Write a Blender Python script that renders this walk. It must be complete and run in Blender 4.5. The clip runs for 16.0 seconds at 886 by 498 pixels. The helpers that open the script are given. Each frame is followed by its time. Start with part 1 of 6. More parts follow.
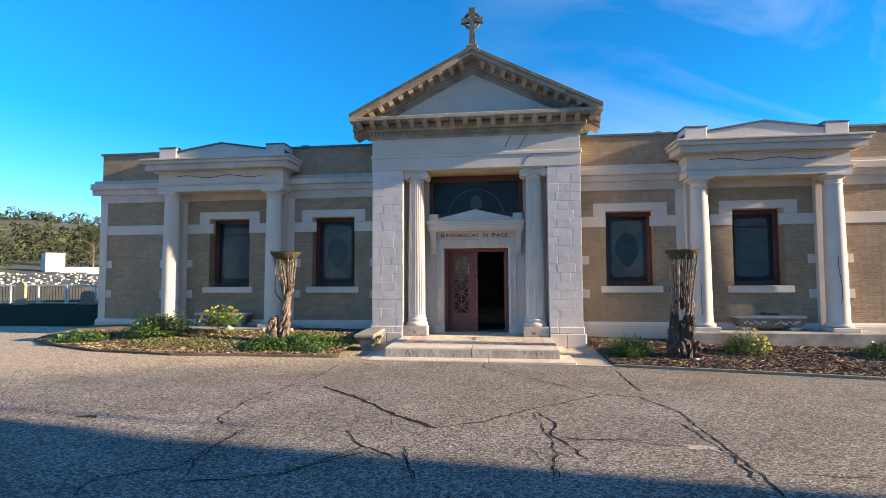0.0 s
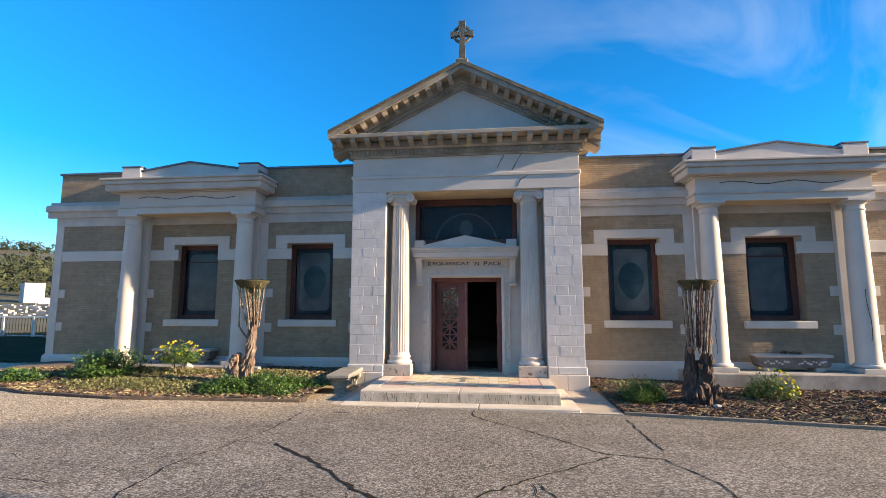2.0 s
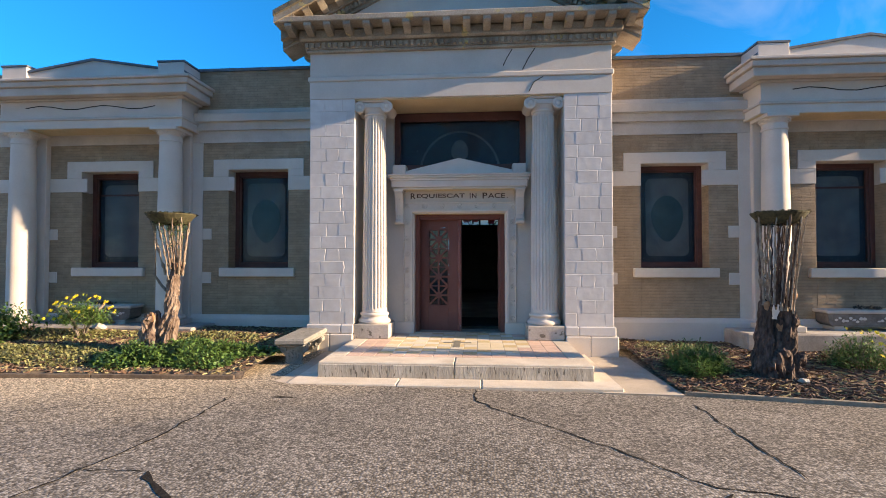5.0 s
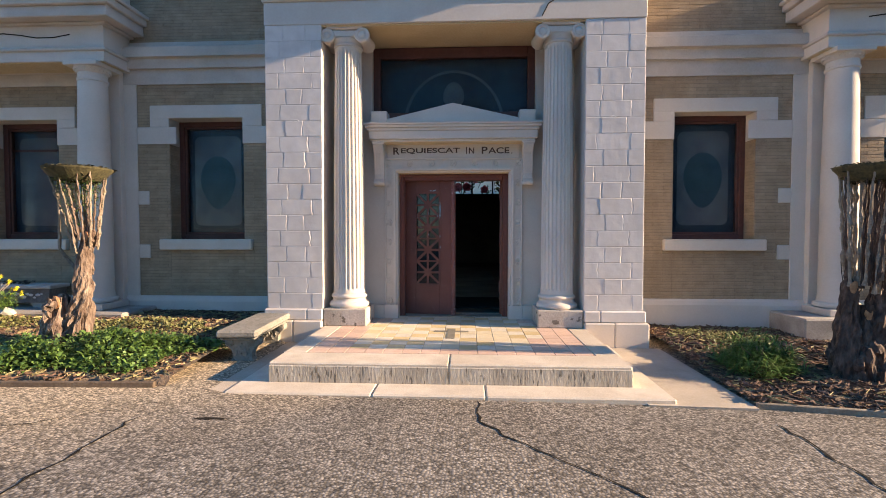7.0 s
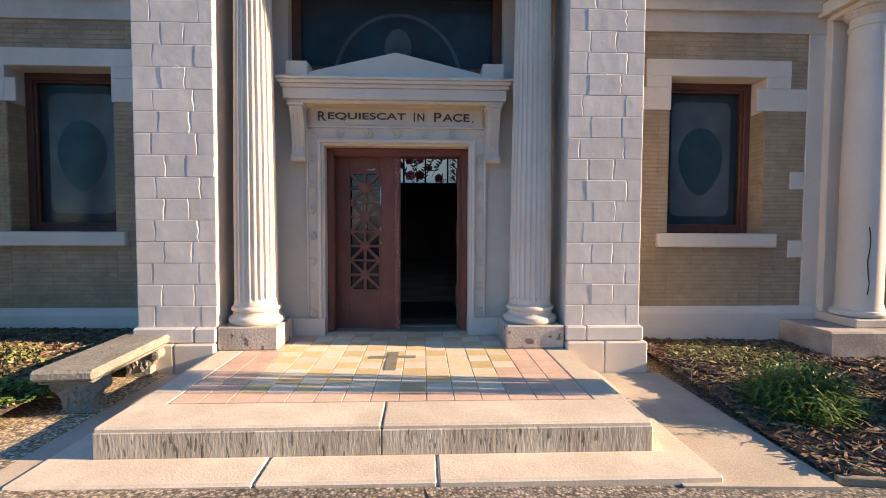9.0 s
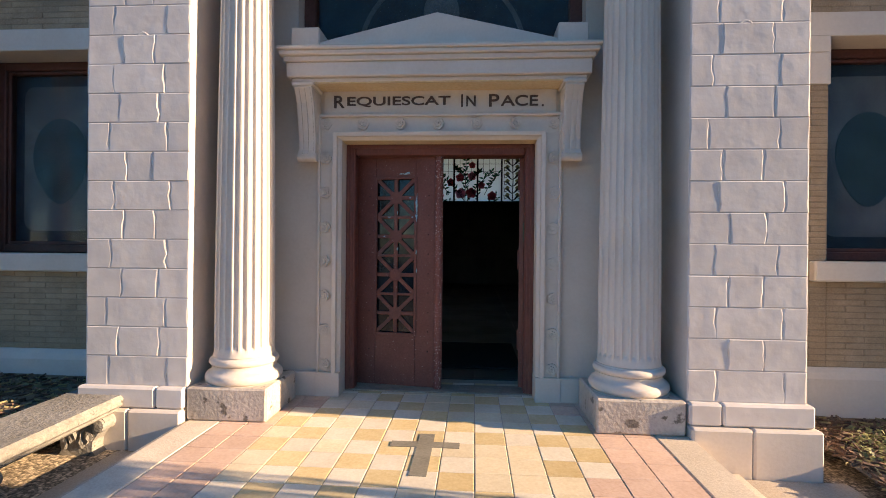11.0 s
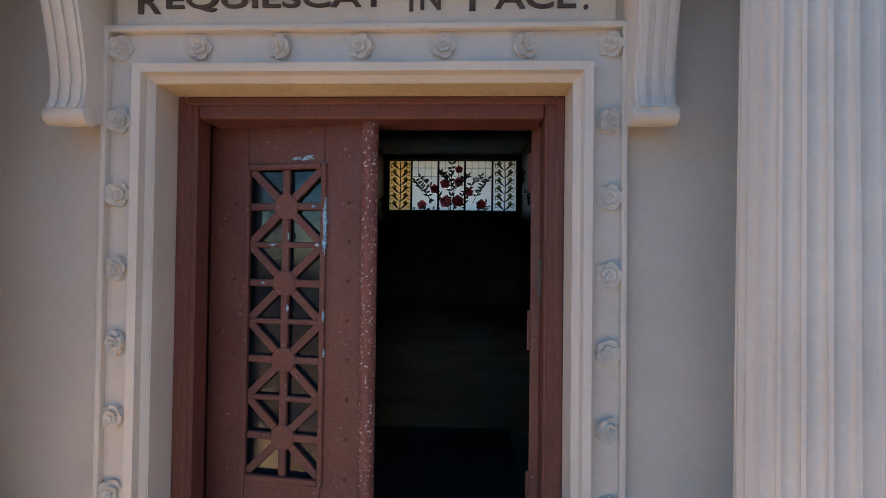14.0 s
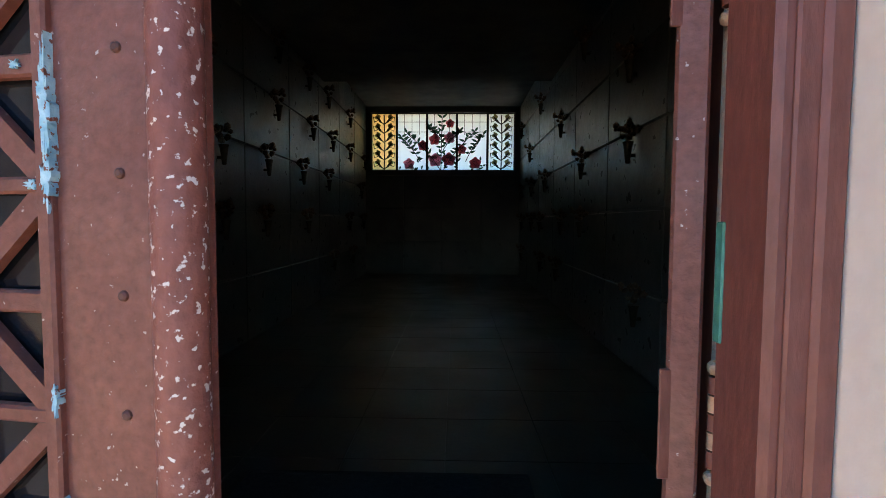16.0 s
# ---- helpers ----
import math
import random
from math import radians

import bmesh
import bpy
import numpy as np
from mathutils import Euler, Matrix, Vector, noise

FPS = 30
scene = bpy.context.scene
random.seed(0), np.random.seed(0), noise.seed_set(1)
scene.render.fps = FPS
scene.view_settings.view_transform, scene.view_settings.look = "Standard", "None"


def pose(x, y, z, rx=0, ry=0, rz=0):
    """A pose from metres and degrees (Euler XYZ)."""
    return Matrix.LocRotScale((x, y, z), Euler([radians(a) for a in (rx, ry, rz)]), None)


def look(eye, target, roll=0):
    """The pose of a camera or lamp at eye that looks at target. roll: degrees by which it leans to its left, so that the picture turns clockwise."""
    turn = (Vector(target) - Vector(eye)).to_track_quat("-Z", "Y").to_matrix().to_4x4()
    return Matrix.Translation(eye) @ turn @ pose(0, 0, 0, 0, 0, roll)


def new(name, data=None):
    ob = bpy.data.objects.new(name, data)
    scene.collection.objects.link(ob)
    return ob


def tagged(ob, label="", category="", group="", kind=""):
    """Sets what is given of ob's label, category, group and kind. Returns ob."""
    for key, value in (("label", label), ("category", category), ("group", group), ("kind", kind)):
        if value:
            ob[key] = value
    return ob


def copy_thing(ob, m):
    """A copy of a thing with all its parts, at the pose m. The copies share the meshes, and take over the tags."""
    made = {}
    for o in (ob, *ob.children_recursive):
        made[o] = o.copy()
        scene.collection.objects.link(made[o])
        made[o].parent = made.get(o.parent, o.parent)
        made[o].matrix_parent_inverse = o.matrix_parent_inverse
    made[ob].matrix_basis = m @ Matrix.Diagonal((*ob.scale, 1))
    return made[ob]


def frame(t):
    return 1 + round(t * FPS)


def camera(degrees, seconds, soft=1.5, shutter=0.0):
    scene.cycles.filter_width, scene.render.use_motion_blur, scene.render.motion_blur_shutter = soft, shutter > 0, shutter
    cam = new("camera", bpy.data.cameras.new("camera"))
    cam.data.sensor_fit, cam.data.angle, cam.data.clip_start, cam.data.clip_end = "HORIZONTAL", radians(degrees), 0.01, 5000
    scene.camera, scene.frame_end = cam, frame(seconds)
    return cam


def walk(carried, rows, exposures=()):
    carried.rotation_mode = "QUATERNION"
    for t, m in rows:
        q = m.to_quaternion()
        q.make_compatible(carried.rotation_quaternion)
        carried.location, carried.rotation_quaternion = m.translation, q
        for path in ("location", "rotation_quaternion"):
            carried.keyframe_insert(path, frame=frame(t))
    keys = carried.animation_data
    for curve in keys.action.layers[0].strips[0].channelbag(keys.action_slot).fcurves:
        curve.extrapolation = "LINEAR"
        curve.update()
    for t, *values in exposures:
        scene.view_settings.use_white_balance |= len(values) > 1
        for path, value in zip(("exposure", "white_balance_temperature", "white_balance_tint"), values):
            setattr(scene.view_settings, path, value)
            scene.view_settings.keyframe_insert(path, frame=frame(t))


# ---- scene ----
cam = camera(84.8, 16.0, 0.9)
PATH = [
    (0, (0.654, -11.078, 1.699), (0.408, -9.096, 1.806), -0.3),
    (0.5, (0.731, -10.849, 1.678), (0.497, -8.866, 1.795), -0.3),
    (1, (0.639, -10.612, 1.661), (0.401, -8.631, 1.796), -0.3),
    (1.5, (0.614, -10.346, 1.664), (0.385, -8.370, 1.875), -0.2),
    (2, (0.673, -10.000, 1.676), (0.455, -8.027, 1.919), -0.0),
    (2.5, (0.614, -9.683, 1.678), (0.398, -7.710, 1.918), 0.1),
    (3, (0.529, -9.331, 1.616), (0.322, -7.351, 1.803), -0.0),
    (3.5, (0.497, -8.902, 1.542), (0.324, -6.916, 1.697), 0.0),
    (4, (0.386, -8.540, 1.551), (0.231, -6.549, 1.662), -0.1),
    (4.2, (0.359, -8.344, 1.557), (0.196, -6.353, 1.655), -0.0),
    (6.5, (0.308, -6.545, 1.510), (0.203, -4.548, 1.471), 0.0),
    (7, (0.205, -6.161, 1.496), (0.103, -4.165, 1.434), -0.0),
    (7.5, (0.265, -5.795, 1.471), (0.190, -3.799, 1.379), -0.1),
    (8, (0.290, -5.373, 1.494), (0.257, -3.376, 1.385), -0.1),
    (8.5, (0.208, -4.988, 1.496), (0.235, -2.992, 1.380), 0.1),
    (9, (0.278, -4.634, 1.487), (0.361, -2.638, 1.395), 0.2),
    (9.2, (0.310, -4.480, 1.496), (0.377, -2.483, 1.425), 0.1),
    (11.3, (0.285, -3.019, 1.497), (0.148, -1.024, 1.513), 0.6),
    (11.5, (0.257, -2.903, 1.532), (0.133, -0.907, 1.570), 0.6),
    (12, (0.281, -2.593, 1.530), (0.194, -0.597, 1.631), 0.8),
    (12.5, (0.329, -2.221, 1.538), (0.195, -0.227, 1.619), 0.7),
    (13, (0.273, -1.853, 1.545), (0.159, 0.142, 1.618), 0.7),
    (13.5, (0.323, -1.446, 1.520), (0.201, 0.550, 1.573), 0.8),
    (14, (0.389, -1.136, 1.714), (0.299, 0.862, 1.745), 0.7),
    (14.5, (0.299, -0.838, 1.710), (0.216, 1.160, 1.714), 0.6),
    (15, (0.294, -0.537, 1.720), (0.232, 1.462, 1.689), 0.2),
    (15.5, (0.386, -0.134, 1.728), (0.327, 1.863, 1.645), 0.6),
    (16, (0.350, 0.227, 1.708), (0.299, 2.223, 1.596), 0.3),
]
EXPOSURE = [(0, 1.4, 7400, 12), (4.2, 1.4, 7600, 13), (6.3, 1.42, 8000, 16), (9.2, 1.47, 8300, 17), (12.5, 1.36, 8700, 20), (14.0, 1.88, 8900, 20), (14.5, 2.24, 9000, 20), (15.5, 2.8, 9000, 19), (16, 3.2, 9000, 18)]
walk(cam, [(t, look(eye, target, roll)) for t, eye, target, roll in PATH], EXPOSURE)

# ---------------------------------------------------------------- light
SUN_WAY = Vector((-1.0, 0.075, -0.30)).normalized()
sun = new("sun", bpy.data.lights.new("sun", "SUN"))
sun.data.energy, sun.data.angle, sun.data.color = 5.0, radians(0.5), (1.0, 0.84, 0.64)
sun.rotation_mode = "QUATERNION"
sun.rotation_quaternion = SUN_WAY.to_track_quat("-Z", "Y")
world = bpy.data.worlds.new("sky")
scene.world = world
world.use_nodes = True
wn, wl = world.node_tree.nodes, world.node_tree.links
back = wn["Background"]
sky = wn.new("ShaderNodeTexSky")
sky.sky_type, sky.sun_disc = "NISHITA", False
sky.sun_elevation = math.asin(-SUN_WAY.z)
sky.sun_rotation = -math.atan2(-SUN_WAY.x, -SUN_WAY.y)
sky.air_density, sky.dust_density, sky.ozone_density = 1.0, 0.05, 6.0
back.inputs["Strength"].default_value = 0.085
# thin cirrus
wtc = wn.new("ShaderNodeTexCoord")
wmap = wn.new("ShaderNodeMapping")
wmap.inputs["Rotation"].default_value = (0.3, 0.5, 0.6)
wmap.inputs["Scale"].default_value = (0.9, 5.0, 2.6)
wno = wn.new("ShaderNodeTexNoise")
wno.inputs["Scale"].default_value, wno.inputs["Detail"].default_value, wno.inputs["Distortion"].default_value = 1.3, 7, 0.7
wra = wn.new("ShaderNodeMapRange")
wra.inputs["From Min"].default_value, wra.inputs["From Max"].default_value, wra.inputs["To Max"].default_value = 0.40, 0.85, 0.5
wmx = wn.new("ShaderNodeMix")
wmx.data_type = "RGBA"
wmx.inputs["B"].default_value = (7.2, 7.5, 7.7, 1)
wl.new(wtc.outputs["Generated"], wmap.inputs["Vector"])
wl.new(wmap.outputs["Vector"], wno.inputs["Vector"])
wl.new(wno.outputs["Fac"], wra.inputs["Value"])
wsp = wn.new("ShaderNodeSeparateXYZ")
wgr = wn.new("ShaderNodeMapRange")
wgr.inputs["From Min"].default_value, wgr.inputs["From Max"].default_value = -0.1, 0.5
wmu = wn.new("ShaderNodeMath")
wmu.operation = "MULTIPLY"
wl.new(wtc.outputs["Generated"], wsp.inputs["Vector"])
wl.new(wsp.outputs["X"], wgr.inputs["Value"])
wl.new(wra.outputs["Result"], wmu.inputs[0])
wl.new(wgr.outputs["Result"], wmu.inputs[1])
wl.new(wmu.outputs[0], wmx.inputs["Factor"])
whs = wn.new("ShaderNodeHueSaturation")
whs.inputs["Saturation"].default_value, whs.inputs["Value"].default_value = 1.26, 1.48
wl.new(sky.outputs["Color"], whs.inputs["Color"])
wl.new(whs.outputs["Color"], wmx.inputs["A"])
wl.new(wmx.outputs["Result"], back.inputs["Color"])


# ---------------------------------------------------------------- materials
def rgb(c):
    return (*c, 1.0)


def mat(name, a, b, scale=6.0, rough=0.8, bump=0.3, fine=60.0, big=0.6, tint=None, metal=0.0, vary=0.0, stretch=(1, 1, 1), dist=0.01, spots=None, spot_scale=9.0, spot_cut=0.62, island=False, spec=0.5, grain=0.38):
    """Two-scale procedural surface: a to b by noise, tint in large stains, spots of wear, fine relief."""
    m = bpy.data.materials.new(name)
    m.use_nodes = True
    n, l = m.node_tree.nodes, m.node_tree.links
    bs = n["Principled BSDF"]
    bs.inputs["Metallic"].default_value = metal
    bs.inputs["Specular IOR Level"].default_value = spec
    geo = n.new("ShaderNodeNewGeometry")
    mp = n.new("ShaderNodeMapping")
    mp.inputs["Scale"].default_value = stretch
    l.new(geo.outputs["Position"], mp.inputs["Vector"])

    def noi(s, detail=5, vec=mp.outputs["Vector"]):
        t = n.new("ShaderNodeTexNoise")
        t.inputs["Scale"].default_value, t.inputs["Detail"].default_value = s, detail
        l.new(vec, t.inputs["Vector"])
        return t.outputs["Fac"]

    def mix(fac, x, y, kind="MIX"):
        k = n.new("ShaderNodeMix")
        k.data_type, k.blend_type = "RGBA", kind
        for sock, v in (("Factor", fac), ("A", x), ("B", y)):
            if isinstance(v, (tuple, float, int)):
                k.inputs[sock].default_value = v
            else:
                l.new(v, k.inputs[sock])
        return k.outputs["Result"]

    def span(v, lo, hi, to=1.0, base=0.0):
        r = n.new("ShaderNodeMapRange")
        r.inputs["From Min"].default_value, r.inputs["From Max"].default_value = lo, hi
        r.inputs["To Min"].default_value, r.inputs["To Max"].default_value = base, to
        l.new(v, r.inputs["Value"])
        return r.outputs["Result"]

    col = mix(span(noi(scale), 0.32, 0.68), rgb(a), rgb(b))
    if tint:
        col = mix(span(noi(big), 0.42, 0.7, 0.75), col, rgb(tint))
    if spots:
        col = mix(span(noi(spot_scale, 7), spot_cut, spot_cut + 0.04), col, rgb(spots))
    col = mix(grain, col, mix(span(noi(fine, 3), 0.3, 0.7), (0.25, 0.25, 0.25, 1), (0.75, 0.75, 0.75, 1)), "SOFT_LIGHT")
    if vary or island:
        src = geo.outputs["Random Per Island"] if island else n.new("ShaderNodeObjectInfo").outputs["Random"]
        h = n.new("ShaderNodeHueSaturation")
        l.new(span(src, 0, 1, 1 + vary, 1 - vary), h.inputs["Value"])
        l.new(col, h.inputs["Color"])
        col = h.outputs["Color"]
    l.new(col, bs.inputs["Base Color"])
    l.new(span(noi(scale * 2.3), 0.3, 0.7, min(1, rough + 0.1), max(0.02, rough - 0.1)), bs.inputs["Roughness"])
    if bump:
        bp = n.new("ShaderNodeBump")
        bp.inputs["Strength"].default_value, bp.inputs["Distance"].default_value = bump, dist
        l.new(noi(fine, 6), bp.inputs["Height"])
        l.new(bp.outputs["Normal"], bs.inputs["Normal"])
    return m


STONE = mat("painted_stone", (0.615, 0.55, 0.49), (0.675, 0.605, 0.54), 3, 0.8, 0.08, 45, 0.9, (0.565, 0.50, 0.445), grain=0.14)
SOFFIT = mat("ochre_soffit_paint", (0.60, 0.46, 0.28), (0.68, 0.54, 0.34), 3, 0.75, 0.1, 45, 0.7, (0.55, 0.43, 0.28))
TRIM = mat("weathered_stone_trim", (0.53, 0.47, 0.42), (0.62, 0.555, 0.50), 4, 0.8, 0.12, 50, 0.9, (0.40, 0.36, 0.31), grain=0.2)
BLOCK = mat("pier_stone_block", (0.605, 0.56, 0.535), (0.70, 0.655, 0.625), 5, 0.8, 0.2, 9, 1.2, (0.56, 0.52, 0.50), vary=0.05, dist=0.02, grain=0.2)
JOINT = mat("stone_joint", (0.60, 0.555, 0.52), (0.68, 0.635, 0.60), 8, 0.9, 0.3, 60)
OLD_TRIM = mat("lichen_stone", (0.36, 0.30, 0.235), (0.48, 0.41, 0.33), 3, 0.85, 0.3, 40, 1.6, (0.15, 0.12, 0.085), spots=(0.50, 0.40, 0.20), spot_scale=5, spot_cut=0.63)
DARK_STONE = mat("dark_lichen_stone", (0.14, 0.12, 0.085), (0.23, 0.195, 0.14), 7, 0.9, 0.4, 40, 1.5, (0.08, 0.07, 0.05))
PEDESTAL = mat("stained_pedestal_stone", (0.47, 0.42, 0.37), (0.58, 0.51, 0.45), 7, 0.85, 0.5, 40, 3.5, (0.30, 0.26, 0.22), spots=(0.16, 0.14, 0.12), spot_scale=9, spot_cut=0.62)
BRICK = mat("tan_roman_brick", (0.33, 0.243, 0.162), (0.42, 0.312, 0.213), 9, 0.85, 0.35, 90, 1.2, (0.255, 0.19, 0.13), vary=0.09, island=True)
MORTAR = mat("brick_mortar", (0.25, 0.19, 0.13), (0.31, 0.235, 0.165), 9, 0.95, 0.3, 80)
STEP = mat("worn_step_stone", (0.60, 0.51, 0.41), (0.72, 0.625, 0.51), 5, 0.8, 0.25, 70, 1.0, (0.50, 0.42, 0.33))
RISER = mat("weathered_step_riser", (0.42, 0.37, 0.30), (0.60, 0.53, 0.44), 16, 0.9, 0.5, 60, 3.0, (0.30, 0.26, 0.21), stretch=(1, 1, 0.22), spots=(0.16, 0.14, 0.115), spot_scale=34, spot_cut=0.60)
CONCRETE = mat("old_concrete", (0.45, 0.375, 0.29), (0.55, 0.46, 0.365), 4, 0.9, 0.3, 90, 0.9, (0.37, 0.31, 0.25))
PODIUM = mat("stained_podium_concrete", (0.30, 0.265, 0.24), (0.44, 0.40, 0.36), 4, 0.9, 0.3, 60, 2.2, (0.16, 0.14, 0.125))
TROUGH = mat("blackened_trough_stone", (0.16, 0.13, 0.11), (0.26, 0.22, 0.19), 7, 0.9, 0.4, 50, 3, (0.10, 0.085, 0.075))
BENCH = mat("mossy_concrete_bench", (0.235, 0.22, 0.195), (0.33, 0.31, 0.275), 9, 0.9, 0.8, 45, 2.2, (0.16, 0.148, 0.125), spots=(0.12, 0.11, 0.09), spot_scale=22, spot_cut=0.64)
WOOD = mat("oxblood_painted_wood", (0.15, 0.046, 0.036), (0.19, 0.063, 0.049), 4, 0.55, 0.2, 70, 1.5, (0.155, 0.045, 0.035), stretch=(1, 1, 0.3))
WORN = mat("chipped_oxblood_wood", (0.15, 0.048, 0.038), (0.195, 0.068, 0.053), 4, 0.55, 0.3, 70, 1.5, (0.165, 0.05, 0.04), spots=(0.50, 0.42, 0.40), spot_scale=80, spot_cut=0.685)
EDGEWOOD = mat("badly_chipped_edge", (0.20, 0.06, 0.05), (0.245, 0.08, 0.062), 4, 0.6, 0.5, 50, 1.5, (0.165, 0.05, 0.045), spots=(0.66, 0.60, 0.58), spot_scale=85, spot_cut=0.605)
BLUEPAINT = mat("old_blue_paint", (0.14, 0.42, 0.56), (0.40, 0.66, 0.76), 45, 0.6, 0.6, 70, spots=(0.19, 0.06, 0.045), spot_scale=110, spot_cut=0.58)
GREENPAINT = mat("old_green_paint", (0.015, 0.16, 0.12), (0.03, 0.22, 0.17), 20, 0.6, 0.2, 70)
BARE = mat("bare_pale_wood", (0.50, 0.42, 0.33), (0.62, 0.54, 0.43), 20, 0.8, 0.3, 70)
BRASS = mat("worn_hinge_metal", (0.33, 0.19, 0.14), (0.5, 0.36, 0.26), 30, 0.5, 0.2, 90, metal=0.4)
WINFRAME = mat("dark_red_window_wood", (0.095, 0.032, 0.025), (0.14, 0.045, 0.034), 6, 0.6, 0.2, 60, 1.5, (0.07, 0.026, 0.022))
LETTER = mat("dark_bronze_letter", (0.07, 0.04, 0.03), (0.11, 0.065, 0.05), 20, 0.5, 0.1, 60, metal=0.3)
FLASH = mat("weathered_flashing", (0.09, 0.11, 0.13), (0.15, 0.17, 0.19), 5, 0.6, 0.2, 50, 1.0, (0.07, 0.09, 0.10), metal=0.2)
VENT = mat("galvanised_vent", (0.35, 0.36, 0.37), (0.48, 0.49, 0.50), 9, 0.5, 0.2, 50, metal=0.6)
ROOF = mat("roof_felt", (0.10, 0.095, 0.09), (0.16, 0.15, 0.14), 3, 0.95, 0.3, 40)
WHITE = mat("white_paint", (0.60, 0.59, 0.57), (0.70, 0.69, 0.67), 5, 0.7, 0.1, 50, 0.6, (0.45, 0.43, 0.40))
PALE = mat("pale_headstone", (0.22, 0.21, 0.19), (0.42, 0.40, 0.37), 2, 0.8, 0.2, 30, vary=0.45, island=True)
ROSESTONE = mat("red_granite", (0.17, 0.09, 0.075), (0.24, 0.13, 0.11), 30, 0.4, 0.1, 80)
TANSTONE = mat("tan_headstone", (0.30, 0.24, 0.165), (0.38, 0.31, 0.22), 9, 0.8, 0.2, 60)
# the shade lying on the lawn is worked into this near-black green
GRASS = mat("lawn_shade_in_colour", (0.014, 0.018, 0.005), (0.030, 0.033, 0.010), 2.5, 1.0, 0.6, 30, 0.25, (0.011, 0.018, 0.006), dist=0.05, spec=0.05)
SOIL = mat("dry_bed_soil", (0.13, 0.085, 0.055), (0.22, 0.155, 0.105), 8, 0.95, 0.8, 30, 1.4, (0.20, 0.16, 0.09), dist=0.03)
MULCH = mat("bark_mulch", (0.075, 0.04, 0.027), (0.20, 0.12, 0.085), 14, 0.9, 0.6, 60, vary=0.45, island=True)
STRAW = mat("dry_clippings", (0.25, 0.21, 0.10), (0.36, 0.31, 0.17), 14, 0.9, 0.4, 60, vary=0.35, island=True)
LEAF = mat("green_leaf", (0.055, 0.12, 0.024), (0.115, 0.20, 0.048), 9, 0.5, 0.1, 50, vary=0.4, island=True)
LEAF_DRY = mat("olive_ground_leaf", (0.15, 0.155, 0.05), (0.22, 0.215, 0.085), 9, 0.65, 0.1, 50, vary=0.4, island=True)
PETAL = mat("yellow_petal", (0.78, 0.60, 0.02), (0.85, 0.70, 0.05), 20, 0.6, 0.05, 50)
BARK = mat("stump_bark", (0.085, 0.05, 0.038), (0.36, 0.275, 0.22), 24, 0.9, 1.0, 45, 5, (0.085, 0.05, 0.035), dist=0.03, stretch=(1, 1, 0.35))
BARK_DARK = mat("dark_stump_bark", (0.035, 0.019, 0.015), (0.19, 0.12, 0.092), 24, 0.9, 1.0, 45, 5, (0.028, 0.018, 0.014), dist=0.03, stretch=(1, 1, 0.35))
STEM = mat("pale_stem", (0.22, 0.175, 0.13), (0.38, 0.32, 0.255), 18, 0.9, 0.7, 40, 4, (0.15, 0.105, 0.075), dist=0.02)
CUT = mat("cut_wood_face", (0.33, 0.15, 0.07), (0.48, 0.25, 0.13), 20, 0.8, 0.3, 60)
CROWN = mat("clipped_dry_crown", (0.035, 0.032, 0.016), (0.075, 0.065, 0.03), 20, 0.9, 0.6, 40, vary=0.5, island=True)
CRACK = mat("asphalt_crack", (0.018, 0.016, 0.014), (0.035, 0.03, 0.026), 20, 1.0, 0.4, 60, spec=0.1)
PATCH = mat("bare_patch", (0.30, 0.262, 0.22), (0.44, 0.39, 0.33), 12, 0.95, 0.4, 60)
HILL = mat("dry_hillside", (0.075, 0.062, 0.034), (0.125, 0.10, 0.056), 0.03, 0.95, 0.3, 0.5, 0.012, (0.06, 0.065, 0.03), dist=1.0)
WOODS = mat("far_woods", (0.03, 0.042, 0.018), (0.06, 0.07, 0.03), 0.15, 0.95, 0.2, 2.0, vary=0.45, island=True)
# whitish marble; the dimness of the hall is put into its colour
MARBLE = mat("dimmed_crypt_marble", (0.105, 0.10, 0.092), (0.15, 0.143, 0.133), 3, 0.35, 0.05, 40, 0.8, (0.21, 0.20, 0.19), vary=0.05)
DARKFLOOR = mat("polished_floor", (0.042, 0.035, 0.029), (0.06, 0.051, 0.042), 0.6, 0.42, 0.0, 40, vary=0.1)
MAT_RUBBER = mat("black_doormat", (0.012, 0.012, 0.013), (0.025, 0.025, 0.027), 30, 0.95, 0.5, 120)
VASE = mat("bronze_vase", (0.05, 0.037, 0.022), (0.09, 0.065, 0.04), 20, 0.45, 0.1, 60, metal=0.7)
BOUQUET = mat("dried_bouquet", (0.10, 0.05, 0.035), (0.20, 0.12, 0.07), 30, 0.9, 0.3, 60, vary=0.5, island=True)
TILE = {
    "cream": mat("cream_tile", (0.70, 0.60, 0.43), (0.76, 0.67, 0.50), 8, 0.6, 0.08, 60, 1.5, (0.60, 0.49, 0.33), vary=0.08),
    "gold": mat("gold_tile", (0.64, 0.50, 0.28), (0.70, 0.57, 0.34), 8, 0.6, 0.08, 60, 1.5, (0.54, 0.39, 0.19), vary=0.08),
    "white": mat("white_tile", (0.70, 0.63, 0.51), (0.77, 0.70, 0.58), 8, 0.6, 0.08, 60, 1.5, (0.63, 0.56, 0.44), vary=0.06),
    "pink": mat("terracotta_tile", (0.62, 0.43, 0.335), (0.70, 0.505, 0.405), 8, 0.65, 0.08, 60, 1.5, (0.57, 0.385, 0.295), vary=0.09),
    "grey": mat("grey_tile", (0.20, 0.185, 0.15), (0.27, 0.25, 0.205), 8, 0.6, 0.08, 60),
}


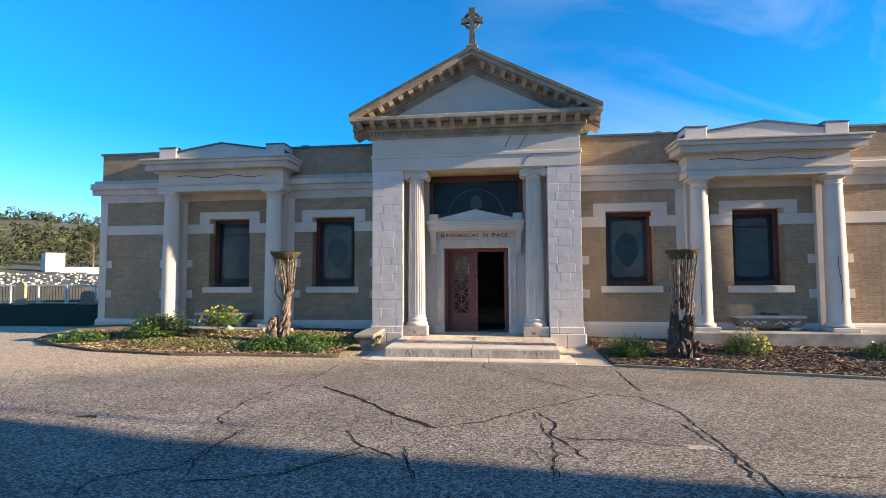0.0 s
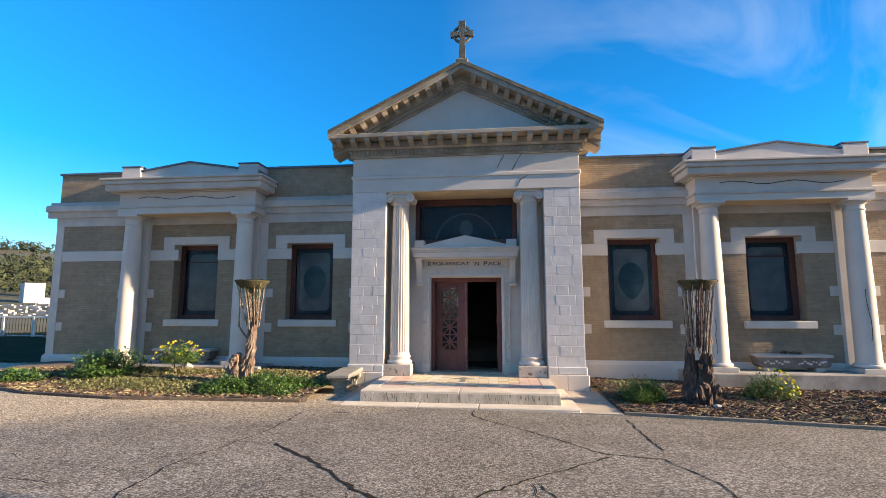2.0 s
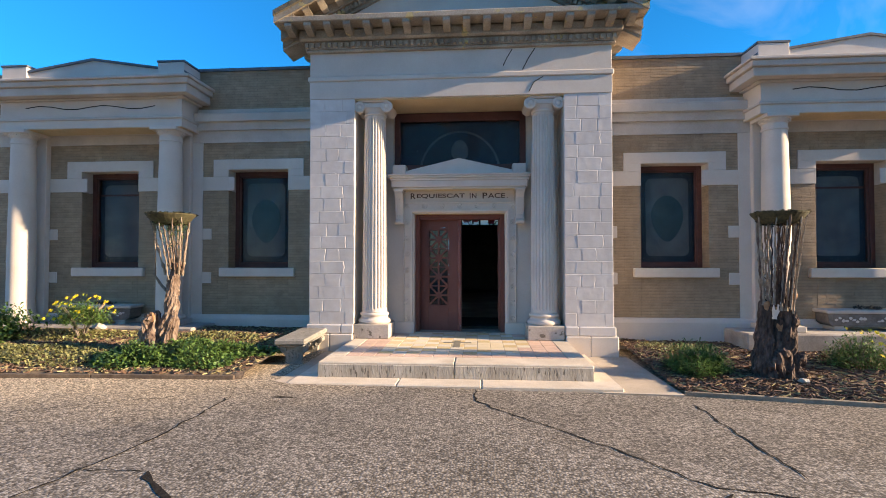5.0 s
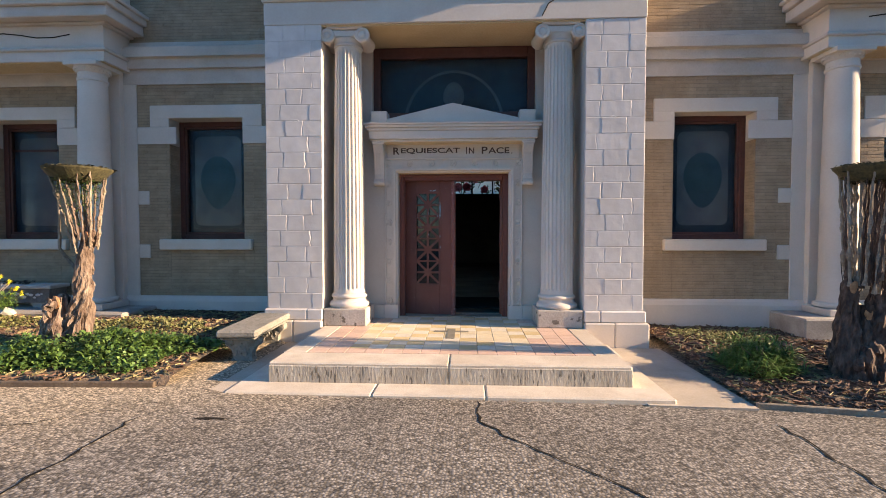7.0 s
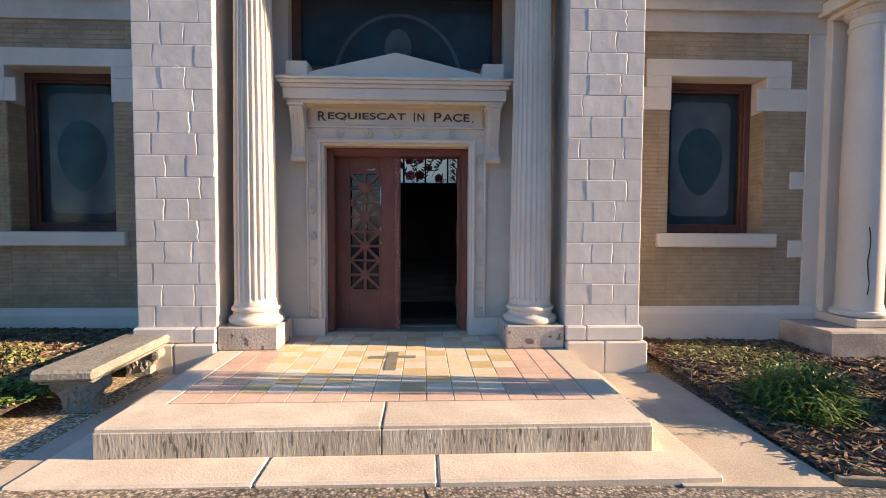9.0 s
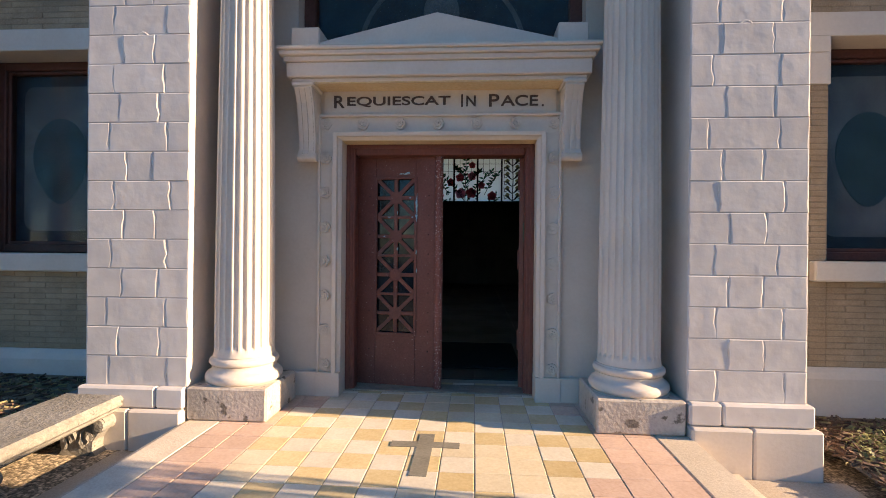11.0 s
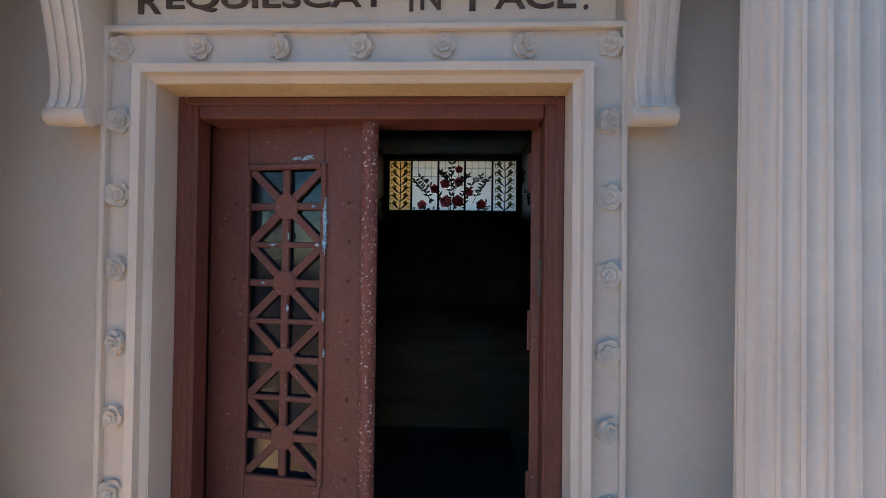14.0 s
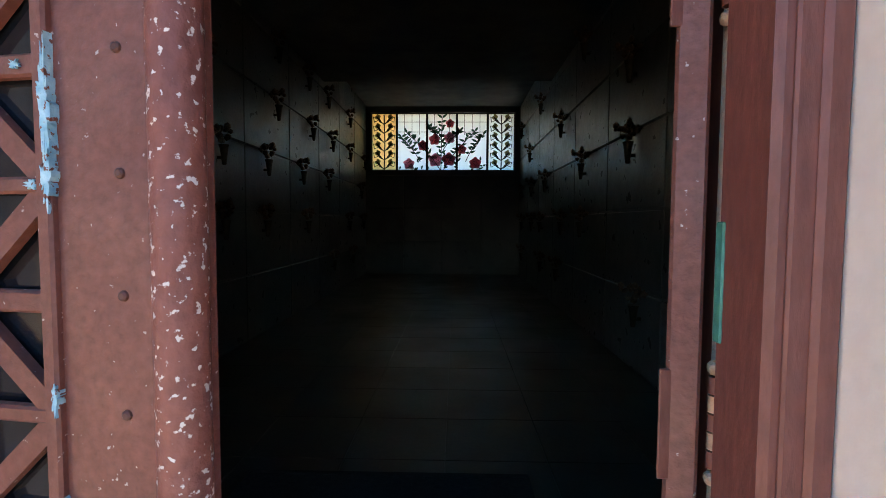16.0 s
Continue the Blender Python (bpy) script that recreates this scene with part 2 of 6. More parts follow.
def asphalt():
    """Old asphalt with pale exposed aggregate; a sandier sheet towards the west bed."""
    m = mat("old_asphalt", (0.170, 0.150, 0.128), (0.248, 0.220, 0.190), 1.2, 0.92, 0.0, 40, 0.35, (0.205, 0.173, 0.14), spec=0.2)
    n, l = m.node_tree.nodes, m.node_tree.links
    bs = n["Principled BSDF"]
    base = bs.inputs["Base Color"].links[0].from_socket
    geo = n.new("ShaderNodeNewGeometry")
    # sandy wash that has spread from the west bed over the asphalt
    sp = n.new("ShaderNodeSeparateXYZ")
    l.new(geo.outputs["Position"], sp.inputs["Vector"])
    no = n.new("ShaderNodeTexNoise")
    no.inputs["Scale"].default_value, no.inputs["Detail"].default_value = 0.9, 6
    l.new(geo.outputs["Position"], no.inputs["Vector"])
    ma = n.new("ShaderNodeMath")
    ma.operation, ma.inputs[1].default_value = "MULTIPLY_ADD", -0.55
    l.new(sp.outputs["X"], ma.inputs[0])
    l.new(sp.outputs["Y"], ma.inputs[2])
    mb = n.new("ShaderNodeMath")
    mb.operation, mb.inputs[1].default_value = "MULTIPLY_ADD", 2.6
    l.new(no.outputs["Fac"], mb.inputs[0])
    l.new(ma.outputs[0], mb.inputs[2])
    rr = n.new("ShaderNodeMapRange")
    rr.inputs["From Min"].default_value, rr.inputs["From Max"].default_value, rr.inputs["To Max"].default_value = -1.0, 1.1, 0.9
    l.new(mb.outputs[0], rr.inputs["Value"])
    ks = n.new("ShaderNodeMix")
    ks.data_type = "RGBA"
    ks.inputs["B"].default_value = (0.47, 0.375, 0.265, 1)
    l.new(rr.outputs["Result"], ks.inputs["Factor"])
    l.new(base, ks.inputs["A"])
    base = ks.outputs["Result"]
    vo = n.new("ShaderNodeTexVoronoi")
    vo.inputs["Scale"].default_value = 52
    l.new(geo.outputs["Position"], vo.inputs["Vector"])
    r = n.new("ShaderNodeMapRange")
    r.inputs["From Min"].default_value, r.inputs["From Max"].default_value = 0.2, 0.75
    r.inputs["To Min"].default_value, r.inputs["To Max"].default_value = 1.45, 0.5
    l.new(vo.outputs["Distance"], r.inputs["Value"])
    sx = n.new("ShaderNodeSeparateColor")
    l.new(vo.outputs["Color"], sx.inputs["Color"])
    r2 = n.new("ShaderNodeMapRange")
    r2.inputs["To Min"].default_value, r2.inputs["To Max"].default_value = 0.28, 1.75
    l.new(sx.outputs["Red"], r2.inputs["Value"])
    mu = n.new("ShaderNodeMath")
    mu.operation = "MULTIPLY"
    l.new(r.outputs["Result"], mu.inputs[0])
    l.new(r2.outputs["Result"], mu.inputs[1])
    k = n.new("ShaderNodeMix")
    k.data_type, k.blend_type = "RGBA", "MULTIPLY"
    k.inputs["Factor"].default_value = 0.85
    l.new(base, k.inputs["A"])
    l.new(mu.outputs[0], k.inputs["B"])
    l.new(k.outputs["Result"], bs.inputs["Base Color"])
    bp = n.new("ShaderNodeBump")
    bp.inputs["Strength"].default_value, bp.inputs["Distance"].default_value, bp.invert = 0.55, 0.006, True
    l.new(vo.outputs["Distance"], bp.inputs["Height"])
    l.new(bp.outputs["Normal"], bs.inputs["Normal"])
    return m


ASPHALT = asphalt()


def plain(name, c, rough=0.1, alpha_glass=False, trans=None):
    m = bpy.data.materials.new(name)
    m.use_nodes = True
    n, l = m.node_tree.nodes, m.node_tree.links
    bs = n["Principled BSDF"]
    bs.inputs["Base Color"].default_value = rgb(c)
    bs.inputs["Roughness"].default_value = rough
    if alpha_glass:
        bs.inputs["Transmission Weight"].default_value = 1.0
        bs.inputs["IOR"].default_value = 1.16
    if trans is not None:
        tl = n.new("ShaderNodeBsdfTranslucent")
        tl.inputs["Color"].default_value = rgb(c)
        ms = n.new("ShaderNodeMixShader")
        ms.inputs["Fac"].default_value = trans
        l.new(bs.outputs["BSDF"], ms.inputs[1])
        l.new(tl.outputs["BSDF"], ms.inputs[2])
        l.new(ms.outputs["Shader"], n["Material Output"].inputs["Surface"])
    return m


GLASS = plain("clear_glass", (0.86, 0.9, 0.92), 0.03, alpha_glass=True)
PANEL_DARK = mat("leaded_border_glass", (0.03, 0.04, 0.055), (0.045, 0.06, 0.075), 6, 0.55, 0.1, 60, spec=0.2)
PANEL_PALE = mat("clouded_stained_glass", (0.115, 0.13, 0.14), (0.185, 0.20, 0.205), 4, 0.55, 0.1, 60, 1.2, (0.09, 0.105, 0.12), spec=0.2)
PANEL_TEAL = mat("teal_stained_glass", (0.03, 0.07, 0.085), (0.05, 0.10, 0.115), 5, 0.55, 0.1, 60, spec=0.2)
DOORGLASS = mat("dark_door_glass", (0.006, 0.008, 0.011), (0.014, 0.017, 0.021), 3, 0.1, 0.0, 60)
S_WHITE = plain("opal_glass", (0.86, 0.93, 0.90), 0.4, trans=0.85)
S_AMBER = plain("amber_glass", (0.95, 0.76, 0.45), 0.4, trans=0.85)
S_ROSE = plain("rose_glass", (0.46, 0.12, 0.14), 0.4, trans=0.85)
S_PINK = plain("pink_glass", (0.62, 0.25, 0.30), 0.4, trans=0.85)
S_GREEN = plain("green_glass", (0.02, 0.11, 0.06), 0.4, trans=0.85)
S_OLIVE = plain("olive_glass", (0.22, 0.22, 0.10), 0.4, trans=0.85)
LEAD = plain("lead_came", (0.02, 0.02, 0.02), 0.6)


# ---------------------------------------------------------------- mesh tools
class Mesh:
    def __init__(self):
        self.v, self.f = [], []

    def add(self, vs, fs):
        k = len(self.v)
        self.v += [tuple(p) for p in vs]
        self.f += [tuple(i + k for i in f) for f in fs]
        return self

    def box(self, x0, x1, y0, y1, z0, z1):
        return self.add([(x, y, z) for z in (z0, z1) for y in (y0, y1) for x in (x0, x1)],
                        [(0, 2, 3, 1), (4, 5, 7, 6), (0, 1, 5, 4), (2, 6, 7, 3), (0, 4, 6, 2), (1, 3, 7, 5)])

    def bevel_box(self, x0, x1, y0, y1, z0, z1, c):
        """A box with all twelve edges chamfered."""
        vs, idx = [], {}
        X, Y, Z = (x0, x1), (y0, y1), (z0, z1)
        for i in (0, 1):
            for j in (0, 1):
                for k in (0, 1):
                    sx, sy, sz = (1 - 2 * i) * c, (1 - 2 * j) * c, (1 - 2 * k) * c
                    for ax, p in enumerate(((X[i], Y[j] + sy, Z[k] + sz), (X[i] + sx, Y[j], Z[k] + sz), (X[i] + sx, Y[j] + sy, Z[k]))):
                        idx[i, j, k, ax] = len(vs)
                        vs.append(p)
        fs = []
        for s in (0, 1):
            q = [(0, 0), (1, 0), (1, 1), (0, 1)]
            fs.append([idx[s, a, b, 0] for a, b in (q[::-1] if s == 0 else q)])
            fs.append([idx[a, s, b, 1] for a, b in (q if s == 0 else q[::-1])])
            fs.append([idx[a, b, s, 2] for a, b in (q[::-1] if s == 0 else q)])
        for a in (0, 1):
            for b in (0, 1):
                fs.append([idx[a, b, 0, 0], idx[a, b, 1, 0], idx[a, b, 1, 1], idx[a, b, 0, 1]])
                fs.append([idx[a, 0, b, 0], idx[a, 1, b, 0], idx[a, 1, b, 2], idx[a, 0, b, 2]])
                fs.append([idx[0, a, b, 1], idx[1, a, b, 1], idx[1, a, b, 2], idx[0, a, b, 2]])
                for k in (0, 1):
                    fs.append([idx[a, b, k, 0], idx[a, b, k, 1], idx[a, b, k, 2]])
        return self.add(vs, fs)

    def prism(self, pts, axis, lo, hi):
        """A polygon (in the two other axes, in order) drawn out along axis."""
        n = len(pts)
        put = {"x": lambda p, q, h: (h, p, q), "y": lambda p, q, h: (p, h, q), "z": lambda p, q, h: (p, q, h)}[axis]
        return self.add([put(p, q, h) for h in (lo, hi) for p, q in pts],
                        [tuple(range(n)), tuple(range(2 * n - 1, n - 1, -1))] + [(i, i + n, (i + 1) % n + n, (i + 1) % n) for i in range(n)])

    def lathe(self, profile, seg=32, cx=0, cy=0, flute=0, depth=0.0, lo=None, hi=None):
        """Profile of (radius, z) round a vertical axis; flutes are cut between the heights lo and hi."""
        vs, fs = [], []
        for r, z in profile:
            for i in range(seg):
                a = 2 * math.pi * i / seg
                rr = r
                if flute and lo <= z <= hi:
                    ph = (a * flute / (2 * math.pi)) % 1.0
                    rr -= depth * math.sqrt(max(0.0, 1 - ((ph - 0.5) / 0.38) ** 2)) if abs(ph - 0.5) < 0.38 else 0.0
                vs.append((cx + rr * math.cos(a), cy + rr * math.sin(a), z))
        for k in range(len(profile) - 1):
            for i in range(seg):
                j = (i + 1) % seg
                fs.append((k * seg + i, k * seg + j, (k + 1) * seg + j, (k + 1) * seg + i))
        fs.append(tuple(range(seg - 1, -1, -1)))
        fs.append(tuple((len(profile) - 1) * seg + i for i in range(seg)))
        return self.add(vs, fs)

    def tube(self, path, radii, seg=8):
        """A round rod along a list of points."""
        path = [Vector(p) for p in path]
        vs, fs = [], []
        for i, p in enumerate(path):
            d = (path[min(i + 1, len(path) - 1)] - path[max(i - 1, 0)]).normalized()
            u = d.cross(Vector((0.31, 0.2, 0.93))).normalized()
            w = d.cross(u)
            r = radii[i] if isinstance(radii, (list, tuple)) else radii
            vs += [tuple(p + r * (math.cos(2 * math.pi * k / seg) * u + math.sin(2 * math.pi * k / seg) * w)) for k in range(seg)]
        for i in range(len(path) - 1):
            for k in range(seg):
                j = (k + 1) % seg
                fs.append((i * seg + k, i * seg + j, (i + 1) * seg + j, (i + 1) * seg + k))
        fs.append(tuple(range(seg - 1, -1, -1)))
        fs.append(tuple((len(path) - 1) * seg + k for k in range(seg)))
        return self.add(vs, fs)

    def blob(self, c, r, seed=0, rough=0.3, sub=2, squash=(1, 1, 1)):
        """An uneven lump."""
        bm = bmesh.new()
        bmesh.ops.create_icosphere(bm, subdivisions=sub, radius=1)
        k = len(self.v)
        for v in bm.verts:
            s = 1 + rough * noise.noise(v.co * 1.7 + Vector((seed * 3.1, seed, -seed)))
            self.v.append(tuple(c[i] + v.co[i] * s * r * squash[i] for i in range(3)))
        bm.verts.index_update()
        self.f += [tuple(v.index + k for v in f.verts) for f in bm.faces]
        bm.free()
        return self

    def data(self, name, material, smooth=False):
        me = bpy.data.meshes.new(name)
        me.from_pydata(self.v, [], self.f)
        bm = bmesh.new()
        bm.from_mesh(me)
        bmesh.ops.recalc_face_normals(bm, faces=bm.faces)
        bm.to_mesh(me)
        bm.free()
        me.materials.append(material)
        if smooth:
            me.polygons.foreach_set("use_smooth", [True] * len(me.polygons))
            me.set_sharp_from_angle(angle=radians(38))
        return me


def part(name, mesh, material, parent=None, label="", smooth=False):
    ob = new(name, mesh.data(name, material, smooth) if isinstance(mesh, Mesh) else mesh)
    ob.parent = parent
    return tagged(ob, label)


def thing(name, label, category, at=(0, 0, 0), group="", kind="", turn=0):
    ob = new(name)
    ob.matrix_basis = pose(*at, 0, 0, turn)
    ob.empty_display_size = 0.1
    return tagged(ob, label, category, group, kind)


def box_piece(w, d, h, c):
    return Mesh().bevel_box(-w / 2, w / 2, -d / 2, d / 2, -h / 2, h / 2, c)


def ground_z(x, y):
    return 0.09 + 0.035 * min(max(0.0, -2.1 - y), 8.0) - 0.012 * min(max(x, -9.0), 9.0)


rnd = random.Random(7)

# ---------------------------------------------------------------- ground
def sheet(name, xs, ys, zf, material, label, kind="structure", cut=None, smooth=True):
    m = Mesh()
    n = len(xs)
    m.v = [(x, y, zf(x, y)) for y in ys for x in xs]
    m.f = [(j * n + i, j * n + i + 1, (j + 1) * n + i + 1, (j + 1) * n + i) for j in range(len(ys) - 1) for i in range(n - 1)
           if cut is None or cut((xs[i] + xs[i + 1]) / 2, (ys[j] + ys[j + 1]) / 2)]
    ob = part(name, m, material, None, label, smooth)
    ob["kind"] = kind
    return ob


near = [-14 + 0.5 * i for i in range(57)]
sheet("ground", [-2500, -900, -300, -120, -60, -35, -22] + near + [22, 35, 60, 120, 300, 900, 2500], [-2500, -900, -300, -120, -60, -35, -22] + near + [22, 40, 80, 200, 900, 2500],
      ground_z, ASPHALT, "old cracked grey asphalt forecourt with exposed aggregate")
sheet("lawn", [-70, -50, -36, -28, -22, -17, -14, -11.3], [2.2, 4, 7, 10, 14, 20, 30], lambda x, y: ground_z(x, y) + 0.03, GRASS, "green lawn beside the mausoleum, its shade darkened into the colour")


def ribbon(m, pts, width, seed, lift=0.004):
    """A jagged strip along the ground through a few corner points."""
    r = random.Random(seed)
    line = []
    for (x0, y0), (x1, y1) in zip(pts, pts[1:]):
        d = math.hypot(x1 - x0, y1 - y0)
        k = max(2, int(d / 0.09))
        for i in range(k):
            t = i / k
            line.append((x0 + (x1 - x0) * t + r.uniform(-0.022, 0.022), y0 + (y1 - y0) * t + r.uniform(-0.022, 0.022)))
    line.append(pts[-1])
    vs = []
    for i, (x, y) in enumerate(line):
        a, b = line[max(0, i - 1)], line[min(len(line) - 1, i + 1)]
        dx, dy = b[0] - a[0], b[1] - a[1]
        s = math.hypot(dx, dy) or 1
        w = width * r.uniform(0.35, 1.2) * (0.3 if i in (0, len(line) - 1) else 1)
        for q in (-1, 1):
            px, py = x - q * dy / s * w / 2, y + q * dx / s * w / 2
            vs.append((px, py, ground_z(px, py) + lift))
    m.add(vs, [(2 * i, 2 * i + 1, 2 * i + 3, 2 * i + 2) for i in range(len(line) - 1)])


CRACKS = [
    ([(-1.79, -4.67), (-1.04, -5.37), (-0.49, -6.0), (0.0, -6.41)], 0.05),
    ([(0.0, -6.41), (0.41, -6.12), (0.94, -5.51), (1.84, -4.6)], 0.022),
    ([(-2.24, -2.73), (-2.14, -4.03), (-2.23, -4.71), (-2.35, -5.6), (-2.23, -6.41), (-2.05, -6.63)], 0.022),
    ([(1.0, -3.46), (1.3, -3.85), (1.78, -4.54), (2.33, -4.62), (2.55, -5.36), (2.52, -6.31), (2.51, -7.04), (2.44, -7.63)], 0.022),
    ([(2.53, -2.43), (2.46, -3.5), (2.44, -4.32)], 0.026),
    ([(0.94, -5.64), (1.04, -6.46), (1.07, -6.93), (0.98, -7.55)], 0.016),
    ([(1.0, -5.63), (1.16, -6.06), (1.06, -6.49), (1.21, -6.77), (1.3, -7.14)], 0.02),
    ([(1.11, -6.59), (1.78, -6.48), (2.19, -6.61)], 0.008),
    ([(-2.01, -8.3), (-2.14, -8.03), (-1.72, -7.7), (-1.77, -6.74)], 0.014),
    ([(-1.51, -7.99), (-0.92, -7.72), (-0.66, -7.41), (-0.46, -7.15), (-0.2, -7.27)], 0.018),
    ([(-0.19, -6.99), (-0.09, -7.38), (0.03, -7.7)], 0.014),
    ([(-0.76, -6.76), (-0.46, -7.15)], 0.009),
    ([(-1.45, -6.59), (-0.76, -6.67), (-0.42, -6.56), (-0.03, -6.64)], 0.008),
    ([(0.3, -2.12), (0.29, -2.58), (0.64, -3.1), (1.0, -3.46)], 0.02),
    ([(-5.5, -5.0), (-3.9, -5.6), (-2.3, -5.9)], 0.007),
    ([(4.2, -4.0), (5.2, -5.8), (6.0, -8.4)], 0.012),
]
HAIRLINES = [
    ([(-0.83, -6.59), (-0.54, -7.05), (-0.12, -7.33)], 0.016),
    ([(-0.54, -7.05), (-0.8, -7.55), (-0.94, -7.69)], 0.016),
    ([(-0.16, -7.13), (-0.05, -7.49), (0.02, -7.75)], 0.014),
    ([(-0.55, -6.01), (-0.36, -6.55)], 0.009),
    ([(-1.79, -4.67), (-2.24, -4.67)], 0.010),
    ([(2.41, -5.85), (2.44, -6.27), (2.46, -6.88), (2.4, -7.38)], 0.02),
    ([(1.11, -6.54), (1.68, -6.53), (2.16, -6.64)], 0.012),
    ([(-1.77, -6.74), (-1.69, -7.57), (-1.54, -7.94)], 0.016),
    ([(-3.67, -6.17), (-2.88, -6.24)], 0.010),
    ([(0.82, -6.83), (1.03, -7.33), (1.02, -7.54)], 0.010),
    ([(2.76, -7.17), (3.33, -7.19)], 0.010),
    ([(-2.2, -2.3), (-2.9, -2.9), (-4.0, -3.6), (-5.4, -4.2)], 0.010),
]
for k, (pts, w) in enumerate(CRACKS + HAIRLINES):
    m = Mesh()
    ribbon(m, pts, w, k)
    ob = part("crack", m, CRACK, None, "dark jagged crack across the asphalt")
    ob["kind"] = "structure"
for cx, cy, rx, ry, turned in ((2.31, -6.63, 0.20, 0.075, 0.15), (2.22, -6.66, 0.09, 0.04, 0.7), (2.42, -6.70, 0.10, 0.035, -0.5), (2.49, -6.03, 0.028, 0.09, 0.1)):
    m = Mesh()
    ring = []
    for k in range(48):
        a = k * math.pi / 24
        q = 0.72 + 0.55 * noise.noise((2.2 * math.cos(a) + cx * 9, 2.2 * math.sin(a), cy * 7)) + 0.3 * noise.noise((7 * math.cos(a), 7 * math.sin(a) + cx * 5, 1))
        u, w = rx * q * math.cos(a), ry * q * math.sin(a)
        ring.append((cx + u * math.cos(turned) - w * math.sin(turned), cy + u * math.sin(turned) + w * math.cos(turned)))
    m.v = [(x, y, ground_z(x, y) + 0.0035 + 0.0004 * turned) for x, y in ring]
    m.f = [tuple(range(48))]
    ob = part("bare_patch", m, PATCH, None, "pale bare spot where the asphalt has worn off")
    ob["kind"] = "structure"
for cx, cy, rx, ry in ((-1.70, -2.71, 0.17, 0.03), (-3.52, -6.58, 0.13, 0.05)):
    m = Mesh()
    ring = [(cx + rx * (0.8 + 0.6 * noise.noise((2 * math.cos(a), 2 * math.sin(a), cx))) * math.cos(a), cy + ry * (0.8 + 0.8 * noise.noise((3 * math.cos(a), 3 * math.sin(a), cy))) * math.sin(a)) for a in [k * math.pi / 16 for k in range(32)]]
    m.v = [(x, y, ground_z(x, y) + 0.003) for x, y in ring]
    m.f = [tuple(range(32))]
    ob = part("oil_stain", m, CRACK, None, "dark stain on the asphalt")
    ob["kind"] = "structure"

# ---------------------------------------------------------------- the wings
HALF, WALL, PIER = 10.2, 0.84, 2.395
WINDOWS = ((3.08, 4.20), (5.91, 7.03))
W_LOW, W_TOP, PARAPET = 1.42, 3.20, 5.0


def brick_rows(mesh, x0, x1, z0, z1, y, rng, length=0.29, high=0.047):
    """Bricks of a running bond in an upright rectangle facing the forecourt."""
    rows = max(1, round((z1 - z0) / high))
    h = (z1 - z0) / rows
    out = []
    for k in range(rows):
        x = x0 - (0.5 if k % 2 else 0.0) * length + 1e-4
        while x < x1 - 0.01:
            a, b = max(x, x0) + 0.003, min(x + length, x1) - 0.003
            if b - a > 0.02:
                out.append((a, b, z0 + k * h + 0.004, z0 + (k + 1) * h - 0.004))
            x += length
    for a, b, c, d in out:
        f, e = y - rng.uniform(0.002, 0.006), 0.002
        mesh.add([(a, y + 0.01, c), (b, y + 0.01, c), (b, y + 0.01, d), (a, y + 0.01, d), (a, f + e, c), (b, f + e, c), (b, f + e, d), (a, f + e, d),
                  (a + e, f, c + e), (b - e, f, c + e), (b - e, f, d - e), (a + e, f, d - e)],
                 [(0, 1, 5, 4), (1, 2, 6, 5), (2, 3, 7, 6), (3, 0, 4, 7), (4, 5, 9, 8), (5, 6, 10, 9), (6, 7, 11, 10), (7, 4, 8, 11), (8, 9, 10, 11)])
    return out


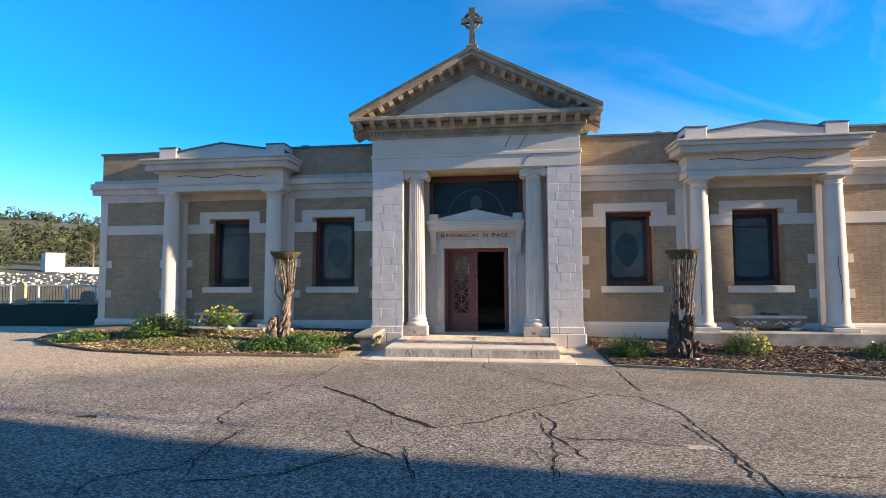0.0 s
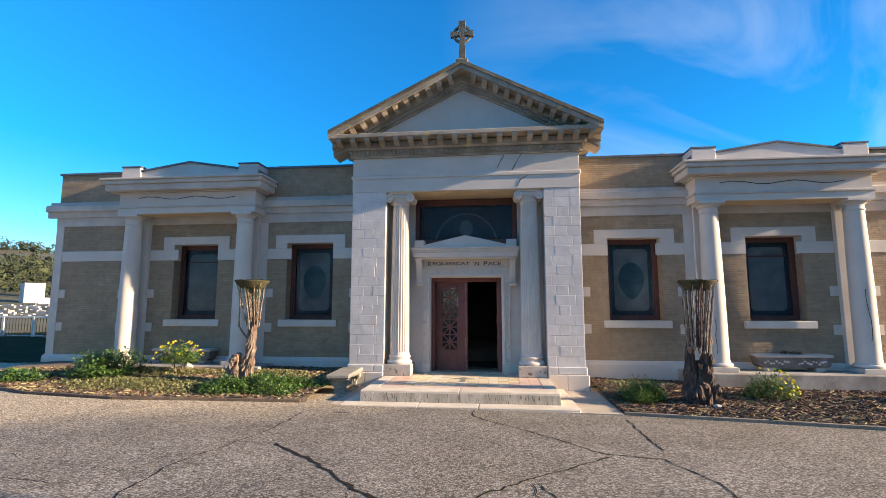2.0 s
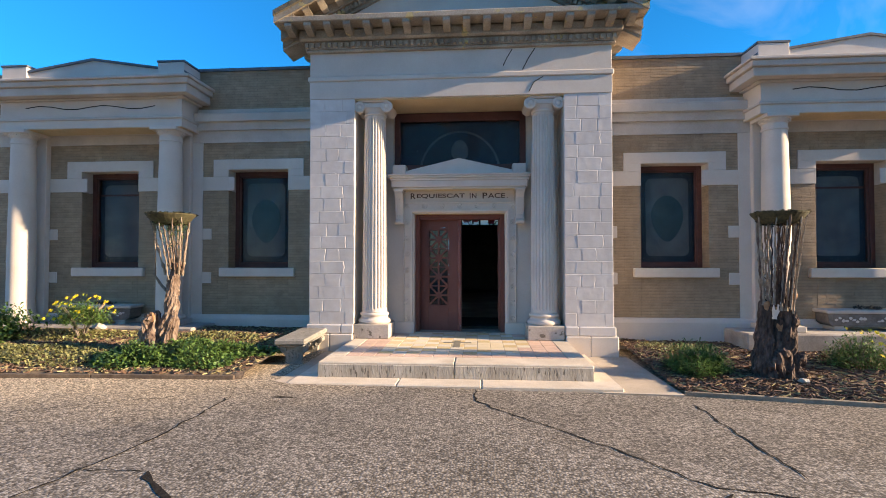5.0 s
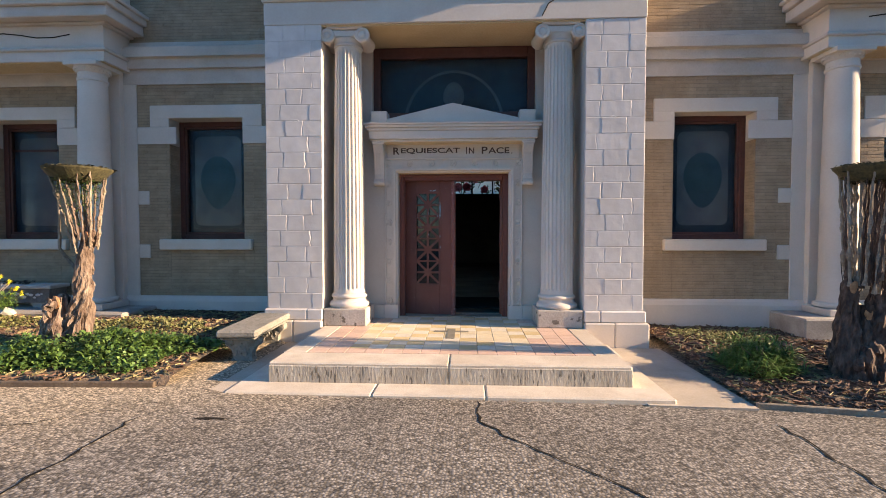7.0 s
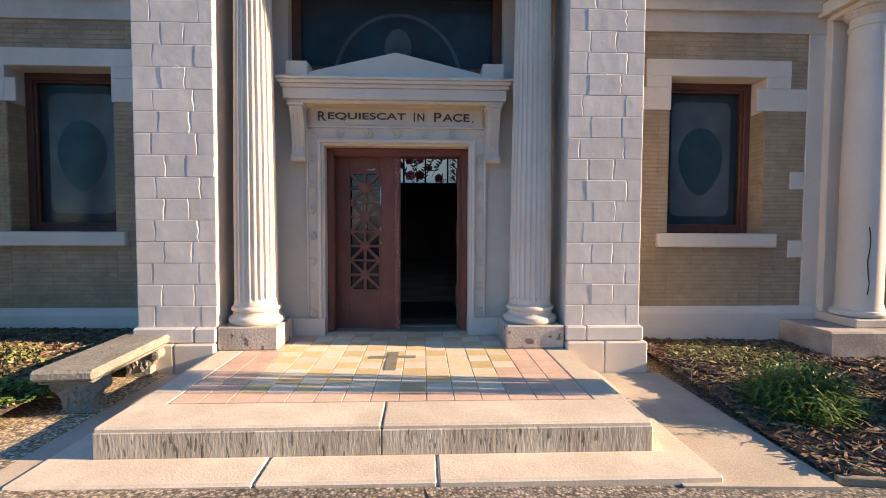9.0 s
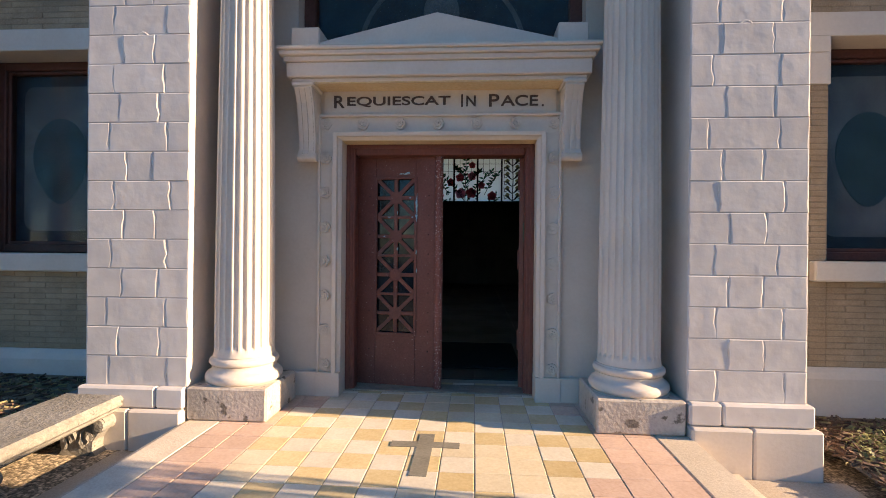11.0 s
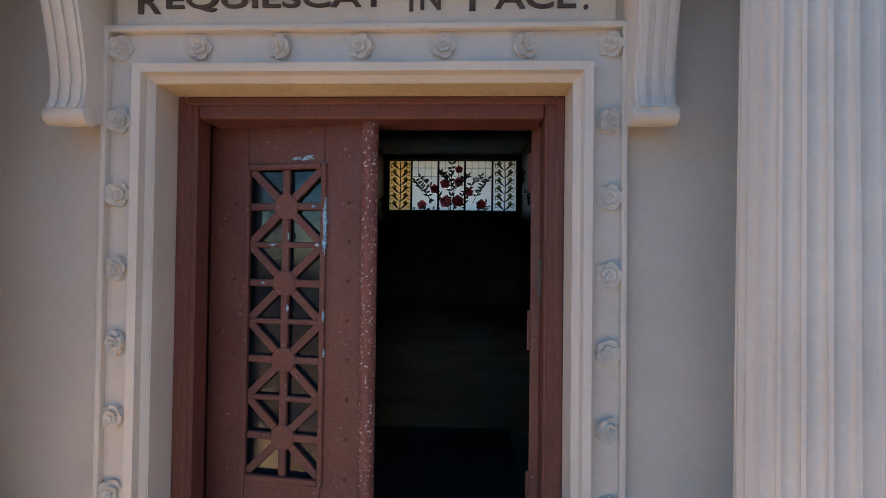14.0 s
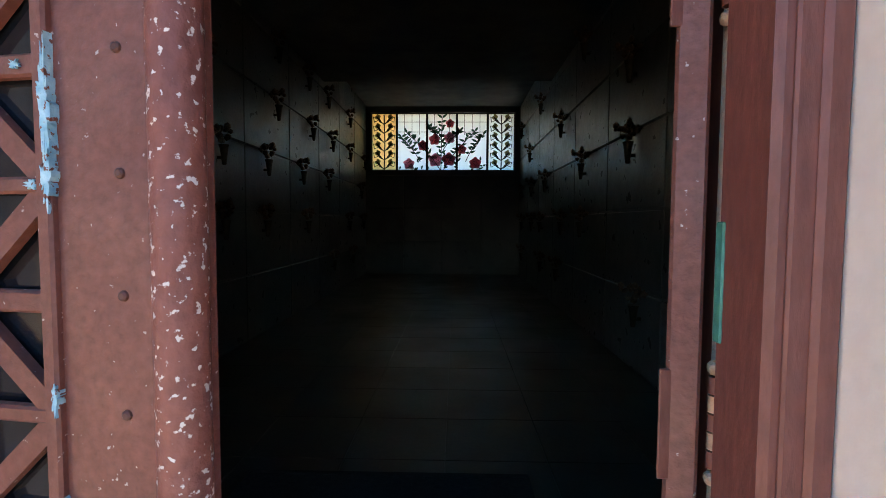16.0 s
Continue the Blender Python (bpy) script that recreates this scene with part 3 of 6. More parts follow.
def stained_window(parent, x0, x1, z0, z1, y, medal):
    w = 0.075
    fr = (("window_frame", x0, x0 + w, z0, z1), ("window_frame", x1 - w, x1, z0, z1), ("window_frame", x0 + w, x1 - w, z0, z0 + w), ("window_frame", x0 + w, x1 - w, z1 - w, z1))
    for nm, a, b, c, d in fr:
        part(nm, Mesh().bevel_box(a, b, y, y + 0.1, c, d, 0.008), WINFRAME, parent)
    i = w + 0.03
    for a, b, c, d in ((x0 + w, x0 + i, z0 + w, z1 - w), (x1 - i, x1 - w, z0 + w, z1 - w), (x0 + i, x1 - i, z0 + w, z0 + i), (x0 + i, x1 - i, z1 - i, z1 - w)):
        part("glazing_bead", Mesh().bevel_box(a, b, y + 0.025, y + 0.09, c, d, 0.006), WINFRAME, parent)
    g = part("pane", Mesh().box(x0 + i - 0.005, x1 - i + 0.005, y + 0.045, y + 0.049, z0 + i - 0.005, z1 - i + 0.005), GLASS, parent, "dusty protective outer glass pane")
    g.visible_shadow = False
    glazing = part("stained_glass", Mesh().box(x0 + w, x1 - w, y + 0.085, y + 0.095, z0 + w, z1 - w), PANEL_DARK, parent, "dark leaded stained glass with a pale panel")
    cx, cz, hw, hh = (x0 + x1) / 2, (z0 + z1) / 2, (x1 - x0) / 2 - i - 0.09, (z1 - z0) / 2 - i - 0.10
    ring = []
    for sx, sz, a0 in ((1, 1, 0), (-1, 1, 90), (-1, -1, 180), (1, -1, 270)):
        for k in range(5):
            a = radians(a0 + 22.5 * k)
            ring.append((cx + sx * (hw - 0.1) + 0.1 * math.cos(a), cz + sz * (hh - 0.1) + 0.1 * math.sin(a)))
    part("pale_panel", Mesh().prism(ring, "y", y + 0.078, y + 0.085), PANEL_PALE, glazing, "clouded pale stained glass")
    if medal:
        disc = [(cx + 0.27 * math.sin(a) * hw / 0.36, cz + 0.02 + 0.36 * math.cos(a) * (1.0 if math.cos(a) > 0 else 1.0 + 0.25 * abs(math.cos(a)) ** 3)) for a in [k * math.pi / 20 for k in range(40)]]
        part("medallion", Mesh().prism(disc, "y", y + 0.073, y + 0.078), PANEL_TEAL, glazing, "round teal stained glass medallion")
    else:
        part("glazing_bar", Mesh().box(x0 + i, x1 - i, y + 0.055, y + 0.075, z1 - 0.42, z1 - 0.385), WINFRAME, parent)


def wing(side, name):
    """One wing: wall with two window openings, brick face, stone bands, belt cornice and parapet."""
    s = side
    def X(a, b):
        return (a, b) if s > 0 else (-b, -a)
    wall = thing(name, "tan brick wing wall with white stone bands", "wall", kind="structure")
    core = Mesh()
    back_y = WALL + 0.36
    cuts = [PIER] + [v for w in WINDOWS for v in w] + [HALF]
    for k in range(0, len(cuts), 2):
        core.box(*X(cuts[k], cuts[k + 1]), WALL, back_y, -0.3, PARAPET)
    for a, b in WINDOWS:
        core.box(*X(a, b), WALL, back_y, -0.3, W_LOW)
        core.box(*X(a, b), WALL, back_y, W_TOP, PARAPET)
    part("wall_core", core, MORTAR, wall)
    # stone bands
    y = WALL
    part("base_course", Mesh().prism([(y, -0.3), (y - 0.07, -0.3), (y - 0.07, 0.5), (y - 0.05, 0.55), (y - 0.02, 0.58), (y, 0.58)], "x", *X(PIER + 0.004, HALF + 0.05)), STONE, wall, "white painted stone base course")
    part("frieze_band", Mesh().box(*X(PIER, HALF + 0.01), y - 0.03, y, 3.69, 3.91), TRIM, wall, "plain stone frieze band")
    prof = [(y, 3.905), (y - 0.09, 3.905), (y - 0.09, 4.035), (y - 0.10, 4.045), (y - 0.16, 4.05), (y - 0.16, 4.185), (y - 0.14, 4.205), (y - 0.03, 4.235), (y - 0.03, 4.30), (y, 4.30)]
    part("belt_cornice", Mesh().prism(prof, "x", *X(PIER + 0.004, HALF + 0.22)), TRIM, wall, "moulded stone belt cornice")
    part("coping", Mesh().prism([(y - 0.04, PARAPET), (y - 0.04, PARAPET + 0.05), (y + 0.4, PARAPET + 0.05), (y + 0.4, PARAPET)], "x", *X(PIER, HALF + 0.04)), FLASH, wall, "dark metal parapet flashing")
    bricks, rects = Mesh(), []
    lo, hi = 0.58, 3.69
    for (a, b), l, r in zip(WINDOWS, (PIER + 0.12, 5.25), (4.68, 7.66)):
        for zz in ((2.82, 3.07),):
            for p, q in ((l, a - 0.005), (b + 0.005, r)):
                part("stone_band", Mesh().bevel_box(*X(p - 0.12, q), y - 0.022, y, *zz, 0.006), STONE, wall)
        part("lintel", Mesh().bevel_box(*X(a - 0.28, b + 0.28), y - 0.028, y + 0.245, W_TOP - 0.005, 3.385, 0.006), STONE, wall, "white stone window lintel")
        for p, q in ((a - 0.28, a), (b, b + 0.28)):
            part("lintel_ear", Mesh().bevel_box(*X(p, q), y - 0.026, y, 3.07, W_TOP + 0.001, 0.006), STONE, wall)
        for p, q in ((a - 0.02, a + 0.005), (b - 0.005, b + 0.02)):
            part("jamb_stone", Mesh().bevel_box(*X(p, q), y - 0.023, y + 0.245, 2.82, W_TOP - 0.005, 0.002), STONE, wall)
        part("window_sill", Mesh().bevel_box(*X(a - 0.13, b + 0.14), y - 0.075, y + 0.27, 1.26, W_LOW, 0.012), STONE, wall, "white stone window sill")
        # brick courses of the deep reveals
        for e0, e1 in ((a, a + 0.006), (b - 0.006, b)):
            reveal = Mesh()
            for c in range(29):
                reveal.bevel_box(*X(e0, e1), y + 0.004, y + 0.245, W_LOW + 0.048 * c + 0.004, W_LOW + 0.048 * c + 0.046, 0.002)
            part("reveal_bricks", reveal, BRICK, wall, "tan brick window reveal")["kind"] = "stuff"
        rects += [(l, a, lo, 1.26), (l, a - 0.0, 1.42, 2.82), (b, r, lo, 2.82), (a, b, lo, 1.26), (l, a - 0.28, 3.07, 3.385), (b + 0.28, r, 3.07, 3.385), (l, r, 3.385, hi), (l, a - 0.13, 1.26, 1.42)]
        for side_x, d in ((l, 1), (r, -1)):
            part("edge_strip", Mesh().bevel_box(*X(*sorted((side_x, side_x - d * (0.195 if side_x == 4.68 else 0.12)))), y - 0.024, y, lo, hi, 0.004), STONE, wall)
            for zb in (1.14, 1.93):
                part("quoin", Mesh().bevel_box(*X(*sorted((side_x, side_x + d * 0.17))), y - 0.023, y, zb, zb + 0.2, 0.006), STONE, wall, "white stone quoin block")
    l, r = 8.26, 10.0
    rects += [(l, r, lo, 2.82), (l, r, 3.07, hi)]
    part("stone_band", Mesh().bevel_box(*X(l, r), y - 0.022, y, 2.82, 3.07, 0.006), STONE, wall)
    part("edge_strip", Mesh().bevel_box(*X(r, HALF + 0.01), y - 0.024, y + 0.3, lo, hi, 0.004), STONE, wall)
    for zb in (1.14, 1.93):
        part("quoin", Mesh().bevel_box(*X(r - 0.17, r), y - 0.023, y, zb, zb + 0.2, 0.006), STONE, wall)
        part("quoin", Mesh().bevel_box(*X(l, l + 0.17), y - 0.023, y, zb, zb + 0.2, 0.006), STONE, wall)
    rects += [(PIER, HALF, 4.30, PARAPET)]
    for p, q, c, d in rects:
        # the stretch beside the east pier is laid brick by brick
        if s > 0 and q < 4.3 and d < 2.9:
            for e, f, g, h in brick_rows(Mesh(), p, q, c, d, y, rnd):
                one = Mesh()
                t = y - rnd.uniform(0.002, 0.008)
                one.add([(e, y + 0.01, g), (f, y + 0.01, g), (f, y + 0.01, h), (e, y + 0.01, h), (e, t + 0.003, g), (f, t + 0.003, g), (f, t + 0.003, h), (e, t + 0.003, h),
                         (e + 0.003, t, g + 0.003), (f - 0.003, t, g + 0.003), (f - 0.003, t, h - 0.003), (e + 0.003, t, h - 0.003)],
                        [(0, 1, 5, 4), (1, 2, 6, 5), (2, 3, 7, 6), (3, 0, 4, 7), (4, 5, 9, 8), (5, 6, 10, 9), (6, 7, 11, 10), (7, 4, 8, 11), (8, 9, 10, 11)])
                part("brick", one, BRICK, wall)
            continue
        brick_rows(bricks, *X(p, q), c, d, y, rnd)
    part("brick_facing", bricks, BRICK, wall, "courses of thin tan roman brick")["kind"] = "stuff"
    for k, (a, b) in enumerate(WINDOWS):
        w = thing("window_%d" % (k + (1 if s > 0 else 3)), "red-framed stained glass window" + (" with a round teal medallion" if k == 0 else " with a plain blue-grey panel"), "window", kind="structure")
        stained_window(w, *X(a, b), W_LOW, W_TOP, WALL + 0.25, k == 0)
    return wall


wing_right = wing(1, "wall_east")
wing_left = wing(-1, "wall_west")


# ---------------------------------------------------------------- wing porticoes
def doric_column(at, label):
    c = thing("portico_column", label, "column", at, group="portico columns")
    part("plinth", Mesh().bevel_box(-0.27, 0.27, -0.27, 0.27, 0, 0.09, 0.01), TRIM, c)
    part("base", Mesh().lathe([(0.20, 0.09), (0.255, 0.10), (0.265, 0.13), (0.25, 0.155), (0.222, 0.165), (0.22, 0.185), (0.215, 0.2)], 36), STONE, c, smooth=True)
    part("shaft", Mesh().lathe([(0.215, 0.2), (0.208, 0.24), (0.206, 0.9), (0.203, 1.6), (0.192, 2.4), (0.178, 3.16), (0.178, 3.175), (0.192, 3.185), (0.192, 3.21), (0.178, 3.22), (0.178, 3.29)], 36), STONE, c, "plain white painted shaft with hairline cracks", smooth=True)
    part("echinus", Mesh().lathe([(0.178, 3.29), (0.19, 3.295), (0.205, 3.325), (0.222, 3.345), (0.225, 3.36)], 36), STONE, c, smooth=True)
    part("abacus", Mesh().bevel_box(-0.24, 0.24, -0.24, 0.24, 3.36, 3.422, 0.006), STONE, c)
    egg = Mesh().blob((0, 0, 0), 0.017, 1, 0.1, 1, (0.9, 0.7, 1.2)).data("egg", STONE)
    for k in range(24):
        a = 2 * math.pi * k / 24
        part("egg", egg, None, c).matrix_basis = pose(0.212 * math.cos(a), 0.212 * math.sin(a), 3.328, 0, 0, math.degrees(a) + 90)
    return c


def portico(side):
    s = side
    cx = 6.46 * s
    p = thing("portico", "stone window portico with a stepped cornice and low gable", "portico", (cx, WALL, 0), group="wing porticoes")
    yf, hw = 0.30 - WALL, 1.70
    part("podium", Mesh().bevel_box(-2.08, 2.08, -0.80, -0.072, -0.3, 0.44, 0.02), PODIUM, p, "stained concrete podium")
    for a in (-1.0, 1.0):
        part("anta", Mesh().bevel_box(a * 1.39 - 0.2, a * 1.39 + 0.2, -0.11, 0, 0.44, 3.864, 0.008), STONE, p)
    part("architrave", Mesh().box(-hw, hw, yf, 0, 3.864, 4.0), STONE, p)
    part("soffit", Mesh().box(-hw + 0.03, hw - 0.03, yf + 0.03, -0.11, 3.857, 3.864), SOFFIT, p, "stained ochre soffit")
    part("fascia", Mesh().bevel_box(-hw - 0.03, hw + 0.03, yf - 0.03, 0, 4.0, 4.05, 0.01), TRIM, p)
    part("frieze", Mesh().box(-hw + 0.02, hw - 0.02, yf + 0.02, 0, 4.05, 4.35), STONE, p, "cracked white frieze")
    for o, z0, z1 in ((0.05, 4.35, 4.385), (0.20, 4.385, 4.53), (0.25, 4.53, 4.62), (0.29, 4.62, 4.67)):
        part("cornice_course", Mesh().bevel_box(-hw - o, hw + o, yf - o, 0, z0, z1, 0.01), TRIM, p)
    part("blocking", Mesh().prism([(-hw, 4.67), (-hw, 4.82), (0, 5.08), (hw, 4.82), (hw, 4.67)], "y", yf + 0.08, 0.3), STONE, p, "low gabled parapet")
    part("gable_flashing", Mesh().prism([(-hw - 0.01, 4.82), (-hw, 4.86), (0, 5.12), (hw, 4.86), (hw + 0.01, 4.82), (0, 5.08)], "y", yf + 0.05, 0.3), FLASH, p)
    for a in (-1, 1):
        part("corner_block", Mesh().bevel_box(a * (hw - 0.24) - 0.24, a * (hw - 0.24) + 0.24, yf + 0.04, 0.25, 4.67, 5.0, 0.012), STONE, p)
        part("block_cap", Mesh().box(a * (hw - 0.24) - 0.25, a * (hw - 0.24) + 0.25, yf + 0.03, 0.26, 5.0, 5.03), FLASH, p)
    m = Mesh()
    path = [(-1.2 + 0.24 * k, yf + 0.018, 4.24 + 0.035 * math.sin(k * 1.3) - 0.002 * k) for k in range(11)]
    m.tube(path, 0.008, 5)
    part("crack", m, CRACK, p, "wandering crack along the frieze")
    for a in (-1, 1):
        doric_column((cx + a * 1.39, 0.48, 0.44), "white painted doric column on the portico podium")
    return p


portico(1)
portico(-1)

# ---------------------------------------------------------------- the central pavilion
FLOOR = 0.31
pavilion = thing("wall_pavilion", "pale stone central pavilion with block piers", "wall", kind="structure")
core = Mesh()
for s in (-1, 1):
    a, b = sorted((1.672 * s, (PIER - 0.012) * s))
    core.box(a, b, 0.0055, 1.2, -0.2, 4.15)
part("pier_core", core, JOINT, pavilion)
for s in (-1, 1):
    for u, v in ((1.66, 2.03), (2.033, 2.45)):
        a, b = sorted((u * s, v * s))
        part("plinth", Mesh().bevel_box(a, b, -0.085, WALL - 0.08, -0.2, 0.385, 0.014), STONE, pavilion)
    for u, v in ((1.66, 1.86), (1.863, 2.42)):
        a, b = sorted((u * s, v * s))
        part("plinth", Mesh().bevel_box(a, b, -0.05, WALL - 0.08, 0.387, 0.53, 0.014), BLOCK, pavilion)
rows, z0 = 18, 0.53
h = (4.155 - z0) / rows


def ragged(x, za, zb, n=5, amount=0.009):
    """The points of a broken vertical joint, from za up to zb."""
    return [(x + rnd.uniform(-amount, amount), za + (zb - za) * q / (n - 1)) for q in range(n)]


for s in (-1, 1):
    for k in range(rows):
        splits = [0, 0.33 + rnd.uniform(-0.06, 0.05), 0.66 + rnd.uniform(-0.05, 0.06), 1] if k % 2 else [0, 0.21 + rnd.uniform(-0.05, 0.05), 0.79 + rnd.uniform(-0.06, 0.05), 1]
        c0, c1 = z0 + k * h + 0.0006, z0 + (k + 1) * h - 0.0006
        for u, v in zip(splits, splits[1:]):
            a, b = sorted((s * (PIER - 0.735 + 0.735 * u), s * (PIER - 0.735 + 0.735 * v)))
            lip, tilt = rnd.uniform(-0.003, 0.003), rnd.uniform(-0.0015, 0.0015)
            first, last = (u == 0, v == 1) if s > 0 else (v == 1, u == 0)
            lo_edge, hi_edge = ragged(a + 0.0012, c0, c1, 5, 0.0 if first else 0.009), ragged(b - 0.0012, c0, c1, 5, 0.0 if last else 0.009)
            outer = lo_edge + hi_edge[::-1]
            e = 0.008
            inset = [(x + e * rnd.uniform(0.5, 1.6), min(max(z, c0 + 0.006), c1 - 0.006)) for x, z in lo_edge] + [(x - e * rnd.uniform(0.5, 1.6), min(max(z, c0 + 0.006), c1 - 0.006)) for x, z in hi_edge[::-1]]
            n = len(outer)
            m = Mesh()
            m.add([(x, 0.03, z) for x, z in outer] + [(x, 0.0028, z) for x, z in outer] + [(x, lip * 0.5 + tilt * (z - c0) / h, z) for x, z in inset],
                  [(i, (i + 1) % n, n + (i + 1) % n, n + i) for i in range(n)] + [(n + i, n + (i + 1) % n, 2 * n + (i + 1) % n, 2 * n + i) for i in range(n)] + [tuple(range(2 * n, 3 * n))])
            part("stone_block", m, BLOCK, pavilion)
    a, b = sorted((PIER * s, (PIER - 0.02) * s))
    part("side_face", Mesh().box(a, b, 0.012, WALL, 0.53, 4.155), BLOCK, pavilion)
    a, b = sorted((1.66 * s, 1.68 * s))
    part("inner_return", Mesh().box(a, b, 0.012, 0.62, 0.53, 4.155), STONE, pavilion)
    # small carved boss on each pier
    part("boss", Mesh().lathe([(0.050, -0.004), (0.043, -0.001), (0.038, -0.001), (0.032, -0.002), (0.018, -0.002), (0.010, -0.001), (0.0, -0.0008)], 16), BLOCK, pavilion).matrix_basis = pose(2.0 * s, -0.002, 2.92, 90)

# entablature
part("architrave", Mesh().bevel_box(-PIER - 0.005, PIER + 0.005, -0.012, WALL, 4.155, 4.44, 0.006), STONE, pavilion)
part("architrave", Mesh().bevel_box(-PIER - 0.03, PIER + 0.03, -0.035, WALL, 4.44, 4.52, 0.012), STONE, pavilion)
part("frieze", Mesh().bevel_box(-PIER, PIER, -0.008, WALL, 4.52, 4.90, 0.004), STONE, pavilion, "plain pale frieze with cracks")
part("bed_mould", Mesh().bevel_box(-PIER - 0.05, PIER + 0.05, -0.06, WALL, 4.90, 4.95, 0.012), OLD_TRIM, pavilion)
part("dentil_band", Mesh().box(-PIER - 0.06, PIER + 0.06, -0.07, WALL, 4.95, 5.06), OLD_TRIM, pavilion)
part("modillion_band", Mesh().bevel_box(-PIER - 0.15, PIER + 0.15, -0.16, WALL, 5.06, 5.24, 0.03), OLD_TRIM, pavilion)
part("corona", Mesh().bevel_box(-PIER - 0.42, PIER + 0.42, -0.42, WALL, 5.24, 5.33, 0.012), OLD_TRIM, pavilion, "lichen-stained corona")
part("porch_soffit", Mesh().box(-1.66, 1.66, 0.02, 0.78, 4.135, 4.153), SOFFIT, pavilion, "ochre-painted porch soffit")
dent = box_piece(0.052, 0.05, 0.075, 0.004).data("dentil", OLD_TRIM)
for k in range(52):
    part("dentil", dent, None, pavilion).matrix_basis = pose(-2.42 + k * 4.84 / 51, -0.09, 5.005)
modi = Mesh().prism([(-0.40, 0.06), (-0.40, 0.01), (-0.36, -0.02), (-0.28, -0.045), (-0.165, -0.07), (-0.155, 0.06)], "x", -0.055, 0.055).data("modillion", OLD_TRIM)
for k in range(18):
    part("modillion", modi, None, pavilion).matrix_basis = pose(-2.62 + k * 5.24 / 17, 0, 5.178)
for s in (-1, 1):
    for k in range(4):
        part("modillion", modi, None, pavilion).matrix_basis = pose(s * (PIER), 0.02 + 0.28 * k, 5.178, 0, 0, 90 * s)
# pediment
RUN, RISE = 2.83, 1.42
slope = math.atan2(RISE, RUN)
part("tympanum", Mesh().prism([(-2.4, 5.33), (2.4, 5.33), (0, 5.33 + 2.4 * math.tan(slope))], "y", 0.0, 0.4), STONE, pavilion, "plain plastered tympanum")
for s in (-1, 1):
    def rake(o0, o1, y0, y1, material, label="", nm="raking_course"):
        """A course that climbs with the gable, between two heights over the slope line."""
        q = math.cos(slope)
        pts = [(s * RUN, 5.33 + o0 / q), (0, 5.33 + RISE + o0 / q), (0, 5.33 + RISE + o1 / q), (s * RUN, 5.33 + o1 / q)]
        part(nm, Mesh().prism(pts, "y", y0, y1), material, pavilion, label)
    rake(-0.335, -0.295, -0.05, 0.39, OLD_TRIM)
    rake(-0.295, -0.22, -0.07, 0.39, OLD_TRIM)
    rake(-0.22, -0.09, -0.15, 0.39, OLD_TRIM)
    rake(-0.09, 0.0, -0.437, 0.39, OLD_TRIM, "lichen-stained raking cornice", "raking_cornice")
    rake(0.0, 0.07, -0.47, 0.39, DARK_STONE, "blackened raking cyma", "raking_cyma")
    for k in range(11):
        d = 0.30 + k * (math.hypot(RUN, RISE) - 0.45) / 10.5
        part("modillion", modi, None, pavilion).matrix_basis = pose(s * (RUN - d * math.cos(slope)), 0, 5.33 + d * math.sin(slope) - 0.15, 0, s * math.degrees(slope), 0)
    for k in range(30):
        d = 0.75 + k * (math.hypot(RUN, RISE) - 0.95) / 29.5
        part("dentil", dent, None, pavilion).matrix_basis = pose(s * (RUN - d * math.cos(slope)), -0.09, 5.33 + d * math.sin(slope) - 0.29, 0, s * math.degrees(slope), 0)
    ob = part("roof_slope", Mesh().prism([(s * 2.85, 5.33), (0, 5.33 + RISE + 0.06), (0, 5.33 + RISE - 0.1), (s * 2.6, 5.25)], "y", 0.39, 9.0), ROOF, pavilion)
part("gable_fill", Mesh().prism([(-2.38, 4.2), (2.38, 4.2), (2.38, 5.3), (0, 5.3 + 2.3 * math.tan(slope)), (-2.38, 5.3)], "y", WALL + 0.36, 9.0), ROOF, pavilion)
# hairline cracks in the frieze at the east end
for pts in (((0.72, 4.62), (0.78, 4.75), (0.86, 4.88)), ((1.02, 4.55), (1.12, 4.74), (1.22, 4.89)), ((1.12, 4.2), (1.2, 4.35), (1.34, 4.43))):
    part("crack", Mesh().tube([(x, -0.009 if z > 4.52 else -0.013, z) for x, z in pts], 0.007, 5), CRACK, pavilion)

# cross on the gable
cross = thing("celtic_cross", "weathered dark stone celtic cross on the gable", "cross", (0, -0.12, 6.655))
part("base", Mesh().bevel_box(-0.19, 0.19, -0.15, 0.15, 0, 0.22, 0.02), DARK_STONE, cross)
part("base", Mesh().bevel_box(-0.13, 0.13, -0.11, 0.11, 0.22, 0.33, 0.02), DARK_STONE, cross)
m = Mesh()
m.prism([(-0.075, 0.33), (0.075, 0.33), (0.05, 0.86), (0.075, 1.0), (0.075, 1.22), (-0.075, 1.22), (-0.075, 1.0), (-0.05, 0.86)], "y", -0.05, 0.05)
part("shaft", m, DARK_STONE, cross)
part("arms", Mesh().prism([(-0.25, 0.86), (-0.1, 0.885), (0.1, 0.885), (0.25, 0.86), (0.25, 0.99), (0.1, 0.965), (-0.1, 0.965), (-0.25, 0.99)], "y", -0.048, 0.048), DARK_STONE, cross)
ring, seg = Mesh(), 40
vs = [((r * math.cos(2 * math.pi * k / seg), y, 0.925 + r * math.sin(2 * math.pi * k / seg))) for k in range(seg) for r, y in ((0.155, -0.032), (0.20, -0.032), (0.20, 0.032), (0.155, 0.032))]
ring.add(vs, [(4 * k + i, 4 * k + (i + 1) % 4, 4 * ((k + 1) % seg) + (i + 1) % 4, 4 * ((k + 1) % seg) + i) for k in range(seg) for i in range(4)])
part("ring", ring, DARK_STONE, cross)


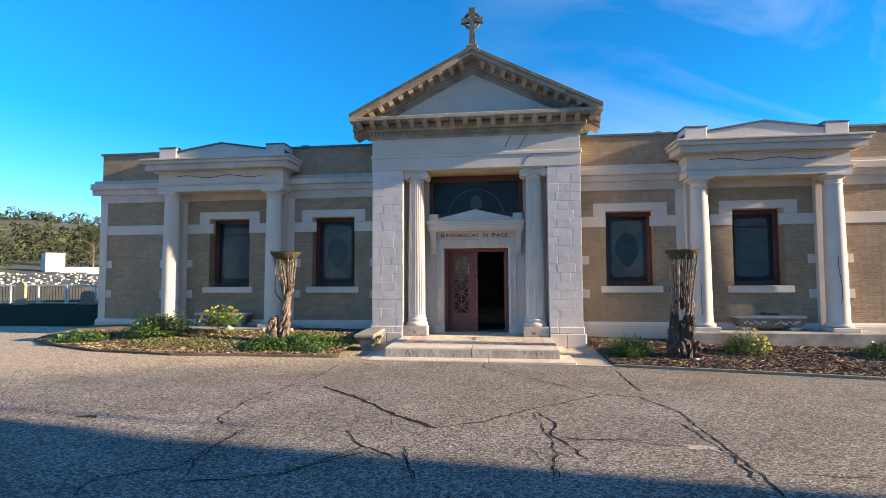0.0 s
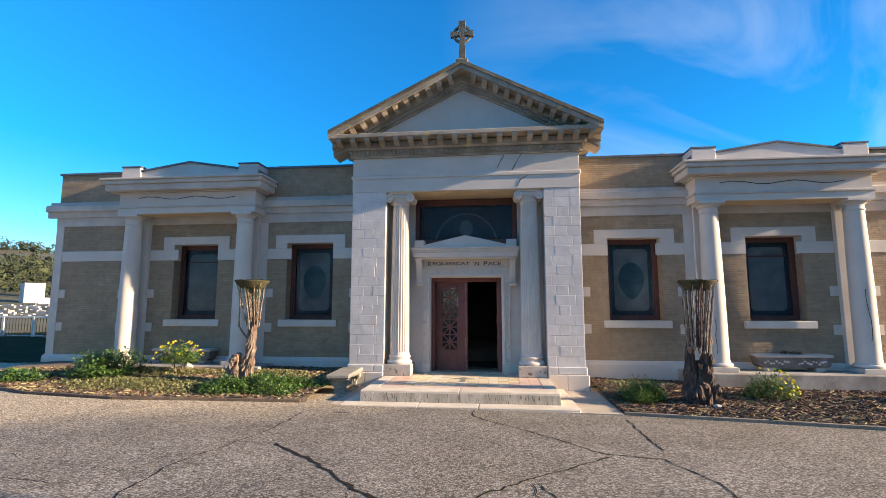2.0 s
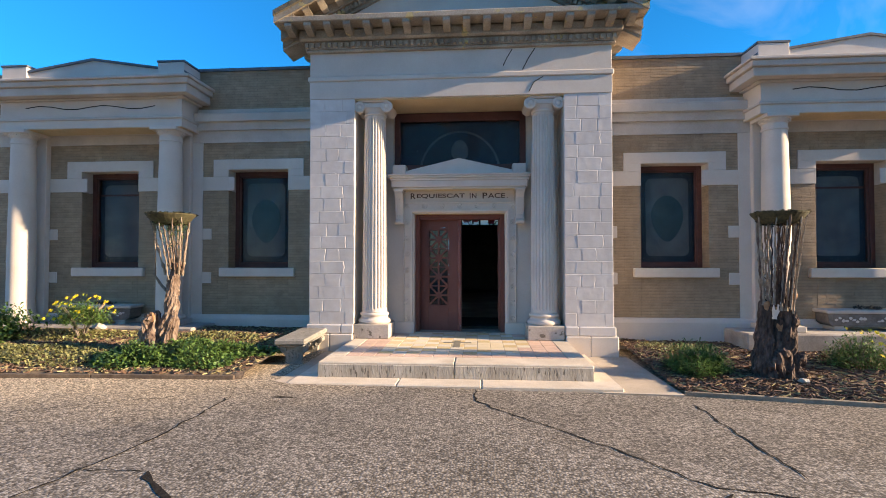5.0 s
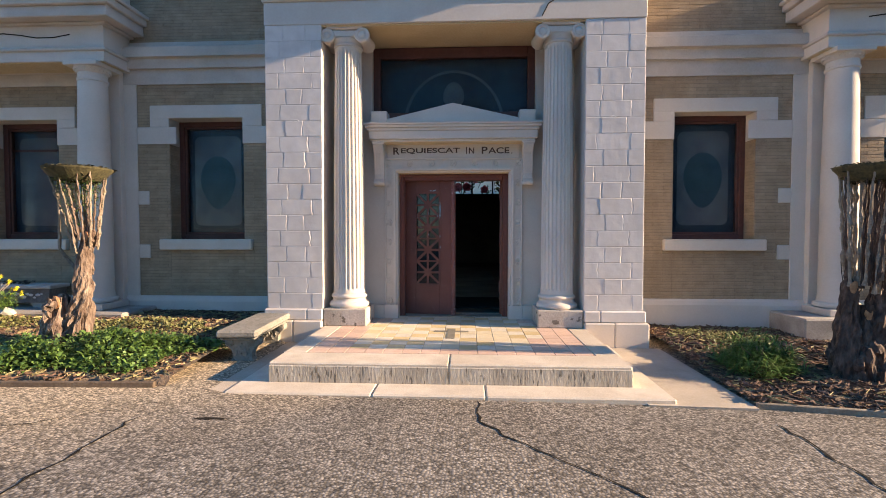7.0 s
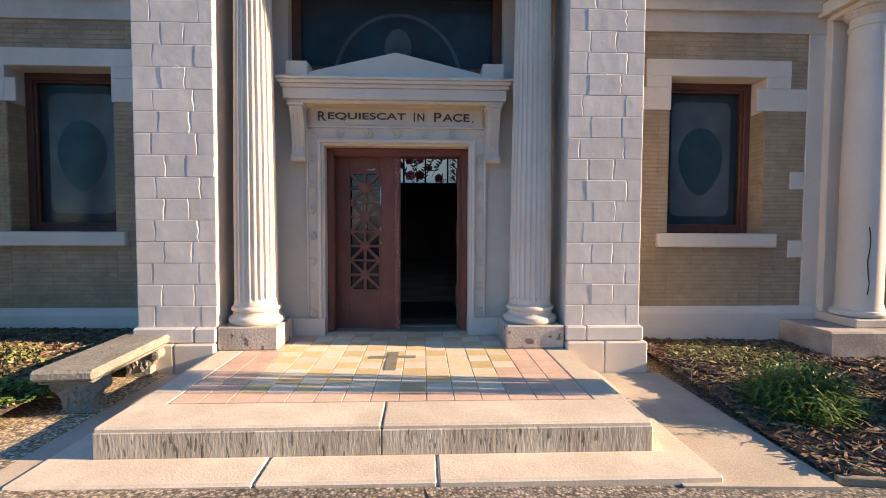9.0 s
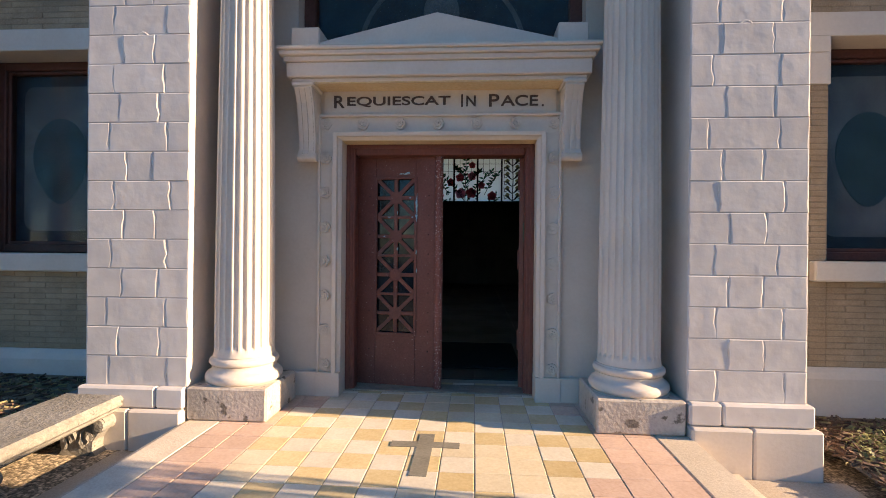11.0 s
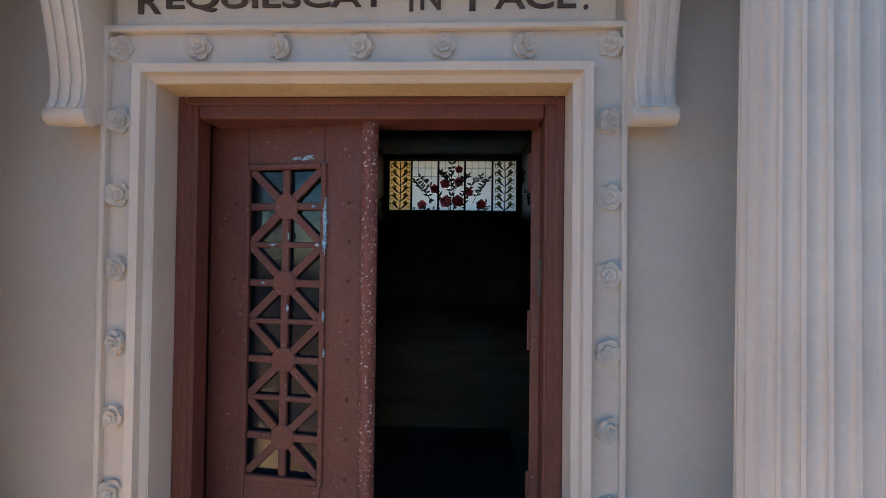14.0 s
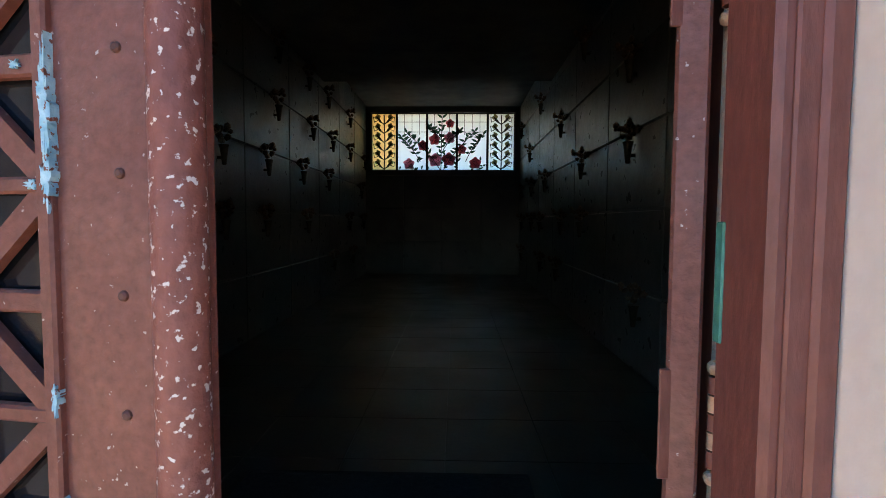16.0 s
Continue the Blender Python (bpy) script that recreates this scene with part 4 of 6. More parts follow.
# ---------------------------------------------------------------- ionic columns
def ionic_column(x):
    c = thing("ionic_column", "fluted white ionic column on a stained pedestal", "column", (x, 0.24, FLOOR), group="porch columns")
    part("pedestal", Mesh().bevel_box(-0.28, 0.28, -0.27, 0.27, 0, 0.225, 0.012), PEDESTAL, c, "stained stone pedestal")
    prof = [(0.262, 0.225)] + [(0.235 + 0.03 * math.cos(a), 0.262 + 0.037 * math.sin(a)) for a in [(-80 + 20 * k) * math.pi / 180 for k in range(9)]]
    prof += [(0.232, 0.305), (0.222, 0.315), (0.218, 0.33), (0.222, 0.345)]
    prof += [(0.212 + 0.026 * math.cos(a), 0.372 + 0.026 * math.sin(a)) for a in [(-80 + 20 * k) * math.pi / 180 for k in range(9)]] + [(0.212, 0.405), (0.2, 0.41)]
    part("base", Mesh().lathe(prof, 48), STONE, c, smooth=True)
    sh = [(0.212, 0.41), (0.208, 0.43), (0.205, 0.46), (0.205, 0.48)] + [(0.205 - 0.034 * max(0, (z - 0.9) / 2.7) ** 1.25, z) for z in (0.9, 1.4, 1.9, 2.4, 2.9, 3.3, 3.54)] + [(0.171, 3.56), (0.172, 3.60)]
    part("shaft", Mesh().lathe(sh, 240, flute=24, depth=0.017, lo=0.47, hi=3.55), STONE, c, "fluted white shaft with block joints", smooth=True)
    part("astragal", Mesh().lathe([(0.172, 3.60), (0.186, 3.607), (0.19, 3.62), (0.186, 3.633), (0.175, 3.64), (0.185, 3.66), (0.2, 3.70)], 48), STONE, c, smooth=True)
    part("abacus", Mesh().bevel_box(-0.24, 0.24, -0.21, 0.21, 3.80, 3.843, 0.012), STONE, c)
    part("cushion", Mesh().bevel_box(-0.24, 0.24, -0.19, 0.19, 3.70, 3.80, 0.02), STONE, c)
    for s in (-1, 1):
        v = part("volute", Mesh().lathe([(0.02, -0.21), (0.03, -0.205), (0.035, -0.2), (0.05, -0.197), (0.06, -0.205), (0.078, -0.205), (0.09, -0.2), (0.098, -0.185), (0.085, -0.1), (0.075, 0), (0.085, 0.1), (0.098, 0.185), (0.08, 0.205)], 28), STONE, c, "carved scroll", smooth=True)
        v.matrix_basis = pose(s * 0.225, 0, 3.725, -90)
    return c


ionic_column(-1.372)
ionic_column(1.366)

# ---------------------------------------------------------------- steps and porch floor
steps = thing("floor_porch", "worn stone porch step with a coloured tile field", "porch floor", kind="structure")
for a, b in ((-1.916, -0.62), (-0.617, 0.36), (0.363, 1.94)):
    part("step_slab", Mesh().bevel_box(a, b, -2.09, -0.1, -0.2, 0.125, 0.014), STEP, steps, "worn pale bottom step slab")
for a, b in ((-1.64, 0.033), (0.037, 1.68)):
    part("step_riser", Mesh().bevel_box(a, b, -1.79, -1.765, 0.1, FLOOR - 0.03, 0.006), RISER, steps, "stained step riser")
    part("step_slab", Mesh().bevel_box(a, b, -1.782, -1.40, 0.126, FLOOR, 0.012), STEP, steps, "worn pale top step slab")
part("step_slab", Mesh().bevel_box(-1.64, -1.41, -1.397, 0.0, 0.126, FLOOR, 0.01), STEP, steps)
part("step_slab", Mesh().bevel_box(1.45, 1.68, -1.397, 0.0, 0.126, FLOOR, 0.01), STEP, steps)
part("tile_bed", Mesh().box(-1.655, 1.655, -1.39, 1.2, 0.0, FLOOR - 0.006), CONCRETE, steps)
size = 0.19
cols, rows = 15, 13
tile_mesh = {}
for nm, mt in TILE.items():
    tile_mesh[nm] = box_piece(size - 0.005, size - 0.005, 0.024, 0.003).data("tile", mt)
x_first = 0.02 - cols * size / 2
for i in range(cols):
    for j in range(rows):
        x, y = x_first + (i + 0.5) * size, -1.395 + (j + 0.5) * size
        edge = j == 0 or i < 2 or i > cols - 4 + (0 if j < 4 else 1) or (j > 8 and (i < 3 or i > cols - 4))
        kind = "pink" if edge else rnd.choice(("gold", "gold", "cream")) if (i + j) % 2 else rnd.choice(("white", "cream", "white"))
        part("tile", tile_mesh[kind], None, steps).matrix_basis = pose(x, y, FLOOR - 0.012 + rnd.uniform(-0.0008, 0.0008))
part("cross_inlay", Mesh().prism([(-0.04, -0.70), (0.055, -0.70), (0.055, -0.335), (0.215, -0.335), (0.215, -0.255), (0.055, -0.255), (0.055, -0.13), (-0.04, -0.13), (-0.04, -0.255), (-0.2, -0.255), (-0.2, -0.335), (-0.04, -0.335)], "z", FLOOR + 0.001, FLOOR + 0.004), TILE["grey"], steps, "grey cross set into the tiles")
for nm, pts in (("side_slab", [(1.70, -2.12), (2.56, -2.16), (2.56, -0.1), (1.70, -0.1)]), ("side_slab", [(-2.66, -1.98), (-1.75, -2.11), (-1.62, -0.1), (-2.5, -0.1)])):
    ob = part(nm, Mesh().prism(pts, "z", -0.2, 0.115 if pts[0][0] < 0 else 0.085), CONCRETE, None, "old concrete slab beside the steps")
    ob["kind"] = "structure"

# ---------------------------------------------------------------- doorway wall
DW = 0.60
doorwall = thing("wall_doorway", "pale stone doorway wall behind the porch columns", "wall", kind="structure")
core = Mesh()
core.box(-1.67, -0.80, DW + 0.03, 0.965, FLOOR - 0.05, 3.0).box(0.80, 1.67, DW + 0.03, 0.965, FLOOR - 0.05, 3.0).box(-0.80, 0.80, DW + 0.03, 0.965, 2.375, 3.0)
core.box(-1.67, -1.3, 0.965, 1.2, FLOOR - 0.05, 3.0).box(1.3, 1.67, 0.965, 1.2, FLOOR - 0.05, 3.0).box(-1.3, 1.3, 0.965, 1.2, 2.40, 3.0)
part("reveal_lining", Mesh().box(-0.801, -0.772, DW + 0.022, 0.96, FLOOR, 2.376), STONE, doorwall)
part("reveal_lining", Mesh().box(0.772, 0.801, DW + 0.022, 0.96, FLOOR, 2.376), STONE, doorwall)
part("reveal_lining", Mesh().box(-0.772, 0.772, DW + 0.022, 0.96, 2.345, 2.376), SOFFIT, doorwall)
core.box(-1.67, -1.14, DW + 0.03, 1.2, 3.0, 4.15).box(1.14, 1.67, DW + 0.03, 1.2, 3.0, 4.15)
part("wall_core", core, STONE, doorwall)
part("wall_base", Mesh().bevel_box(-1.67, -0.955, DW - 0.02, DW + 0.03, FLOOR, 0.50, 0.006), STONE, doorwall)
part("wall_base", Mesh().bevel_box(0.955, 1.67, DW - 0.02, DW + 0.03, FLOOR, 0.50, 0.006), STONE, doorwall)
for s in (-1, 1):
    def span(a, b):
        return tuple(sorted((a * s, b * s)))
    part("surround_jamb", Mesh().bevel_box(*span(0.825, 0.955), DW + 0.012, DW + 0.03, 0.50, 2.545, 0.002), STONE, doorwall)
    part("surround_fillet", Mesh().bevel_box(*span(0.937, 0.957), DW - 0.018, DW + 0.03, 0.50, 2.545, 0.004), STONE, doorwall)
    part("surround_mould", Mesh().prism([(s * 0.832, DW - 0.03), (s * 0.832, DW + 0.03), (s * 0.776, DW + 0.03), (s * 0.776, DW + 0.02), (s * 0.785, DW + 0.012), (s * 0.797, DW + 0.004), (s * 0.803, DW - 0.024)], "z", 0.50, 2.40), STONE, doorwall)
    part("surround_block", Mesh().bevel_box(*span(0.769, 0.965), DW - 0.025, DW + 0.155, FLOOR, 0.50, 0.003), STONE, doorwall)
part("surround_head", Mesh().bevel_box(-0.955, 0.955, DW + 0.011, DW + 0.03, 2.40, 2.545, 0.002), STONE, doorwall)
part("surround_fillet", Mesh().bevel_box(-0.957, 0.957, DW - 0.02, DW + 0.03, 2.53, 2.552, 0.004), STONE, doorwall)
part("surround_mould", Mesh().prism([(DW - 0.03, 2.405), (DW + 0.03, 2.405), (DW + 0.03, 2.349), (DW + 0.02, 2.349), (DW + 0.012, 2.36), (DW + 0.004, 2.37), (DW - 0.024, 2.376)], "x", -0.832, 0.832), STONE, doorwall)


def rosette_mesh():
    m = Mesh()
    m.lathe([(0.047, 0.0), (0.044, 0.008), (0.0, 0.009)], 20)
    # two rings of cupped petals with raised rims round a small bud
    for ring, (count, r0, sz, lift) in enumerate(((5, 0.029, 0.0205, 0.012), (5, 0.0155, 0.0125, 0.019))):
        for k in range(count):
            a = 2 * math.pi * k / count + ring * 0.62
            ca, sa = math.cos(a), math.sin(a)
            vs = [(r0 * ca, r0 * sa, lift - 0.002)]
            for scale, up in ((0.6, 0.0), (1.0, 0.004), (1.06, -0.012)):
                for q in range(10):
                    t = 2 * math.pi * q / 10
                    u, w = r0 + sz * scale * 0.9 * math.cos(t), sz * scale * 1.08 * math.sin(t)
                    vs.append((u * ca - w * sa, u * sa + w * ca, lift + up - (0.003 if math.cos(t) < -0.3 else 0.0)))
            fs = [(0, 1 + q, 1 + (q + 1) % 10) for q in range(10)]
            for o in (1, 11):
                fs += [(o + q, o + 10 + q, o + 10 + (q + 1) % 10, o + (q + 1) % 10) for q in range(10)]
            m.add(vs, fs)
    m.lathe([(0.009, 0.012), (0.0085, 0.024), (0.006, 0.0265), (0.003, 0.024), (0.0, 0.026)], 10)
    return m.data("rosette", STONE, True)


ros = rosette_mesh()
rpos = [(s * 0.9, 2.203 - 0.2735 * k) for s in (-1, 1) for k in range(7)] + [(s * 0.9, 2.475) for s in (-1, 1)] + [(x, 2.475) for x in (-0.60, -0.30, 0.0, 0.30, 0.60)]
for x, z in rpos:
    part("rosette", ros, None, doorwall, "carved stone rosette").matrix_basis = pose(x, DW + 0.011, z, 90, 0, rnd.uniform(-20, 20))
part("inscription_panel", Mesh().bevel_box(-0.92, 0.92, DW + 0.005, DW + 0.04, 2.555, 2.75, 0.004), STONE, doorwall)
# hood over the door
hy = 0.33
for z0, z1, o in ((2.745, 2.775, -0.03), (2.775, 2.885, 0.0), (2.885, 2.925, 0.02), (2.925, 2.96, 0.045), (2.96, 2.99, 0.06)):
    part("hood_course", Mesh().bevel_box(-1.135 - o, 1.135 + o, hy + 0.04 - o, DW + 0.03, z0, z1, 0.007), STONE, doorwall, "moulded stone hood")
part("hood_soffit", Mesh().box(-1.09, 1.09, hy + 0.08, DW + 0.03, 2.735, 2.745), SOFFIT, doorwall)
part("hood_gable", Mesh().prism([(-1.10, 2.99), (1.10, 2.99), (0.9, 3.05), (0, 3.26), (-0.9, 3.05)], "y", hy + 0.09, DW + 0.03), STONE, doorwall, "low blank gable")
for s in (-1, 1):
    a, b = sorted((s * 0.89, s * 1.11))
    part("hood_block", Mesh().bevel_box(a, b, hy + 0.06, DW + 0.03, 2.99, 3.155, 0.008), STONE, doorwall)
    prof = [(DW + 0.03, 2.74), (0.40, 2.74), (0.395, 2.70), (0.42, 2.66), (0.45, 2.60), (0.475, 2.50), (0.495, 2.40), (0.505, 2.32), (0.50, 2.25), (0.485, 2.215), (0.487, 2.185), (0.51, 2.168), (0.545, 2.165), (0.57, 2.18), (DW + 0.03, 2.19)]
    part("console", Mesh().prism(prof, "x", s * 1.015 - 0.066, s * 1.015 + 0.066), STONE, doorwall, "scrolled stone console bracket")
    for u in (-0.042, 0, 0.042):
        part("console_rib", Mesh().prism([(p[0] - 0.008, p[1]) for p in prof[2:10]] + [(p[0] + 0.01, p[1]) for p in prof[9:1:-1]], "x", s * 1.015 + u - 0.012, s * 1.015 + u + 0.012), STONE, doorwall)
    part("console_scroll", Mesh().lathe([(0.02, -0.078), (0.034, -0.074), (0.034, -0.025), (0.028, 0), (0.034, 0.025), (0.034, 0.074), (0.02, 0.078)], 18), STONE, doorwall, smooth=True).matrix_basis = pose(s * 1.015, 0.515, 2.195, 0, 90, 0)
    part("console_cap", Mesh().bevel_box(s * 1.015 - 0.085, s * 1.015 + 0.085, 0.385, DW + 0.03, 2.715, 2.745, 0.006), STONE, doorwall)
# upper window over the hood
up = thing("window_5", "wide dark red-framed stained glass window over the door", "window", kind="structure")
x0, x1, z0, z1, y = -1.14, 1.14, 3.0, 4.13, 0.76
for a, b, c, d in ((x0, x0 + 0.1, z0, z1), (x1 - 0.1, x1, z0, z1), (x0 + 0.1, x1 - 0.1, z1 - 0.15, z1), (x0 + 0.1, x1 - 0.1, z0, z0 + 0.22)):
    part("window_frame", Mesh().bevel_box(a, b, y, y + 0.1, c, d, 0.008), WINFRAME, up)
g = part("pane", Mesh().box(x0 + 0.09, x1 - 0.09, y + 0.03, y + 0.034, z0 + 0.2, z1 - 0.14), GLASS, up, "dusty protective glass")
g.visible_shadow = False
part("stained_glass", Mesh().box(x0 + 0.05, x1 - 0.05, y + 0.085, y + 0.095, z0 + 0.1, z1 - 0.1), PANEL_DARK, up, "dark blue stained glass")
arc = [(0.72 * math.cos(a), 3.05 + 0.78 * math.sin(a)) for a in [math.pi * k / 30 for k in range(31)]]
arc2 = [(0.68 * math.cos(a), 3.05 + 0.745 * math.sin(a)) for a in [math.pi * k / 30 for k in range(30, -1, -1)]]
part("pale_arch", Mesh().prism(arc + arc2, "y", y + 0.079, y + 0.085), PANEL_PALE, up, "pale leaded arch")
oval = [(0.15 * math.sin(a), 3.45 + 0.17 * math.cos(a) * (1.25 if math.cos(a) > 0 else 0.9)) for a in [k * math.pi / 14 for k in range(28)]]
part("pale_panel", Mesh().prism(oval, "y", y + 0.078, y + 0.085), PANEL_PALE, up, "pale clouded centre piece")


# inscription
def word(text, xa, xb, za, zb, parent):
    cu = bpy.data.curves.new("letters", "FONT")
    cu.body, cu.size, cu.extrude, cu.offset = text, 1.0, 0.02, 0.014
    tmp = bpy.data.objects.new("letters_tmp", cu)
    scene.collection.objects.link(tmp)
    dg = bpy.context.evaluated_depsgraph_get()
    me = bpy.data.meshes.new_from_object(tmp.evaluated_get(dg))
    bpy.data.objects.remove(tmp)
    co = np.empty(len(me.vertices) * 3)
    me.vertices.foreach_get("co", co)
    co = co.reshape(-1, 3)
    lo, hi = co.min(0), co.max(0)
    out = np.empty_like(co)
    out[:, 0] = xa + (co[:, 0] - lo[0]) / (hi[0] - lo[0]) * (xb - xa)
    out[:, 2] = za + (co[:, 1] - lo[1]) / (hi[1] - lo[1]) * (zb - za)
    out[:, 1] = DW + 0.005 - (co[:, 2] - lo[2]) / (hi[2] - lo[2]) * 0.008
    me.vertices.foreach_set("co", out.ravel())
    me.materials.clear()
    me.materials.append(LETTER)
    ob = new("letters", me)
    ob.parent = parent
    return ob


sign = thing("inscription", "dark letters reading REQUIESCAT IN PACE over the door", "lettering", (0, 0, 0))
for text, xa, xb, za, zb in (("R", -0.834, -0.747, 2.602, 2.70), ("EQUIESCAT", -0.727, 0.095, 2.607, 2.69), ("I", 0.178, 0.192, 2.602, 2.70), ("N", 0.218, 0.292, 2.607, 2.69), ("P", 0.395, 0.475, 2.602, 2.70), ("ACE", 0.487, 0.775, 2.607, 2.69), (".", 0.802, 0.818, 2.602, 2.618)):
    word(text, xa, xb, za, zb, sign)

# ---------------------------------------------------------------- the door
frame_y = 0.772
door = thing("door_1", "oxblood-painted double door, one leaf open inwards", "door", (0, frame_y, FLOOR), kind="structure")
top = 2.345 - FLOOR
for s in (-1, 1):
    a, b = sorted((0.698 * s, 0.772 * s))
    part("door_frame", Mesh().bevel_box(a, b, 0, 0.11, 0, top, 0.008), WOOD, door)
    a, b = sorted((0.752 * s, 0.773 * s))
    part("door_frame", Mesh().bevel_box(a, b, 0.1, 0.30, 0, top, 0.004), WOOD, door)
    a, b = sorted((0.74 * s, 0.772 * s))
    part("frame_bead", Mesh().bevel_box(a, b, -0.014, 0.01, 0, top, 0.006), WOOD, door)
    a, b = sorted((0.715 * s, 0.745 * s))
    part("frame_bead", Mesh().bevel_box(a, b, -0.006, 0.01, 0, top - 0.03, 0.003), WOOD, door)
part("door_frame", Mesh().bevel_box(-0.695, 0.695, 0, 0.19, top - 0.085, top, 0.008), WOOD, door)
part("frame_bead", Mesh().bevel_box(-0.74, 0.74, -0.014, 0.01, top - 0.032, top, 0.006), WOOD, door)
part("threshold", Mesh().bevel_box(-0.772, 0.772, -0.02, 0.2, 0.0, 0.012, 0.004), TILE["grey"], door)
part("weather_strip", Mesh().box(0.744, 0.752, 0.185, 0.20, 0.02, top - 0.09), BARE, door, "bare pale wood strip")
part("green_smear", Mesh().bevel_box(0.695, 0.7, 0.09, 0.108, 1.24, 1.40, 0.002), GREENPAINT, door, "flaking green paint")

LW, LH, LT = 0.755, 1.95, 0.045


def leaf(parent, name, ang, at, mirror, label):
    """A leaf hinged at its local origin, reaching along +x; front face at y = 0."""
    lf = new(name)
    lf.parent = parent
    lf.matrix_basis = pose(*at, 0, 0, ang)
    tagged(lf, label)
    f = mirror

    def slab(nm, x0, x1, z0, z1, y0, y1, mt=WORN, bv=0.004, lb=""):
        a, b = sorted((x0 * f, x1 * f))
        return part(nm, Mesh().bevel_box(a, b, y0, y1, z0, z1, bv), mt, lf, lb)
    px0, px1, pz0, pz1 = 0.182, 0.535, 0.438, 1.768
    slab("stile", 0, px0, 0, LH, 0, LT)
    slab("stile", px1, LW, 0, LH, 0, LT, WORN, 0.004, "chipped lock stile")
    slab("rail", px0, px1, 0, pz0, 0.001, LT)
    slab("rail", px0, px1, pz1, LH, 0.001, LT)
    for x0, x1, z0, z1 in ((px0 - 0.012, px0 + 0.012, pz0 - 0.012, pz1 + 0.012), (px1 - 0.012, px1 + 0.012, pz0 - 0.012, pz1 + 0.012), (px0 + 0.012, px1 - 0.012, pz0 - 0.012, pz0 + 0.012), (px0 + 0.012, px1 - 0.012, pz1 - 0.012, pz1 + 0.012)):
        slab("panel_mould", x0, x1, z0, z1, -0.012, 0.012)
    a, b = sorted((px0 * f, px1 * f))
    part("door_glass", Mesh().box(a, b, 0.028, 0.032, pz0, pz1), DOORGLASS, lf, "dark door glass reflecting the sky")
    cx = (px0 + px1) / 2
    hub_z = [pz1 - 0.17 - 0.328 * k for k in range(4)]
    iw, ih = (px1 - px0) / 2 - 0.012, 0.164
    slab("lattice_bar", cx - 0.017, cx + 0.017, pz0 + 0.012, pz1 - 0.012, 0.002, 0.024)
    for k, hz in enumerate(hub_z):
        slab("lattice_bar", px0 + 0.012, px1 - 0.012, hz - 0.016, hz + 0.016, 0.003, 0.023)
        if k < 3:
            slab("lattice_bar", px0 + 0.012, px1 - 0.012, hz - ih - 0.012, hz - ih + 0.012, 0.003, 0.023)
        for sx in (-1, 1):
            for sz in (-1, 1):
                m = Mesh()
                ex, ez = sx * iw, sz * (ih - 0.005)
                ln = math.hypot(ex, ez)
                nx, nz = -ez / ln * 0.016, ex / ln * 0.016
                m.prism([((cx + nx) * f, hz + nz), ((cx - nx) * f, hz - nz), ((cx + ex - nx) * f, hz + ez - nz), ((cx + ex + nx) * f, hz + ez + nz)], "y", 0.005, 0.022)
                part("lattice_brace", m, WORN, lf)
        hub = part("lattice_hub", Mesh().lathe([(0.056, 0.0), (0.056, 0.018), (0.05, 0.022), (0, 0.022)], 22), WORN, lf)
        hub.matrix_basis = pose(cx * f, 0.021, hz, 90)
    bolt = Mesh().lathe([(0.008, 0), (0.007, 0.003), (0.004, 0.005), (0, 0.005)], 10).data("bolt", WINFRAME)
    for k in range(9):
        for bx in (0.125, 0.645):
            if k % 2 == 0 or bx > 0.5:
                part("bolt", bolt, None, lf).matrix_basis = pose(bx * f, 0.0, 0.30 + 0.164 * k, 90)
    return lf


left = leaf(door, "door_leaf", -8, (-0.735, 0.183, 0.012), 1, "closed oxblood door leaf with star lattice and chipped paint")
m = Mesh()
m.tube([(0.738, -0.008, 0.0), (0.738, -0.008, LH)], 0.034, 18)
part("astragal", m, EDGEWOOD, left, "badly chipped rounded meeting edge", smooth=True)
rb = random.Random(5)
for x, z, w, hh in ((0.545, 1.54, 0.011, 0.11), (0.543, 1.44, 0.011, 0.05), (0.543, 1.14, 0.007, 0.03), (0.46, 1.805, 0.04, 0.016), (0.41, 1.803, 0.03, 0.010), (0.375, 1.47, 0.006, 0.02), (0.375, 1.165, 0.007, 0.02), (0.505, 1.434, 0.014, 0.008), (0.485, 1.598, 0.010, 0.009), (0.30, 1.434, 0.03, 0.006), (0.26, 1.27, 0.014, 0.007), (0.547, 0.98, 0.006, 0.02)):
    pts = []
    for k in range(72):
        a = k * math.pi / 36
        q = 0.62 + 0.5 * noise.noise((2.4 * math.cos(a) + 9 * x, 2.4 * math.sin(a) + 7 * z, 1)) + 0.42 * noise.noise((8 * math.cos(a), 8 * math.sin(a) + 20 * z, 2))
        pts.append((x + w * q * math.cos(a), z + hh * q * math.sin(a)))
    part("paint_chip", Mesh().prism(pts, "y", -0.0135 if 0.53 < x < 0.56 else -0.0015, 0.002), BLUEPAINT, left, "patch of old pale blue paint")
right = leaf(door, "door_leaf", -117, (0.668, 0.18, 0.012), -1, "oxblood door leaf standing open inwards")
for z in (0.35, 1.03, 1.70):
    hg = new("hinge")
    hg.parent = door
    hg.matrix_basis = pose(0.722, 0.183, z)
    part("hinge_plate", Mesh().bevel_box(-0.065, -0.005, -0.006, -0.001, -0.02, 0.15, 0.002), WOOD, hg)
    for k in range(5):
        part("knuckle", Mesh().lathe([(0.009, 0.005 + 0.028 * k), (0.009, 0.03 + 0.028 * k)], 12), BRASS if k % 2 else WOOD, hg, smooth=True).matrix_basis = pose(0.012, -0.014, 0)
    for z2 in (-0.012, 0.155):
        part("knob", Mesh().blob((0.012, -0.014, z2), 0.012, 1, 0.0, 2), BRASS, hg)

